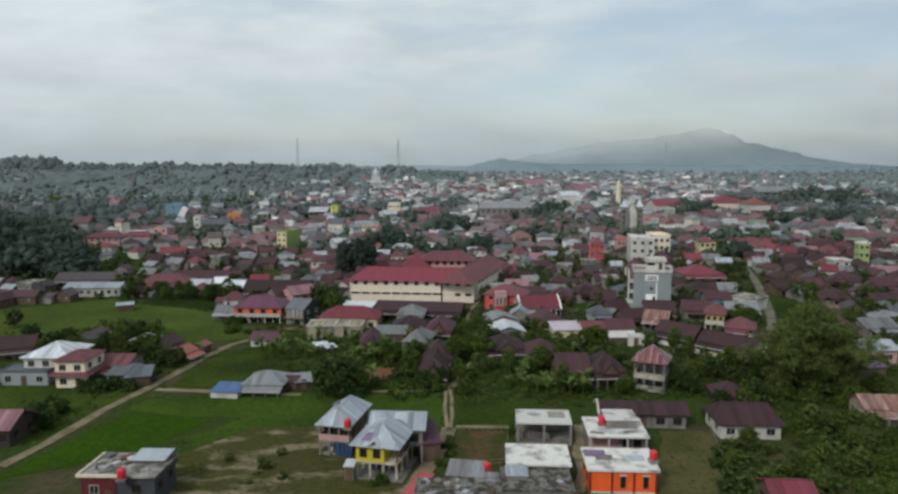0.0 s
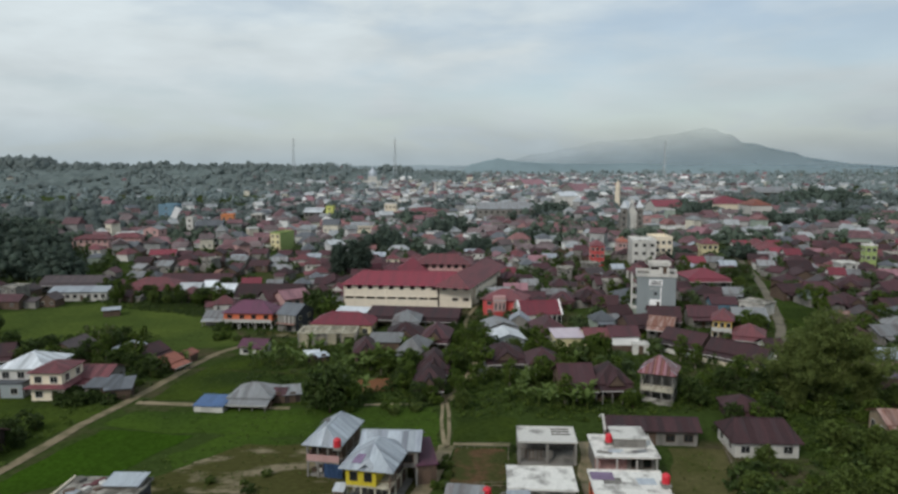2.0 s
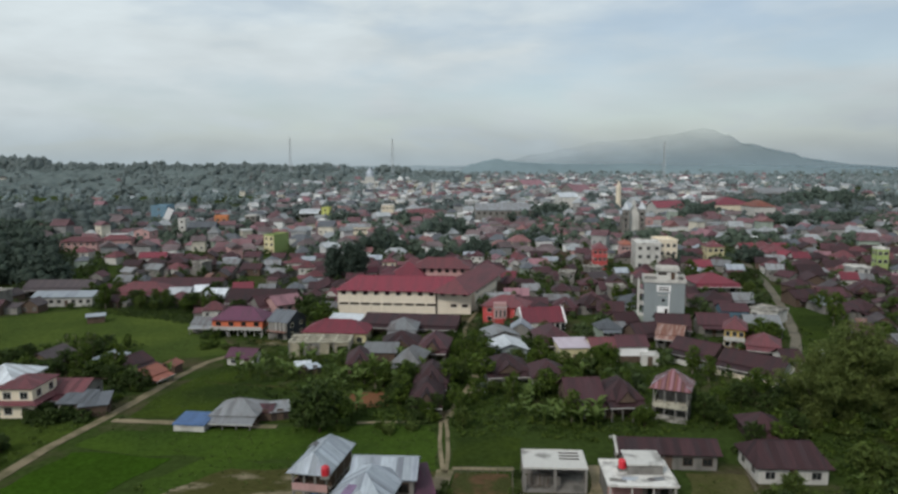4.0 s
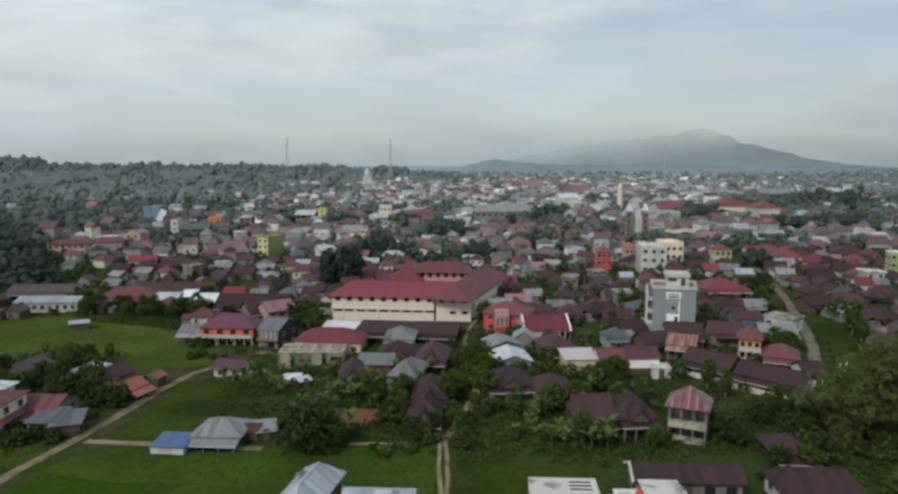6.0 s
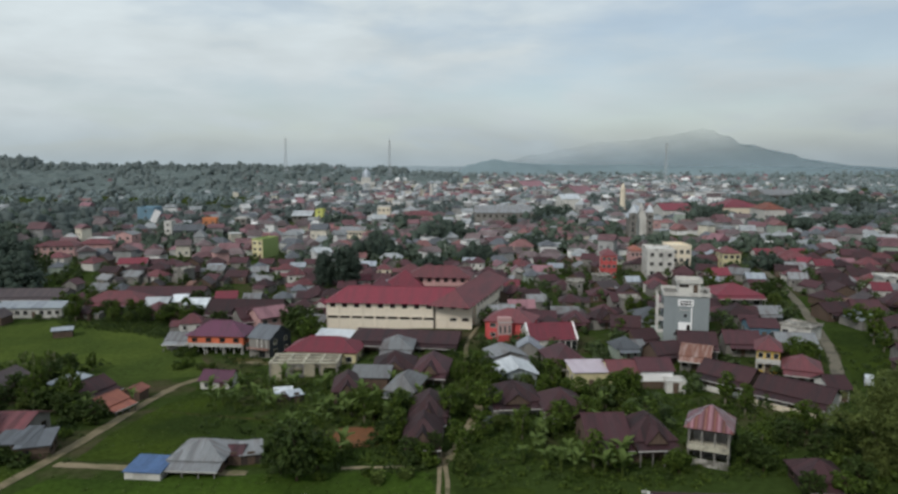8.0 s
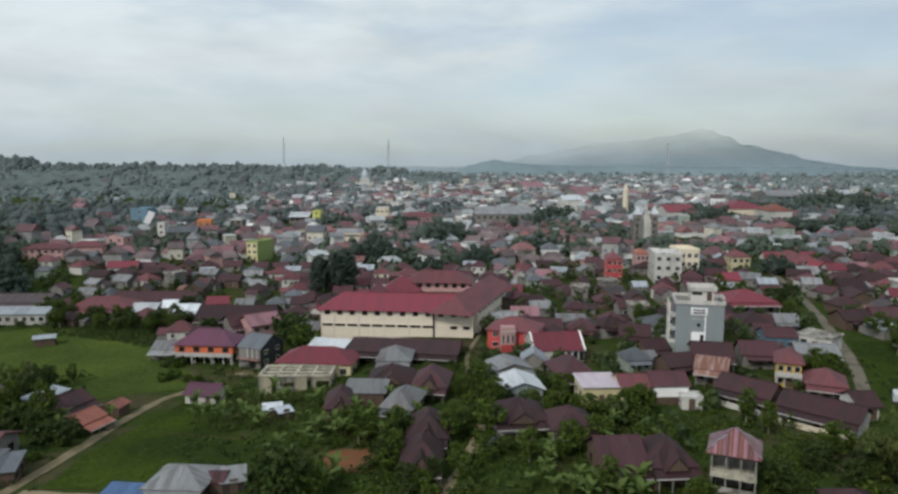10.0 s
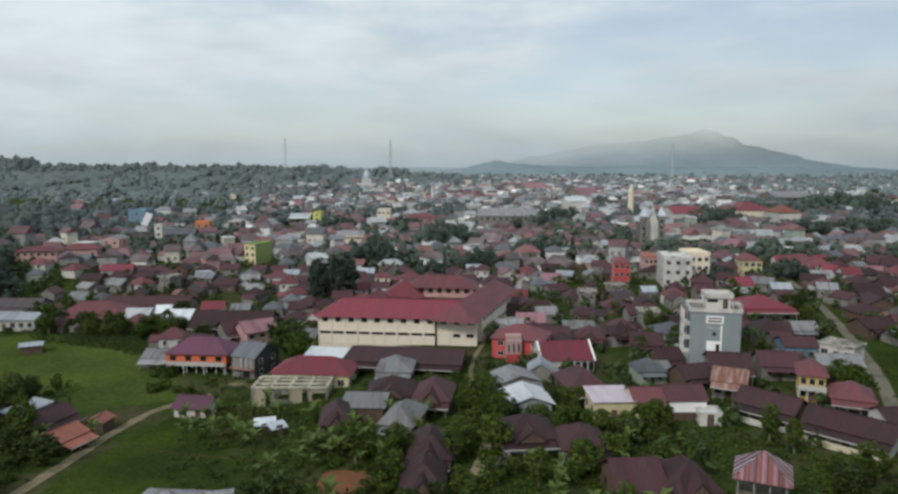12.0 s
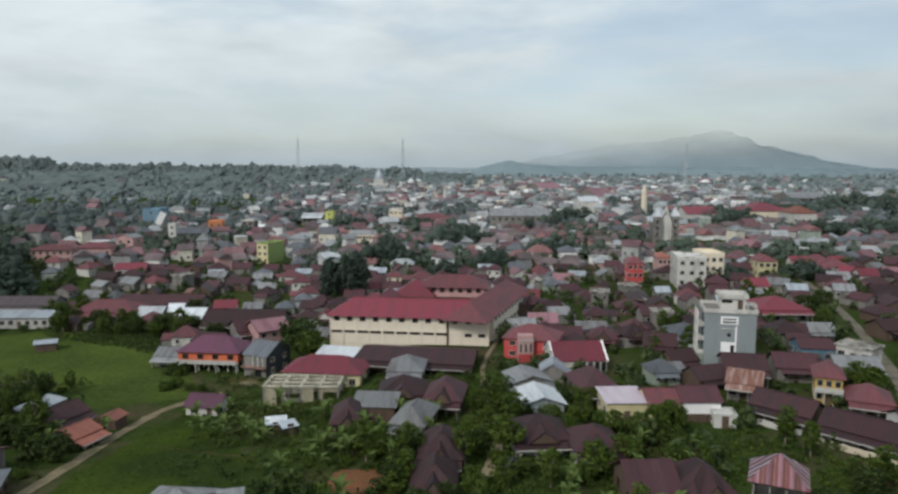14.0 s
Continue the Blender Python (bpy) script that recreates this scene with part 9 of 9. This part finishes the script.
def among_far(g, y0=340, y1=470):
    y = y0 + (y1 - y0) * g.random()
    x = g.uniform(-0.7, 0.7) * y
    if y > 860 and x < -0.14 * y:
        return None
    if not (x > 0.41 * y and y > 450) and (x > -0.24 * y or y < 420 or (x > -0.40 * y and y < 540)) and noise.noise((x * 0.016, y * 0.011, 2.0)) < 0.0 or not free(x, y, 1.0, True, 0.55):
        return None
    return x, y, g.uniform(1.6, 4.2) * (1 + 0.4 * smooth((y - 440) / 400))


def among_middle(g):
    return among_far(g, 470, 660)


def among_farther(g):
    return among_far(g, 640, 1500)


def town_gardens(g):
    y = 145 + 210 * g.random() ** 0.8
    x = g.uniform(-0.68, 0.68) * y
    return (x, y, g.uniform(1.0, 2.6)) if (y > 238 or x > 8) and free(x, y, 1.6, True, 0.6) else None


def on_knoll(g):
    y = g.uniform(276, 352)
    edge = 0.525 + 0.02 * noise.noise((y * 0.04, 1.0, 6.0)) + 0.0006 * (y - 276)
    x = -g.uniform(edge, 0.82) * y
    return (x, y, g.uniform(3.2, 7.2)) if free(x, y, 2.0, True, 0.7) else None


def on_hillside(g):
    y = g.uniform(392, 520)
    x = -g.uniform(0.46, 0.80) * y
    return (x, y, 2.6 + 5.0 * g.random() ** 1.6) if noise.noise((x * 0.02, y * 0.015, 4.0)) > -0.18 and free(x, y, 1.0, True, 0.6) else None


def on_ridge(g):
    y = 800 + 480 * g.random() ** 0.8
    x = g.uniform(-0.74, -0.10) * y
    return (x, y, 3.2 + 5.4 * g.random() ** 1.5) if noise.noise((x * 0.010, y * 0.007, 7.0)) > -0.18 else None


def on_grove(g):
    return -742 + 34 * g.uniform(-1, 1), 1235 + 25 * g.uniform(-1, 1), g.uniform(9.0, 11.5)


def on_crest(g):
    y = g.uniform(1180, 1420)
    x = g.uniform(-0.72, 0.05) * y
    return x, y, 4.4 + 3.0 * g.random() ** 2 + 9.5 * max(0.0, noise.noise((x * 0.016, 3.0, 1.0)) + 0.5 * noise.noise((x * 0.05, 9.0, 1.0)))


def canopy():
    """Closed leaf canopy of the ridge: many overlapping rounded crowns seen from afar."""
    g = np.random.default_rng(5)
    n = 5200
    ty = g.uniform(790, 1500, n)
    tx = g.uniform(-0.74, 0.05, n) * ty
    tr, th = g.uniform(5, 11, n), g.uniform(2.0, 5.2, n)
    xs, ys = np.arange(-1120, 60, 3.6), np.arange(790, 1480, 6.0)
    bm = bmesh.new()
    rows = []
    for y in ys:
        near = np.abs(ty - y) < 12
        ax, ay, ar, ah = tx[near], ty[near], tr[near], th[near]
        row = []
        for x in xs:
            q = 1 - ((ax - x) ** 2 + (ay - y) ** 2) / ar ** 2
            h = float(np.max(np.where(q > 0, ah * np.sqrt(np.maximum(q, 0)), -1.5))) if len(ax) else -1.5
            edge = max(smooth((-x / y - 0.10) / 0.12) * smooth((y - 790) / 70), smooth((-x / y + 0.05) / 0.06) * smooth((y - 1000) / 80))
            row.append(bm.verts.new((x + g.normal() * 1.2, y + g.normal() * 1.2, ground_z(x, y) + (h + 1.0) * edge - 3 * (1 - edge))))
        rows.append(row)
    for a, b in zip(rows, rows[1:]):
        for i in range(len(xs) - 1):
            bm.faces.new((a[i], a[i + 1], b[i + 1], b[i])).smooth = True
    tagged(new("ridge_canopy", mesh("ridge_canopy", bm, "canopy")), "closed haze-tinted forest canopy on the far ridge", "forest", kind="stuff")


def right_edge(g):
    y = g.uniform(900, 2300)
    return g.uniform(-0.2 if y > 1100 else 0.1, 0.75) * y, y, g.uniform(4, 7)


far_trees("garden_trees", "green trees crowded between the town houses", 1150, town_gardens, 26, 0.46, "leaf_garden", 4, 0.55)
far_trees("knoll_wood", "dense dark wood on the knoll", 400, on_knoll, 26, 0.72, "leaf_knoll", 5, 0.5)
# leaf colours turn paler with distance, painting in the haze
far_trees("hillside_wood", "wood on the slope beyond the knoll, coloured with haze", 420, on_hillside, 20, 0.95, "leaf_haze_mid", 7, 0.85, 1, 0.1, 0.95, 0.4)
far_trees("far_trees", "dark trees standing between the far houses", 1500, among_far, 12, 0.8, "leaf_haze_town", 6, 0.8)
far_trees("far_trees", "haze-tinted trees standing between the far houses", 1700, among_middle, 12, 1.1, "leaf_haze_mid", 5, 0.85, 1, 0.1, 0.95, 0.4)
far_trees("far_trees", "haze-tinted trees standing between the farthest houses", 2300, among_farther, 4, 1.0, "leaf_haze_far", 4, 0.85)
far_trees("ridge_forest", "groves standing out of the forest on the far ridge", 1150, on_ridge, 2, 1.5, "leaf_haze_ridge", 4, 1.0, 1, 0.6, 0.8, 0.25)
far_trees("ridge_forest", "tall grove on the far crest", 60, on_grove, 6, 1.5, "leaf_haze_ridge", 6, 1.0, 1, 0.0, 1.0, 0.25)
far_trees("ridge_forest", "line of trees along the far crest", 1000, on_crest, 3, 1.4, "leaf_haze_ridge", 4, 1.0, 1, 0.55, 0.9, 0.22)
far_trees("plain_woods", "haze-tinted woods on the far plain below the mountain", 1000, right_edge, 4, 1.5, "leaf_haze_far", 3)
# clumps beyond 400 m take the leaf colour paled for haze
for clump in CLUMPS:
    far_trees("tree_clump", "clump of big dark trees in the town", int(8 + 0.14 * clump[2] * clump[3]), lambda g, o=clump: (lambda u, v: (o[0] + u, o[1] + v, o[4] / 2.3 * g.uniform(0.7, 1.15)))(g.normal() * o[2], g.normal() * o[3]), 40, 0.62, "leaf_knoll" if clump[1] < 400 else "leaf_haze_clump", 6, 0.6)
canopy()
